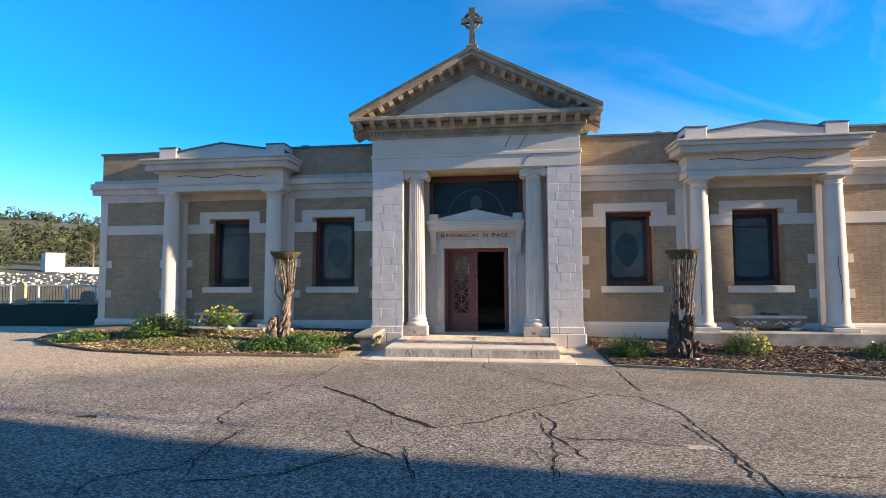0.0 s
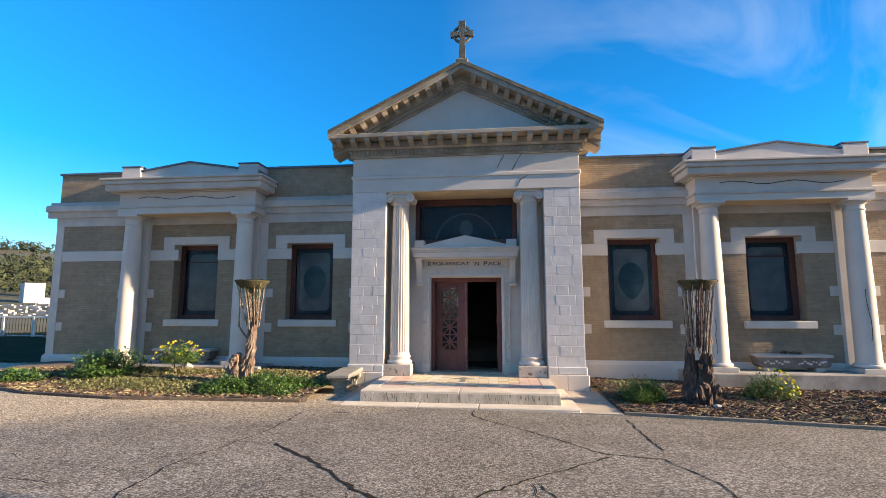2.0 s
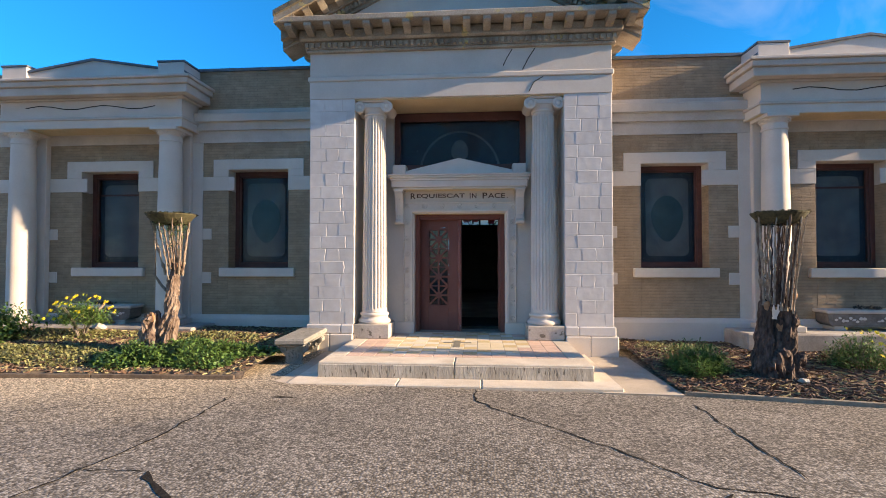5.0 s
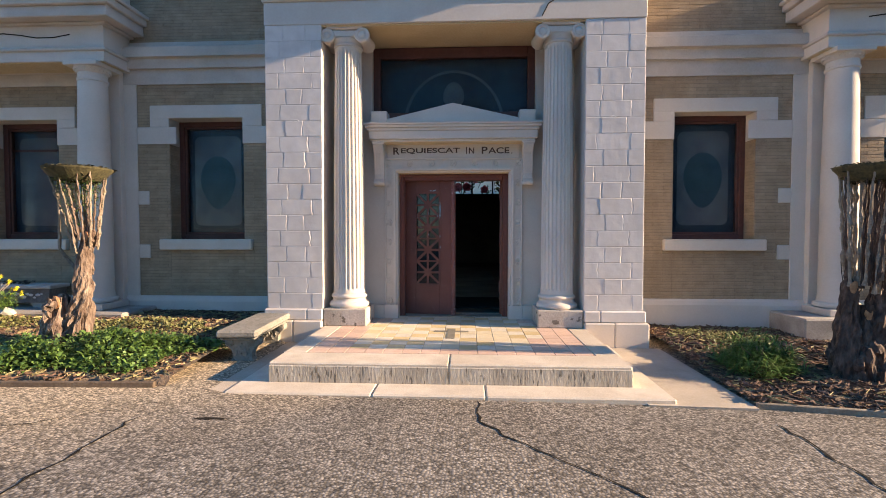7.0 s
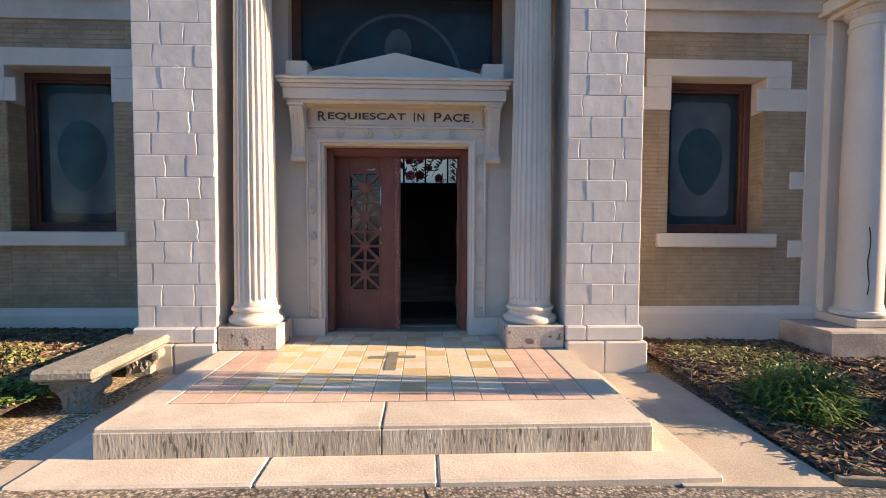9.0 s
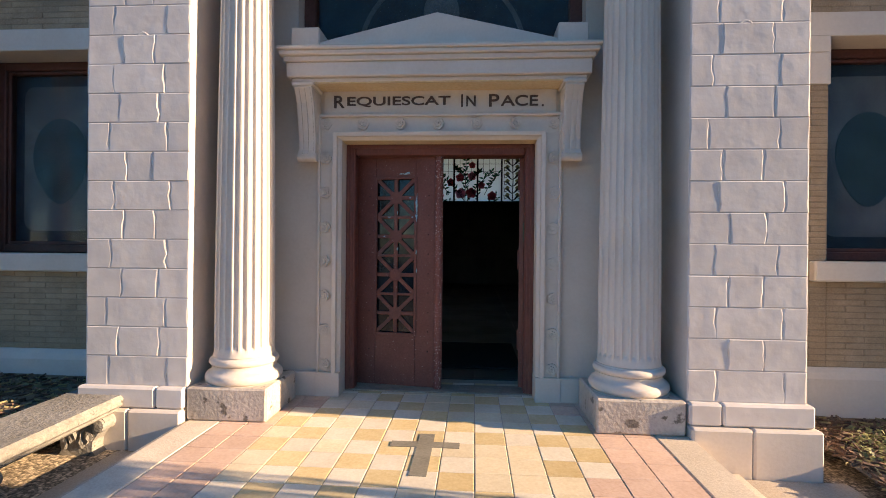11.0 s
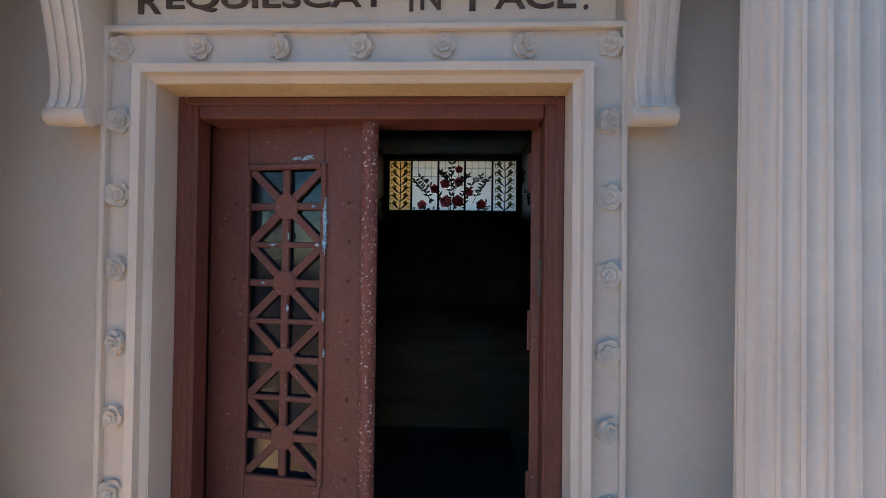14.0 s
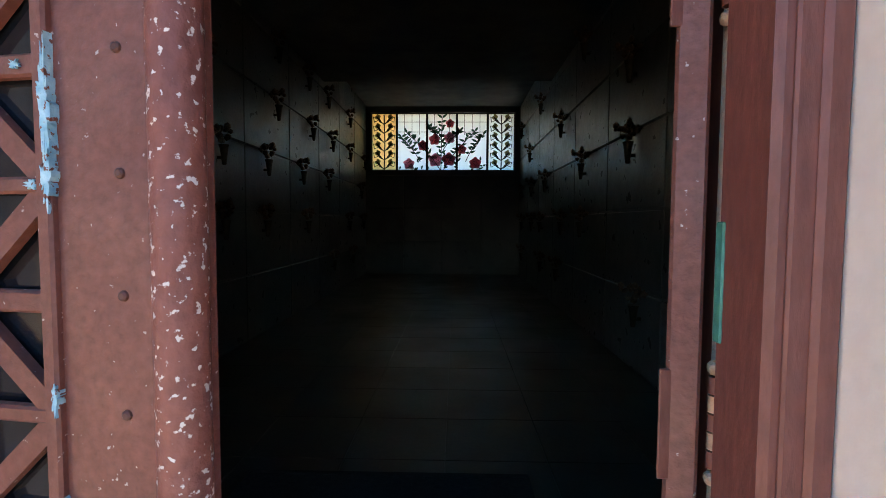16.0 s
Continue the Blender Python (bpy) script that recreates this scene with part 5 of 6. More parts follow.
# ---------------------------------------------------------------- the hall inside
RX, RY0, RY1, RZ = 2.05, 1.2, 13.1, 5.0
hall_floor = thing("floor", "dark polished hall floor", "floor", kind="structure")
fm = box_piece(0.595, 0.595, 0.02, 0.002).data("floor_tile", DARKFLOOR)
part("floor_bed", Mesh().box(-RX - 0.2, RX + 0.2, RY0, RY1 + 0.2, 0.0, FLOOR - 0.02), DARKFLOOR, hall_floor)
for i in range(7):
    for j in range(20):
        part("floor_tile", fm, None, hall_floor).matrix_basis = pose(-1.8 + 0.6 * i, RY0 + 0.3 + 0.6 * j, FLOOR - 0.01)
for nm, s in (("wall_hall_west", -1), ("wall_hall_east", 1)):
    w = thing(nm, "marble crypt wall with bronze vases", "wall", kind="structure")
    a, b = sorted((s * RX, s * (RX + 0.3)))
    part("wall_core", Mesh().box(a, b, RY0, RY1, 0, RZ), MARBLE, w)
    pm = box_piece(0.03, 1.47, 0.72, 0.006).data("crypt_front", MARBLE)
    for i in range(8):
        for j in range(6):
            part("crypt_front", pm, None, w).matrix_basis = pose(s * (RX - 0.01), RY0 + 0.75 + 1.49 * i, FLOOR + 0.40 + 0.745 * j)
back = thing("wall_hall_end", "marble end wall, darkened for the dim hall, with a high stained glass window", "wall", kind="structure")
GX, GZ0, GZ1 = 1.9, 3.06, 4.57
m = Mesh()
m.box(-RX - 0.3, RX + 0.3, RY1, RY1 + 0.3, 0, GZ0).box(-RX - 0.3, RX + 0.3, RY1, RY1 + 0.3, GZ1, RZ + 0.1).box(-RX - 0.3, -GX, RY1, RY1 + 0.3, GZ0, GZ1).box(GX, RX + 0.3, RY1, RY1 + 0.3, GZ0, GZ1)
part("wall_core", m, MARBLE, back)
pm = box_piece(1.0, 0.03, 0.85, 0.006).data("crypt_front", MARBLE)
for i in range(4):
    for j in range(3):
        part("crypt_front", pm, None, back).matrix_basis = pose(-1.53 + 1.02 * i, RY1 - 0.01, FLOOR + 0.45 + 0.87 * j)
ceil = part("ceiling", Mesh().box(-RX - 0.3, RX + 0.3, RY0, RY1 + 0.3, RZ, RZ + 0.15), MARBLE, None, "plain hall ceiling in the marble darkened for the dim hall")
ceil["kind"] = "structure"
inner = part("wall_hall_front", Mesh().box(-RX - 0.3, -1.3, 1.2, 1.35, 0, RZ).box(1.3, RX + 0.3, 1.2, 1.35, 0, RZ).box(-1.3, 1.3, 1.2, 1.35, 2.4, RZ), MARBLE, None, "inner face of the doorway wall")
inner["kind"] = "structure"
roof = part("roof", Mesh().box(-HALF, HALF, 1.2, 14.5, 4.72, 4.85), ROOF, None, "flat felt roof behind the parapet")
roof["kind"] = "structure"
outer = part("wall_outer", Mesh().box(-HALF, -HALF + 0.3, 1.2, 14.5, -0.3, 5.0).box(HALF - 0.3, HALF, 1.2, 14.5, -0.3, 5.0).box(-HALF + 0.3, -2.4, 14.2, 14.5, -0.3, 5.0).box(2.4, HALF - 0.3, 14.2, 14.5, -0.3, 5.0), BRICK, None, "plain brick side and rear walls")
outer["kind"] = "structure"

rose = thing("window_6", "backlit stained glass window with red roses and lilies", "window", kind="structure")
gy = RY1 + 0.12
edges = [-1.9, -1.22, -0.42, 0.37, 1.18, 1.9]
for k, (a, b) in enumerate(zip(edges, edges[1:])):
    part("pane", Mesh().box(a + 0.015, b - 0.015, gy, gy + 0.01, GZ0, GZ1), S_AMBER if k == 0 else S_WHITE, rose, "amber glass pane" if k == 0 else "opal white glass pane")
for x in edges:
    part("mullion", Mesh().box(x - 0.028, x + 0.028, gy - 0.03, gy + 0.03, GZ0, GZ1), LEAD, rose)
for z in (GZ0, GZ1):
    part("mullion", Mesh().box(-1.9, 1.9, gy - 0.03, gy + 0.03, z - 0.025, z + 0.025), LEAD, rose)
m = Mesh()
for a, b in ((-1.22, -0.42), (-0.42, 0.37), (0.37, 1.18)):
    for z in (4.08, 4.34):
        m.box(a, b, gy - 0.008, gy - 0.004, z - 0.006, z + 0.006)
    for u in (0.25, 0.5, 0.75):
        m.box(a + (b - a) * u - 0.006, a + (b - a) * u + 0.006, gy - 0.008, gy - 0.004, 4.0, GZ1)
part("lead_lines", m, LEAD, rose)


def leaf_shape(m, x, z, ang, ln, wd, y):
    pts = [(0, 0), (0.3, 0.5), (0.6, 0.42), (1, 0), (0.6, -0.42), (0.3, -0.5)]
    c, s = math.cos(ang), math.sin(ang)
    m.prism([(x + p * ln * c - q * wd * s, z + p * ln * s + q * wd * c) for p, q in pts], "y", y, y + 0.003)


rg = random.Random(11)
fl, rs, pk, st, dk = Mesh(), Mesh(), Mesh(), Mesh(), Mesh()
roses = [(-0.9, 3.24, 0.14), (-0.53, 3.72, 0.13), (-0.22, 3.88, 0.14), (0.18, 3.93, 0.14), (0.19, 4.30, 0.11), (0.50, 3.62, 0.12), (-0.2, 3.34, 0.17), (0.16, 3.36, 0.17), (0.86, 3.26, 0.15)]
for k, (x, z, r) in enumerate(roses):
    pts = [(x + r * (1 + 0.12 * math.sin(5 * a)) * math.cos(a), z + r * (1 + 0.12 * math.sin(5 * a)) * math.sin(a)) for a in [i * math.pi / 12 for i in range(24)]]
    (rs if k % 3 else pk).prism(pts, "y", gy - 0.016, gy - 0.012)
    for q in (0.75, 0.5, 0.25):
        for i in range(5):
            a = i * 1.257 + q * 4
            leaf_shape(dk, x + r * q * math.cos(a), z + r * q * math.sin(a), a + 1.9, r * 0.5, 0.014, gy - 0.020)
for x0, z0, x1, z1 in ((-0.05, 3.06, -0.02, 4.45), (-0.05, 3.06, -0.95, 4.05), (0, 3.06, 0.85, 4.1), (-0.6, 3.3, -1.1, 3.95), (0.6, 3.3, 1.05, 4.0), (0, 3.6, 0.45, 4.1), (0, 3.8, -0.35, 4.2)):
    st.tube([(x0 + (x1 - x0) * t, gy - 0.01, z0 + (z1 - z0) * (t ** 0.8)) for t in (0, 0.25, 0.5, 0.75, 1)], 0.011, 5)
    for t in (0.25, 0.36, 0.47, 0.58, 0.69, 0.8, 0.9, 1.0):
        x, z = x0 + (x1 - x0) * t, z0 + (z1 - z0) * t ** 0.8
        leaf_shape(fl, x, z, rg.uniform(0.2, 1.2), rg.uniform(0.12, 0.19), 0.062, gy - 0.013)
        leaf_shape(fl, x, z, math.pi - rg.uniform(0.0, 1.2), rg.uniform(0.12, 0.19), 0.062, gy - 0.014)
for k in range(60):
    x = rg.uniform(-1.15, 1.1)
    leaf_shape(fl, x, rg.uniform(3.07, 3.35 + 0.25 * (1 - abs(x))), rg.uniform(0, 6.3), rg.uniform(0.09, 0.16), 0.05, gy - 0.009 - 0.0001 * k)
part("rose", rs, S_ROSE, rose, "red glass roses")
part("rose", pk, S_PINK, rose, "pink glass roses")
part("foliage", fl, S_GREEN, rose, "dark green glass leaves")
part("stem", st, LEAD, rose)
part("lead_lines", dk, LEAD, rose)
for side, cx in ((0, -1.56), (1, 1.54)):
    vine, bloom = Mesh(), Mesh()
    vine.tube([(cx, gy - 0.01, 3.06), (cx + 0.02, gy - 0.01, 3.8), (cx, gy - 0.01, 4.52)], 0.016, 5)
    for k in range(6):
        z = 3.1 + 0.235 * k
        for s in (-1, 1):
            vine.tube([(cx, gy - 0.01, z), (cx + s * 0.14, gy - 0.01, z + 0.12), (cx + s * 0.26, gy - 0.01, z + 0.06), (cx + s * 0.28, gy - 0.01, z + 0.2)], 0.014, 5)
            leaf_shape(vine, cx + s * 0.05, z + 0.02, 1.57 - s * 0.7, 0.27, 0.06, gy - 0.012)
            leaf_shape(bloom, cx + s * 0.12, z + 0.14, 1.57 - s * 0.5, 0.16, 0.12, gy - 0.009)
            leaf_shape(bloom, cx + s * 0.14, z + 0.16, 1.57 - s * 1.3, 0.13, 0.1, gy - 0.0085)
    part("lily_vine", vine, LEAD, rose)
    part("lily", bloom, S_OLIVE, rose, "olive glass lilies")

mat_ob = thing("doormat", "black rubber doormat inside the threshold", "doormat", (-0.01, 2.2, FLOOR))
part("mat_sheet", Mesh().bevel_box(-0.77, 0.77, -0.63, 0.63, 0, 0.018, 0.006), MAT_RUBBER, mat_ob)
part("mat_border", Mesh().box(-0.74, 0.74, -0.60, -0.58, 0.018, 0.022), MAT_RUBBER, mat_ob)
part("mat_border", Mesh().box(-0.74, 0.74, 0.58, 0.60, 0.018, 0.022), MAT_RUBBER, mat_ob)


def vase():
    v = thing("wall_vase", "bronze wall vase with dried flowers", "vase", (0, 0, 0), group="vases on the crypt walls")
    part("cone", Mesh().lathe([(0.015, -0.16), (0.022, -0.15), (0.04, 0.0), (0.052, 0.04)], 14, 0.07, 0), VASE, v, smooth=True)
    part("bracket", Mesh().bevel_box(0.0, 0.07, -0.012, 0.012, -0.1, -0.07, 0.003), VASE, v)
    m = Mesh()
    r = random.Random(3)
    for k in range(16):
        a, t = r.uniform(0, 6.28), r.uniform(0.03, 0.12)
        m.blob((0.08 + t * math.cos(a), t * math.sin(a), 0.08 + r.uniform(0, 0.14)), r.uniform(0.02, 0.04), k, 0.5, 1)
    part("bouquet", m, BOUQUET, v, "faded dried flowers")
    return v


v0 = vase()
first = True
rv = random.Random(9)
for s in (-1, 1):
    for i in range(8):
        for j in range(5):
            if rv.random() < 0.62:
                mtx = pose(-s * -1 * (RX - 0.03), RY0 + 0.5 + 1.49 * i + rv.uniform(-0.1, 0.5), FLOOR + 0.62 + 0.745 * j, 0, 0, 180 if s > 0 else 0)
                if first:
                    v0.matrix_basis, first = mtx, False
                else:
                    copy_thing(v0, mtx)

# ---------------------------------------------------------------- planting beds
def line_y(pts, x):
    for (x0, y0), (x1, y1) in zip(pts, pts[1:]):
        if x0 <= x <= x1:
            return y0 + (y1 - y0) * (x - x0) / (x1 - x0)
    return pts[0][1] if x < pts[0][0] else pts[-1][1]


WEST = [(-11.0, 0.2), (-10.4, -0.75), (-9.2, -1.5), (-7.64, -2.07), (-5.75, -2.30), (-4.3, -2.12), (-2.6, -1.98)]
EAST = [(2.58, -2.08), (4.6, -2.36), (6.67, -2.70), (9.5, -3.25), (13.0, -3.9)]


def west_z(x, y):
    t = min(1.0, max(0.0, (y - line_y(WEST, x)) / 2.0))
    return ground_z(x, y) + 0.045 + 0.19 * t + 0.025 * noise.noise((x * 1.4, y * 1.4, 0))


def east_z(x, y):
    t = min(1.0, max(0.0, (y - line_y(EAST, x)) / 2.0))
    return ground_z(x, y) + 0.03 + 0.12 * t + 0.03 * noise.noise((x * 1.6, y * 1.6, 4))


def bed(name, pts, zf, x0, x1, label):
    m = Mesh()
    n, rows = int((x1 - x0) / 0.12), 24
    for i in range(n + 1):
        x = x0 + (x1 - x0) * i / n
        a, b = line_y(pts, x), WALL - 0.06
        for j in range(rows + 1):
            y = a + (b - a) * j / rows
            m.v.append((x, y, zf(x, y) if j else ground_z(x, y) - 0.02))
    m.f = [(i * (rows + 1) + j, (i + 1) * (rows + 1) + j, (i + 1) * (rows + 1) + j + 1, i * (rows + 1) + j + 1) for i in range(n) for j in range(rows)]
    ob = part(name, m, SOIL, None, label, True)
    ob["kind"] = "structure"


bed("planting_bed", WEST, west_z, -10.9, -2.52, "dry planting bed with ground cover and clippings")
bed("planting_bed", EAST, east_z, 2.58, 12.5, "planting bed of dark bark mulch")


def edging(pts, label, mt):
    th = thing("bed_edging", label, "edging")
    for (x0, y0), (x1, y1) in zip(pts, pts[1:]):
        k = max(1, int(math.hypot(x1 - x0, y1 - y0) / 1.4))
        for i in range(k):
            a, b = i / k, (i + 1) / k
            p, q = (x0 + (x1 - x0) * a, y0 + (y1 - y0) * a), (x0 + (x1 - x0) * b, y0 + (y1 - y0) * b)
            ln = math.hypot(q[0] - p[0], q[1] - p[1])
            ob = part("board", Mesh().bevel_box(0.003, ln - 0.003, -0.02, 0.02, -0.06, 0.05, 0.006), mt, th)
            ob.matrix_basis = pose(p[0], p[1], ground_z(*p) + 0.004 * (i % 2), 0, -math.degrees(math.atan2(ground_z(*q) - ground_z(*p), ln)), math.degrees(math.atan2(q[1] - p[1], q[0] - p[0])))


EDGE = mat("weathered_edging_board", (0.28, 0.22, 0.16), (0.38, 0.31, 0.23), 12, 0.9, 0.4, 50, 2, (0.18, 0.14, 0.10))
edging(EAST[:4], "weathered timber edging along the mulch bed", EDGE)
edging(WEST[1:], "weathered dark timber edging along the west bed", mat("dark_edging_board", (0.10, 0.07, 0.05), (0.17, 0.125, 0.09), 12, 0.9, 0.4, 50, 2, (0.07, 0.05, 0.04)))


def scatter_chips(name, label, count, where, zf, ln, wd, mt, seed):
    r = random.Random(seed)
    m = Mesh()
    done = 0
    while done < count:
        p = where(r)
        if p is None:
            continue
        done += 1
        x, y = p
        a, l, w, t = r.uniform(0, 6.28), r.uniform(*ln), r.uniform(*wd), r.uniform(-0.35, 0.35)
        c, s = math.cos(a) * l / 2, math.sin(a) * l / 2
        nx, ny = -math.sin(a) * w / 2, math.cos(a) * w / 2
        z, dz, th = zf(x, y) + r.uniform(0.004, 0.022), t * l / 2, w * 0.3
        m.add([(x - c - nx, y - s - ny, z - dz), (x - c + nx, y - s + ny, z - dz + th), (x + c + nx * 0.6, y + s + ny * 0.6, z + dz + th), (x + c - nx * 0.6, y + s - ny * 0.6, z + dz),
               (x - c, y - s, z - dz - 0.012), (x + c, y + s, z + dz - 0.012)], [(0, 1, 2, 3), (0, 3, 5, 4), (1, 4, 5, 2), (0, 4, 1), (3, 2, 5)])
    me = bpy.data.meshes.new(name)
    me.from_pydata(m.v, [], m.f)
    me.materials.append(mt)
    ob = new(name, me)
    return tagged(ob, label, "ground litter", kind="stuff")


def in_east(r, x0=2.6, x1=9.0):
    x = x0 + (x1 - x0) * r.random() ** 1.2
    y = r.uniform(line_y(EAST, x) + 0.03, 0.72)
    return None if (x > 4.36 and y > 0.02) or (x < 2.6) else (x, y)


def in_west(r):
    x = r.uniform(-10.2, -2.55)
    y = r.uniform(line_y(WEST, x) + 0.04, 0.72)
    return None if x < -4.36 and y > 0.02 else (x, y)


scatter_chips("bark_mulch", "dark shredded bark mulch on the east bed", 7000, in_east, east_z, (0.03, 0.13), (0.006, 0.022), MULCH, 1)
scatter_chips("dry_clippings", "pale dry stalks lying in the mulch", 900, lambda r: in_east(r, 2.6, 7.0), east_z, (0.05, 0.2), (0.002, 0.006), STRAW, 2)
scatter_chips("bark_litter", "brown bark litter on the west bed", 4200, in_west, west_z, (0.03, 0.11), (0.006, 0.02), MULCH, 3)
scatter_chips("dry_clippings", "dry yellow clippings on the west bed", 3600, in_west, west_z, (0.03, 0.10), (0.002, 0.007), STRAW, 4)


def leaves(m, r, count, place, size, wide=0.4):
    """Bent blades: each a pair of quads from a base, leaning out."""
    for _ in range(count):
        x, y, z, tilt = place(r)
        a, l = r.uniform(0, 6.28), r.uniform(*size)
        w = l * wide * r.uniform(0.7, 1.2)
        dx, dy = math.cos(a), math.sin(a)
        up, out = math.sin(tilt), math.cos(tilt)
        p1 = (x + dx * out * l * 0.5, y + dy * out * l * 0.5, z + up * l * 0.5)
        p2 = (x + dx * (out * l * 0.5 + l * 0.45), y + dy * (out * l * 0.5 + l * 0.45), z + up * l * 0.5 + l * 0.1 * r.uniform(-1.5, 1.5))
        nx, ny = -dy * w / 2, dx * w / 2
        m.add([(x - nx * 0.3, y - ny * 0.3, z), (x + nx * 0.3, y + ny * 0.3, z), (p1[0] + nx, p1[1] + ny, p1[2] + w * 0.2), (p1[0] - nx, p1[1] - ny, p1[2] + w * 0.2), p2], [(0, 1, 2, 3), (3, 2, 4)])


def leaf_mesh(m, name, mt):
    me = bpy.data.meshes.new(name)
    me.from_pydata(m.v, [], m.f)
    me.materials.append(mt)
    return me


def cover(name, label, mt, cx, cy, rx, ry, high, count, size, seed, zf, wide=0.4):
    """A low spreading patch with an uneven outline."""
    r = random.Random(seed)

    def place(r):
        while True:
            a, d = r.uniform(0, 6.28), math.sqrt(r.random())
            edge = 0.8 + 0.45 * noise.noise((math.cos(a) * 1.5 + seed, math.sin(a) * 1.5, 0))
            x, y = cx + rx * d * edge * math.cos(a), cy + ry * d * edge * math.sin(a)
            if y < WALL - 0.1 and not (abs(x) > 4.36 and y > 0.0):
                break
        hump = high * max(0.12, 1 - d * d) * (0.6 + 0.8 * abs(noise.noise((x * 3, y * 3, seed))))
        return x, y, zf(x, y) + hump * r.random() ** 0.6, r.uniform(-0.2, 1.2)
    m = Mesh()
    leaves(m, r, count, place, size, wide)
    ob = new(name, leaf_mesh(m, name, mt))
    return tagged(ob, label, "ground cover", kind="stuff")


cover("ground_cover", "bright green leafy ground cover by the west stump", LEAF, -3.55, -1.25, 1.2, 0.72, 0.24, 5200, (0.04, 0.10), 5, west_z)
cover("ground_cover", "green leafy ground cover in front of the west stump", LEAF, -4.1, -1.6, 0.9, 0.4, 0.22, 2600, (0.04, 0.10), 6, west_z)
cover("ground_cover", "olive dry ground cover along the west bed", LEAF_DRY, -5.9, -1.5, 1.9, 0.65, 0.09, 4600, (0.03, 0.08), 7, west_z)
cover("ground_cover", "olive ground cover behind the west stump", LEAF_DRY, -3.9, -0.45, 1.5, 0.5, 0.10, 1800, (0.03, 0.08), 8, west_z)
cover("ground_cover", "olive ground cover before the west podium", LEAF_DRY, -6.2, -0.5, 1.6, 0.45, 0.08, 1800, (0.03, 0.08), 18, west_z)
cover("ground_cover", "green creeping plant at the west bed corner", LEAF, -8.8, -1.15, 0.95, 0.45, 0.26, 2200, (0.05, 0.12), 9, west_z)
cover("ground_cover", "sparse olive weeds at the back of the mulch bed", LEAF_DRY, 3.4, 0.1, 0.85, 0.5, 0.07, 1100, (0.03, 0.07), 19, east_z)
cover("ground_cover", "green plant at the far end of the mulch bed", LEAF, 7.75, -1.0, 0.6, 0.4, 0.34, 900, (0.05, 0.13), 29, east_z)


def shrub(name, label, at, rx, ry, high, count, size, seed, mt=LEAF, wide=0.4, flowers=0, fx=0.0, hollow=0.0):
    """A leafy mound: woody stems, leaves over an uneven dome, and yellow blooms."""
    th = thing(name, label, "shrub", at)
    r = random.Random(seed)
    stem = Mesh()
    for k in range(9):
        a = r.uniform(0, 6.28)
        d = r.uniform(0.3, 0.75)
        stem.tube([(0.03 * math.cos(a), 0.03 * math.sin(a), 0), (rx * d * 0.5 * math.cos(a), ry * d * 0.5 * math.sin(a), high * 0.5), (rx * d * math.cos(a), ry * d * math.sin(a), high * 0.8)], [0.012, 0.008, 0.004], 5)
    part("stems", stem, STEM, th)

    def place(r):
        a, e = r.uniform(0, 6.28), math.acos(r.random())
        d = r.uniform(0.55, 1.0) * (0.8 + 0.5 * noise.noise((math.cos(a) * 2 + seed, math.sin(a) * 2, e * 2)))
        return rx * d * math.sin(e) * math.cos(a), ry * d * math.sin(e) * math.sin(a), hollow + (high - hollow) * d * math.cos(e), r.uniform(-0.3, 1.2)
    m = Mesh()
    leaves(m, r, count, place, size, wide)
    part("foliage", leaf_mesh(m, "foliage", mt), mt, th)
    if flowers:
        disc = Mesh()
        for k in range(8):
            a = 2 * math.pi * k / 8
            disc.add([(0, 0, 0.004), (0.022 * math.cos(a - 0.3), 0.022 * math.sin(a - 0.3), 0.008), (0.036 * math.cos(a), 0.036 * math.sin(a), 0.002), (0.022 * math.cos(a + 0.3), 0.022 * math.sin(a + 0.3), 0.008)], [(0, 1, 2, 3)])
        disc.blob((0, 0, 0.006), 0.011, 0, 0, 1, (1, 1, 0.6))
        fm = disc.data("blossom", PETAL)
        for k in range(flowers):
            a, e = r.uniform(0, 6.28), math.acos(r.uniform(0.15, 1))
            x, y, z = rx * 0.98 * math.sin(e) * math.cos(a), ry * 0.98 * math.sin(e) * math.sin(a), hollow + (high - hollow) * math.cos(e)
            if fx and (x * fx < -0.15 * rx or y > 0.5 * ry):
                x, y = abs(x) * (1 if fx > 0 else -1), -abs(y)
            part("blossom", fm, None, th, "yellow daisy blossom").matrix_basis = pose(x, y, z + 0.02, r.uniform(20, 75), r.uniform(-40, 40), r.uniform(-40, 40)) @ Matrix.Scale(r.uniform(0.65, 1.05), 4)
    return th


shrub("green_shrub", "low spreading green shrub in the west bed", (-7.25, -0.75, west_z(-7.25, -0.75) - 0.03), 1.0, 0.6, 0.62, 3400, (0.05, 0.13), 21)
shrub("strap_leaf_clump", "clump of bright green strap leaves in the mulch", (3.15, -1.15, east_z(3.15, -1.15) - 0.02), 0.5, 0.44, 0.34, 2800, (0.08, 0.2), 22, LEAF, 0.10)
shrub("yellow_daisy_bush", "yellow daisy bush with dense dark leaves", (5.28, -0.85, east_z(5.28, -0.85) - 0.02), 0.5, 0.4, 0.5, 3400, (0.03, 0.08), 23, LEAF, 0.3, 34, 1.0)
shrub("yellow_daisy_bush", "round yellow daisy bush on a short woody stem", (-5.8, -0.55, west_z(-5.8, -0.55) - 0.02), 0.52, 0.42, 0.66, 3200, (0.03, 0.08), 24, LEAF, 0.3, 60, 0.0, 0.22)
DARKLEAF = mat("dark_bronze_leaf", (0.035, 0.022, 0.018), (0.07, 0.04, 0.03), 9, 0.6, 0.1, 50, vary=0.4, island=True)
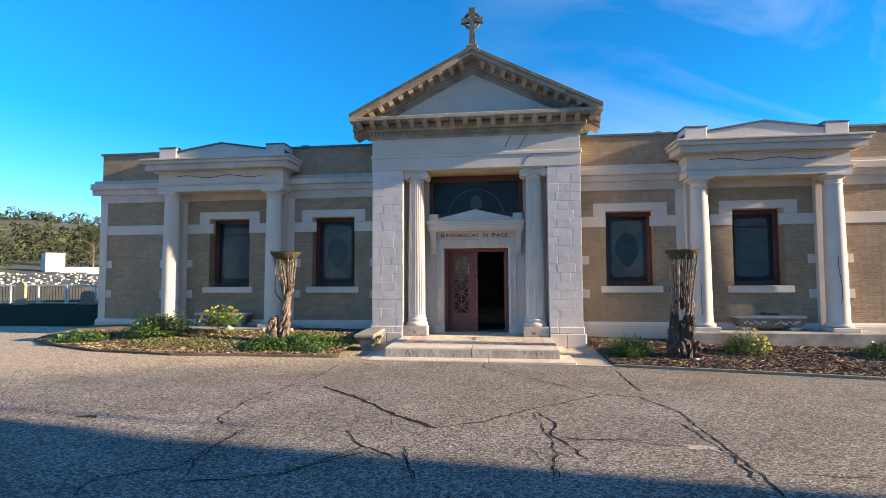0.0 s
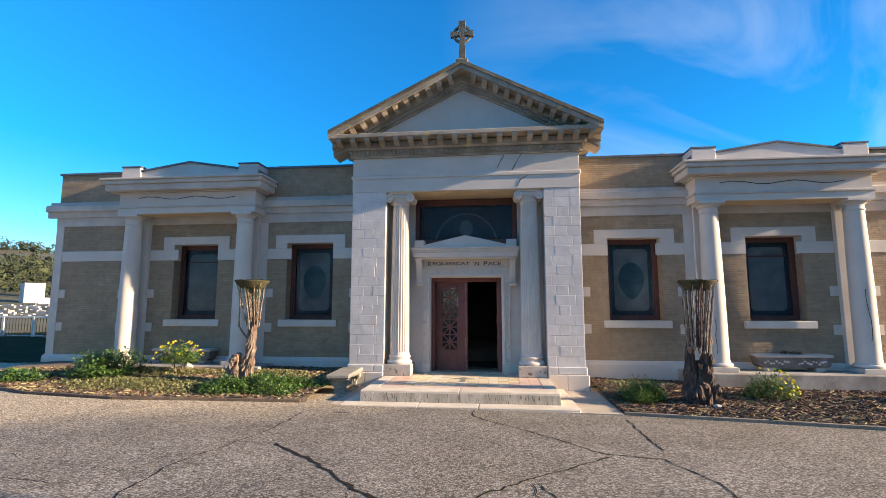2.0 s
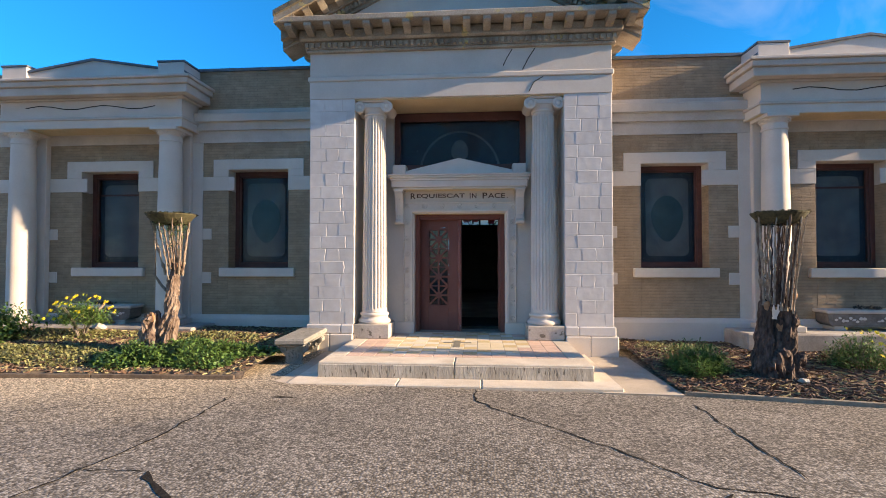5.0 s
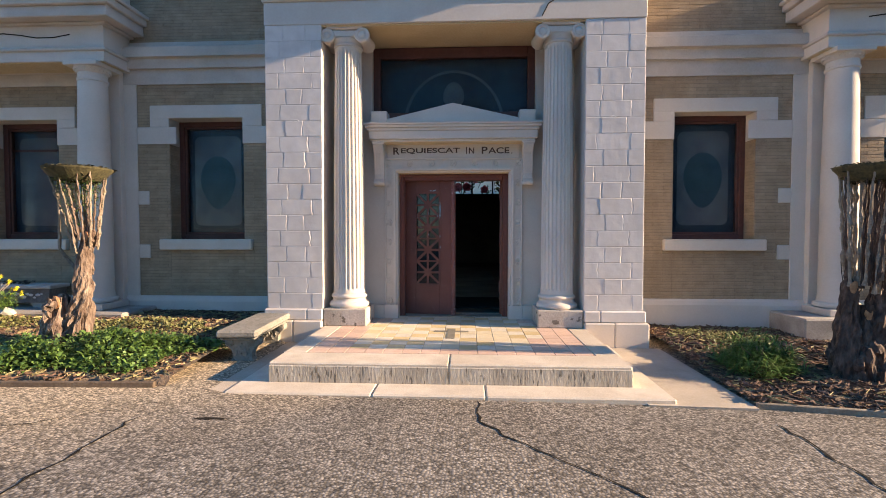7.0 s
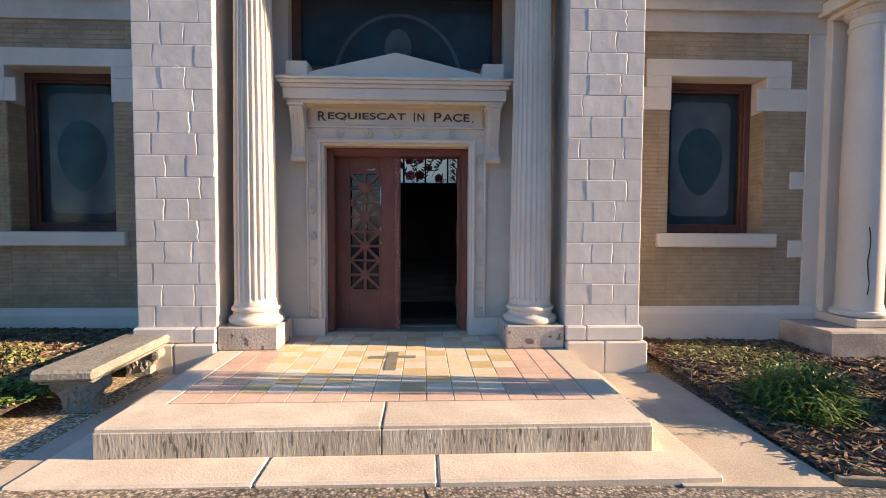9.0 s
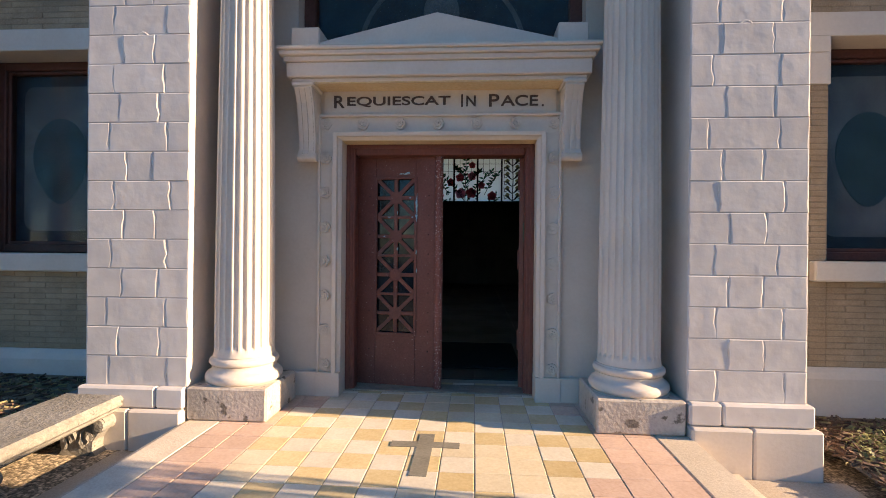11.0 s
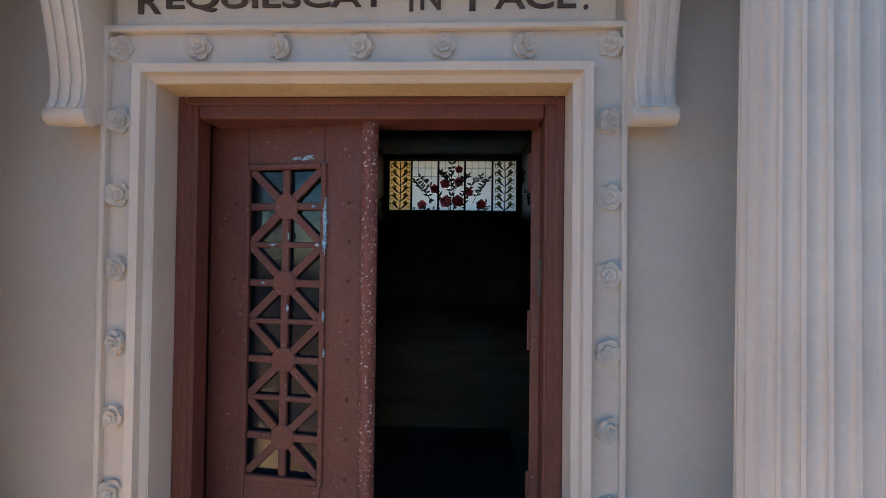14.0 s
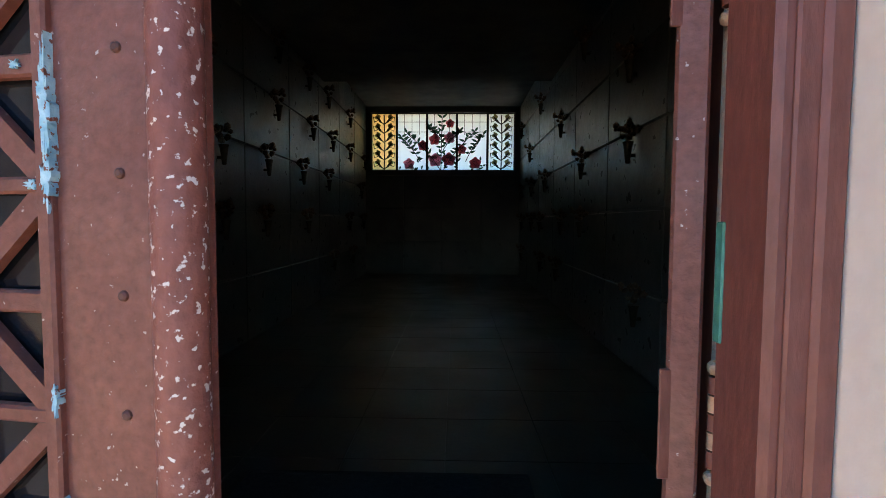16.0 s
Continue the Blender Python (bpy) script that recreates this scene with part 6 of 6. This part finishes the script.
for k, (x, y, s) in enumerate(((-5.95, -0.02, 0.085), (-5.02, -0.05, 0.07), (-7.0, -0.3, 0.05), (4.15, -1.58, 0.05))):
    rk = thing("stone", "small pale rounded stone in the bed", "stone", (x, y, (west_z if x < 0 else east_z)(x, y)), group="bed stones")
    part("rock", Mesh().blob((0, 0, s * 0.5), s, k + 2, 0.5, 2, (1.3, 0.9, 0.75)), PALE, rk)


# ---------------------------------------------------------------- stone bench
bench = thing("stone_bench", "mossy carved concrete garden bench beside the steps", "bench", (-2.27, -0.56, 0.05), turn=3)
part("seat", Mesh().bevel_box(-0.215, 0.215, -0.64, 0.64, 0.345, 0.425, 0.02), BENCH, bench, "lichen-blackened seat slab")
part("seat_edge", Mesh().bevel_box(-0.19, 0.19, -0.60, 0.60, 0.315, 0.347, 0.015), BENCH, bench)
for y in (-0.42, 0.42):
    prof = [(-0.15, 0.0), (0.15, 0.0), (0.165, 0.03), (0.13, 0.06), (0.10, 0.10), (0.105, 0.16), (0.14, 0.21), (0.175, 0.25), (0.185, 0.29), (0.165, 0.318), (-0.165, 0.318), (-0.185, 0.29), (-0.175, 0.25), (-0.14, 0.21), (-0.105, 0.16), (-0.10, 0.10), (-0.13, 0.06), (-0.165, 0.03)]
    lg = part("scroll_leg", Mesh().prism(prof, "y", y - 0.055, y + 0.055), BENCH, bench, "scrolled leg with carved face")
    for s in (-1, 1):
        part("scroll", Mesh().lathe([(0.02, -0.07), (0.042, -0.066), (0.05, -0.05), (0.05, 0.05), (0.042, 0.066), (0.02, 0.07)], 18), BENCH, bench, smooth=True).matrix_basis = pose(s * 0.14, y, 0.265, -90)
    for k in range(4):
        part("carving", Mesh().blob((-0.075 + 0.05 * k, y - 0.055, 0.16 + 0.03 * (k % 2)), 0.032, k, 0.5, 2, (1, 0.5, 1.5)), BENCH, bench)


# ---------------------------------------------------------------- clipped yew stumps
def gnarled(m, path, radii, seed, seg=22):
    """A knotted limb: ridged, twisted and pitted along a bent line."""
    pts, rad = [], []
    for i in range(len(path) - 1):
        for q in range(7):
            t = q / 7
            pts.append(Vector(path[i]).lerp(Vector(path[i + 1]), t))
            rad.append(radii[i] + (radii[i + 1] - radii[i]) * t)
    pts.append(Vector(path[-1]))
    rad.append(radii[-1] * 0.5)
    vs, fs = [], []
    for i, p in enumerate(pts):
        for j in range(seg):
            a = 2 * math.pi * j / seg + 0.9 * p.z
            c, d = math.cos(a), math.sin(a)
            q = rad[i] * (1 + 0.42 * noise.noise((c * 1.7 + seed, d * 1.7, p.z * 2.6)) + 0.38 * noise.noise((c * 4.2, d * 4.2 + seed, p.z * 3.8)) + 0.34 * noise.noise((c * 8, d * 8, p.z * 9 + seed)))
            vs.append((p.x + q * c, p.y + q * d, p.z))
    for i in range(len(pts) - 1):
        fs += [(i * seg + j, i * seg + (j + 1) % seg, (i + 1) * seg + (j + 1) % seg, (i + 1) * seg + j) for j in range(seg)]
    fs.append(tuple((len(pts) - 1) * seg + j for j in range(seg)))
    m.add(vs, fs)


def stump(at, label, seed, top_r, top_z, lean, limbs, twigs, stems, foot, squeeze, pale, bark):
    """Gnarled limbs from which bare upright stems climb to a flat clipped crown; foot: x and height at which the stems start."""
    th = thing("tree_stump", label, "tree stump", at)
    r = random.Random(seed)
    for k, (path, radii) in enumerate(limbs):
        m = Mesh()
        gnarled(m, path, radii, seed + 7 * k)
        for q in range(9):
            t = r.uniform(0.1, 0.95)
            i = min(int(t * (len(path) - 1)), len(path) - 2)
            p, a = Vector(path[i]).lerp(Vector(path[i + 1]), t * (len(path) - 1) - i), r.uniform(0, 6.28)
            w = radii[i] * 0.9
            m.blob((p.x + w * math.cos(a), p.y + w * math.sin(a), p.z), radii[i] * r.uniform(0.2, 0.42), q + k * 20 + seed, 0.8, 2, (1, 1, r.uniform(1.0, 2.4)))
        part("trunk", m, bark, th, "gnarled reddish trunk")
        e = path[-1]
        part("cut_face", Mesh().blob((e[0] + 0.01, e[1] - radii[-2] * 0.75, e[2] - 0.08), radii[-1] * 0.8, k, 0.3, 2, (1, 0.3, 1.5)), CUT, th, "bare sawn face")
    for path, radii in twigs:
        m = Mesh()
        gnarled(m, path, radii, seed + 90, 10)
        part("stem", m, STEM, th)
    for k in range(stems):
        a = 2.4 * k + r.uniform(-0.3, 0.3)
        ra = top_r * (0.2 + 0.68 * math.sqrt((k + 0.5) / stems))
        x1, y1 = lean + ra * math.cos(a), ra * math.sin(a)
        x0, y0, z0 = foot[0] + (x1 - lean) * squeeze, y1 * squeeze, foot[1] + r.uniform(-0.12, 0.12)
        pts, rad = [], []
        base = r.uniform(0.007, 0.0125)
        for i in range(19):
            t = i / 18
            pts.append((x0 + (x1 - x0) * t ** 1.15 + r.uniform(-0.006, 0.006), y0 + (y1 - y0) * t ** 1.15 + r.uniform(-0.006, 0.006), z0 + (top_z - 0.06 - z0) * t))
            rad.append(base * (1.35 - 0.5 * t) * (1.75 if (i + k) % 5 == 0 else r.uniform(0.75, 1.1)))
        part("stem", Mesh().tube(pts, rad, 7), STEM if r.random() < pale else bark, th)
        if k % 3 == 0:
            # stub of a lopped side shoot
            p = pts[r.randrange(3, 15)]
            part("shoot_stub", Mesh().tube([p, (p[0] + 0.03 * math.cos(a + 1), p[1] + 0.03 * math.sin(a + 1), p[2] + 0.035)], [0.008, 0.005], 6), bark, th)
    crown = Mesh()
    for k in range(900):
        a, d = r.uniform(0, 6.28), math.sqrt(r.random())
        rr = top_r * (0.95 + 0.18 * noise.noise((math.cos(a) * 2, math.sin(a) * 2, seed)))
        z = top_z - r.random() ** 1.7 * 0.17
        sh = 1 - (top_z - z) * 2.2
        x, y = lean + rr * d * sh * math.cos(a), rr * d * sh * math.sin(a)
        s = r.uniform(0.012, 0.035)
        u, w = r.uniform(0, 6.28), r.uniform(-0.5, 0.5)
        crown.add([(x - s * math.cos(u), y - s * math.sin(u), z - s * w), (x + s * 0.3 * math.sin(u), y - s * 0.3 * math.cos(u), z + 0.006), (x + s * math.cos(u), y + s * math.sin(u), z + s * w), (x - s * 0.3 * math.sin(u), y + s * 0.3 * math.cos(u), z - 0.012)], [(0, 1, 2, 3), (0, 3, 2), (0, 1, 3)])
    crown.lathe([(top_r * 0.6, top_z - 0.15), (top_r * 0.8, top_z - 0.08), (top_r * 0.93, top_z - 0.03), (top_r * 0.95, top_z - 0.012), (0.0, top_z - 0.01)], 30, lean, 0)
    part("crown", crown, CROWN, th, "flat sheared dead crown")
    return th


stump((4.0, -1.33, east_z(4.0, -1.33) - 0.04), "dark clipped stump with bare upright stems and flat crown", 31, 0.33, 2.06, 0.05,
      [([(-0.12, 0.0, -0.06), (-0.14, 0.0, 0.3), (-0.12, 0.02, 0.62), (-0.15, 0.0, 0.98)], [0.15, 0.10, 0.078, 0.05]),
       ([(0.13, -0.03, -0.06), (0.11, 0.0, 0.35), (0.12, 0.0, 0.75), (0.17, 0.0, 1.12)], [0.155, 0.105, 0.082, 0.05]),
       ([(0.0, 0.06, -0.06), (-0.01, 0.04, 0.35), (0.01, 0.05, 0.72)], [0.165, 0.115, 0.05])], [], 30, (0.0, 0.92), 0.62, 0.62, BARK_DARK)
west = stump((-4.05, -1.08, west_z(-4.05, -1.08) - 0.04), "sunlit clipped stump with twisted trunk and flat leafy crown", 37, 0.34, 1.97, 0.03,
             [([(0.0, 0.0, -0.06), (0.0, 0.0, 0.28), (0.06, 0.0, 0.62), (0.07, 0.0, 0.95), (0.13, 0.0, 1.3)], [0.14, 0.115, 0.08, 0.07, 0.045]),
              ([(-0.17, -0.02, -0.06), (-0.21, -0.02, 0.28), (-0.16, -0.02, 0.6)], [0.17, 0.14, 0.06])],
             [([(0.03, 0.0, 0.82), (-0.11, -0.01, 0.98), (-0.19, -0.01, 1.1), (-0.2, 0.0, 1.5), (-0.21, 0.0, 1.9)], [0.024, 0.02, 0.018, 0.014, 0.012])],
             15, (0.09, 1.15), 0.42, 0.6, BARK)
m, r5 = Mesh(), random.Random(41)
leaves(m, r5, 1700, lambda r: ((lambda a, d, z: (0.03 + d * (0.35 + 0.65 * (z - 1.2) / 0.73) * math.cos(a), d * (0.35 + 0.65 * (z - 1.2) / 0.73) * math.sin(a), z, r.uniform(-0.4, 0.8)))(r.uniform(-2.6, 2.6), r.uniform(0.1, 0.27), 1.2 + 0.73 * r.random() ** 0.3)), (0.02, 0.05), 0.4)
part("sprouts", leaf_mesh(m, "sprouts", LEAF), LEAF, west, "green sprouts along the stems")["kind"] = "stuff"


# ---------------------------------------------------------------- podium planters
def planter(x, label):
    p = thing("stone_planter", label, "planter", (x, 0.62, 0.44), group="podium planters")
    for a in (-0.48, 0.48):
        part("foot", Mesh().prism([(a - 0.08, 0), (a + 0.08, 0), (a + 0.10, 0.05), (a + 0.06, 0.07), (a - 0.06, 0.07), (a - 0.10, 0.05)], "y", -0.13, 0.13), TRIM, p)
    body = Mesh()
    sec = [(-0.60, 0.07), (0.60, 0.07), (0.66, 0.12), (0.675, 0.27), (-0.675, 0.27), (-0.66, 0.12)]
    body.prism(sec, "y", -0.15, 0.15)
    part("trough", body, TROUGH, p, "stained stone trough with carved garland")
    part("rim", Mesh().bevel_box(-0.71, 0.71, -0.18, 0.18, 0.27, 0.325, 0.015), TRIM, p, "pale moulded rim")
    r = random.Random(int(x * 10))
    for k in range(22):
        u = -0.55 + 1.1 * k / 21
        if abs(u + 0.02) < 0.06:
            continue
        part("carving", Mesh().blob((u, -0.152, 0.17 + 0.028 * math.sin(k * 1.9)), r.uniform(0.02, 0.034), k, 0.5, 1, (1.2, 0.4, 0.8)), STONE, p, "carved garland relief")
    m = Mesh()
    leaves(m, r, 160, lambda r: (r.uniform(-0.15, 0.25), r.uniform(-0.08, 0.08), 0.31 + 0.05 * r.random(), r.uniform(0, 1)), (0.03, 0.08), 0.4)
    part("plants", leaf_mesh(m, "plants", DARKLEAF), DARKLEAF, p, "dark withered plants")


planter(6.5, "stained carved stone planter on the podium")
planter(-6.45, "stained carved stone planter behind the daisy bush")

# ---------------------------------------------------------------- roof vents
for x in (-4.72, 4.6):
    v = thing("roof_vent", "small galvanised roof vent behind the parapet", "vent", (x, 1.6, 4.85), group="roof vents")
    part("pipe", Mesh().lathe([(0.09, 0), (0.09, 0.36)], 18), VENT, v, smooth=True)
    part("cap", Mesh().lathe([(0.16, 0.36), (0.165, 0.39), (0.12, 0.43), (0.04, 0.45)], 20), VENT, v, smooth=True)

# hairline crack on an east portico column
part_crack = thing("column_crack", "dark crack down a portico column", "crack")
part("crack_line", Mesh().tube([(7.80 + 0.03 * math.sin(k * 1.1), 0.48 - 0.205, 1.05 + 0.2 * k) for k in range(6)], 0.006, 5), CRACK, part_crack)
part("crack_line", Mesh().tube([(4.985 + 0.014 * math.sin(k * 1.7), 0.288, 0.78 + 0.12 * k) for k in range(7)], 0.005, 5), CRACK, part_crack)

# ---------------------------------------------------------------- cemetery ground beyond the west end
fence = thing("white_fence", "white post and rail fence along the lawn", "fence", (0, 13.0, 0.18))
for k in range(20):
    part("post", Mesh().bevel_box(-46 + 1.75 * k - 0.06, -46 + 1.75 * k + 0.06, -0.06, 0.06, 0, 1.06, 0.01), WHITE, fence)
part("top_rail", Mesh().bevel_box(-46, -12.6, -0.04, 0.04, 1.0, 1.1, 0.01), WHITE, fence)
part("bottom_rail", Mesh().bevel_box(-46, -12.6, -0.03, 0.03, 0.06, 0.13, 0.01), WHITE, fence)
WIRE = mat("dark_fence_mesh", (0.015, 0.02, 0.017), (0.03, 0.035, 0.03), 30, 0.7, 0.1, 60)
m = Mesh()
for k in range(190):
    x = -46 + 0.175 * k
    m.box(x - 0.008, x + 0.008, -0.008, 0.008, 0.13, 1.0)
ob = part("pickets", m, WIRE, fence, "thin dark wire pickets")
ob["kind"] = "stuff"


def headstone(name, label, at, w, h, mt, round_top):
    g = thing(name, label, "headstone", at, group="headstones by the fence")
    part("base", Mesh().bevel_box(-w * 0.7, w * 0.7, -0.18, 0.18, -0.1, 0.14, 0.015), mt, g)
    top = [(w / 2 * math.cos(a), h - 0.22 + 0.22 * math.sin(a)) for a in [math.pi * k / 10 for k in range(11)]] if round_top else [(w / 2, h), (-w / 2, h)]
    part("tablet", Mesh().prism([(-w / 2, 0.14), (w / 2, 0.14)] + top, "y", -0.08, 0.08), mt, g)


for k, (x, y, w, h, mt, rt) in enumerate(((-25.2, 12.2, 0.55, 1.25, TANSTONE, True), (-19.2, 12.4, 1.2, 1.05, ROSESTONE, True), (-16.4, 12.3, 0.8, 0.8, ROSESTONE, False), (-27.6, 11.8, 0.9, 0.7, TANSTONE, False), (-21.5, 12.5, 0.7, 0.75, ROSESTONE, True))):
    headstone("headstone", ("tan" if mt is TANSTONE else "dark red granite") + " headstone standing by the white fence", (x, y, 0.2), w, h, mt, rt)


def slope_z(rad, az):
    """Rising cemetery slope, then the dry hill behind."""
    z = 0.1 + max(0.0, rad - 34) * 0.055
    if rad > 95:
        z += (rad - 95) * 0.05 * (1 + 0.16 * math.sin(az * 9 + 1.0) + 0.10 * math.sin(az * 23))
    if rad > 380:
        z -= (rad - 380) * 0.5
    return z + (0.35 * noise.noise((rad * 0.03, az * 9, 0)) * (rad - 30) / 40 if rad > 34 else -0.4)


hill = Mesh()
radii = [31, 34, 38, 44, 52, 62, 74, 88, 95, 110, 130, 155, 180, 210, 240, 270, 300, 330, 355, 380, 410, 470]
azs = [radians(18 + 1.0 * k) for k in range(88)]
hill.v = [(-rad * math.sin(a), -8 + rad * math.cos(a), slope_z(rad, a)) for rad in radii for a in azs]
n = len(azs)
hill.f = [(j * n + i, j * n + i + 1, (j + 1) * n + i + 1, (j + 1) * n + i) for j in range(len(radii) - 1) for i in range(n - 1)]
ob = part("hillside", hill, HILL, None, "dry brown hillside beyond the cemetery", True)
ob["kind"] = "structure"


def hill_at(rad, a):
    return (-rad * math.sin(a), -8 + rad * math.cos(a), slope_z(rad, a))


# woods on the hill, as many small clumps of uneven outline
rw = random.Random(51)
woods = Mesh()


def clump(m, x, y, z, w, h, r, count):
    for _ in range(count):
        a, d, t = r.uniform(0, 6.28), math.sqrt(r.random()), r.random()
        k = w * d * (1 - 0.6 * t)
        cx, cy, cz, s = x + k * math.cos(a), y + k * math.sin(a), z + h * t, w * r.uniform(0.05, 0.13)
        vs = [(cx + s * r.uniform(-1, 1), cy + s * r.uniform(-1, 1), cz + s * r.uniform(-0.8, 0.9)) for _ in range(6)]
        m.add(vs, [(0, 1, 2), (0, 2, 3), (0, 3, 4), (1, 2, 5), (2, 3, 5), (3, 4, 5), (0, 1, 4), (1, 4, 5)])


for k in range(1500):
    a = radians(rw.uniform(24, 92))
    rad = rw.uniform(82, 300)
    if noise.noise((rad * 0.012, a * 5, 2)) + (0.5 if rad < 200 else -0.12) < rw.uniform(0.0, 0.3):
        continue
    x, y, z = hill_at(rad, a)
    w = rw.uniform(1.6, 4.6)
    clump(woods, x, y, z - 1, w, w * rw.uniform(1.0, 1.7), rw, 70)
for k in range(90):
    a = radians(rw.uniform(40, 56)) if k < 60 else radians(rw.uniform(24, 92))
    x, y, z = hill_at(rw.uniform(366, 380), a)
    w = rw.uniform(3.5, 7)
    clump(woods, x, y, z - 2, w, w * rw.uniform(1.0, 1.7), rw, 110)
me = leaf_mesh(woods, "far_woods", WOODS)
tagged(new("far_woods", me), "dark scrub and woods on the far hill", "woods", kind="stuff")

# rows of small grave markers and pale shrubs on the slope
graves = Mesh()
for k in range(900):
    a = radians(rw.uniform(30, 75))
    rad = rw.choice((50, 53, 56, 60, 64, 68)) + rw.uniform(-0.8, 0.8)
    x, y, z = hill_at(rad, a)
    w, h = rw.uniform(0.1, 0.75), rw.uniform(0.03, 0.26)
    graves.box(x - w, x + w, y - 0.12, y + 0.12, z - 0.4, z + h)
me = leaf_mesh(graves, "grave_markers", PALE)
tagged(new("grave_markers", me), "rows of pale grave markers on the slope", "graves", kind="stuff")
vx, vy, vz = hill_at(76, radians(47.2))
vault = thing("white_vault", "plain white cemetery vault on the slope", "vault", (vx, vy, vz - 0.3), turn=-30)
part("body", Mesh().bevel_box(-0.95, 0.95, -1.0, 1.0, 0, 2.5, 0.05), WHITE, vault)
part("roof", Mesh().bevel_box(-1.0, 1.0, -1.05, 1.05, 2.5, 2.62, 0.04), WHITE, vault)
wallm = thing("terrace_wall", "low white terrace wall on the slope", "wall")
for k in range(14):
    a0, a1 = radians(30 + 1.2 * k), radians(30 + 1.2 * (k + 1))
    p, q = hill_at(70, a0), hill_at(70, a1)
    ln = math.hypot(q[0] - p[0], q[1] - p[1])
    part("wall_section", Mesh().bevel_box(0, ln, -0.15, 0.15, -0.6, 0.8, 0.03), WHITE, wallm).matrix_basis = pose(*p, 0, 0, math.degrees(math.atan2(q[1] - p[1], q[0] - p[0])))


def tree(name, label, at, high, wide, seed, count, group="cemetery trees"):
    t = thing(name, label, "tree", at, group=group)
    r = random.Random(seed)
    tr = Mesh().tube([(0, 0, -0.5), (0.1, 0, high * 0.3), (0, 0.1, high * 0.62), (0.05, 0, high * 0.9)], [high * 0.035, high * 0.026, high * 0.016, high * 0.005], 9)
    for k in range(9):
        a, z = r.uniform(0, 6.28), high * r.uniform(0.25, 0.75)
        tr.tube([(0, 0, z), (wide * 0.35 * math.cos(a), wide * 0.35 * math.sin(a), z + high * 0.08), (wide * 0.7 * math.cos(a), wide * 0.7 * math.sin(a), z + high * 0.1)], [high * 0.012, high * 0.008, high * 0.003], 6)
    part("trunk", tr, BARK, t)
    m = Mesh()
    for k in range(count):
        a, u = r.uniform(0, 6.28), r.random()
        z = high * (0.18 + 0.82 * u)
        d = wide * (1 - 0.75 * u) * math.sqrt(r.random()) * (0.8 + 0.5 * noise.noise((math.cos(a) * 2 + seed, math.sin(a) * 2, u * 4)))
        clump(m, d * math.cos(a), d * math.sin(a), z, wide * 0.2, wide * 0.15, r, 9)
    part("crown", leaf_mesh(m, "crown", WOODS), WOODS, t, "dense dark needle crown")
    return t


for k, (rad, az, h, w) in enumerate(((80, 52.5, 10, 4.5), (88, 54.5, 13, 5), (84, 57.5, 9, 5), (92, 41.0, 6, 3), (86, 44.0, 5.5, 3.2), (90, 38.5, 5, 3))):
    x, y, z = hill_at(rad, radians(az))
    tree("cypress_tree", "dark evergreen tree on the cemetery slope", (x, y, z), h, w, 60 + k, 420)

# ---------------------------------------------------------------- added out of sight to shade the forecourt and cut sky light
# invented block, out of view, that gives the ground shadow its straight edge
nb = thing("neighbour_building", "plain unseen block added to cast the forecourt's straight-edged shade", "building", (22, -20, 0))
part("wall", Mesh().bevel_box(-6, 6, -10, 10.65, -0.5, 9.6, 0.05), TRIM, nb)
part("roof", Mesh().bevel_box(-6.3, 6.3, -10.3, 10.75, 9.6, 9.9, 0.05), ROOF, nb)
# tree belt added behind the view to cut the southern sky's fill light
for k in range(15):
    x = -38 + 5.4 * k
    y = -27 - 3.5 * ((k * 7) % 3) + (6 if abs(x) > 25 else 0)
    tree("evergreen_tree", "tall dark evergreen added out of view to block sky light", (x, y, ground_z(x, y)), 15 + 1.7 * ((k * 5) % 4), 5.2, 80 + k, 260, "trees across the drive")

# a tall pine by the unseen shade block, with drooping limbs over the drive
pine = thing("pine_tree", "tall pine with drooping limbs beside the drive", "tree", (15.0, -9.3, ground_z(15, -9.3)))
pm = Mesh().tube([(0, 0, -0.4), (0.1, 0.05, 4), (0, 0, 8), (0.1, 0, 12.5)], [0.3, 0.24, 0.17, 0.05], 12)
crown, rp = Mesh(), random.Random(71)
for y, low, thick in ((1.4, 5.0, 0.15), (1.75, 6.1, 0.13), (2.1, 6.6, 0.10), (1.0, 5.5, 0.24)):
    pm.tube([(0, 0, 8.6), (0, y * 0.6, 9.0), (0, y, 8.4), (0, y, low)], [0.09, 0.06, 0.04, 0.012], 7)
    for q in range(26):
        t = q / 25
        crown.blob((rp.uniform(-0.1, 0.1), y + rp.uniform(-0.04, 0.04), low + (8.6 - low) * t), thick * (0.2 + 0.8 * t) * rp.uniform(0.6, 1.1), q, 0.9, 1, (1, 1, 1.5))
for q in range(160):
    t = rp.random()
    a, d = rp.uniform(0, 6.28), math.sqrt(rp.random())
    crown.blob((1.4 * d * math.cos(a), 1.5 * d * math.sin(a) - 0.1, 8.0 + 4.3 * t), 0.34 * rp.uniform(0.5, 1.1), q, 0.9, 1, (1.2, 1.2, 0.8))
part("trunk", pm, BARK, pine)
part("crown", leaf_mesh(crown, "crown", WOODS), WOODS, pine, "drooping needle foliage")
# more unseen trees, added southwest to dim the fill on the west wing
for k, (x, y, high) in enumerate(((-20, -17, 15), (-25.5, -20, 18), (-27, -13.5, 14), (-33, -17, 17), (-34, -10, 15))):
    tree("evergreen_tree", "tall dark evergreen added out of view to block sky light", (x, y, ground_z(x, y)), high, 4.6, 120 + k, 260, "trees across the drive")
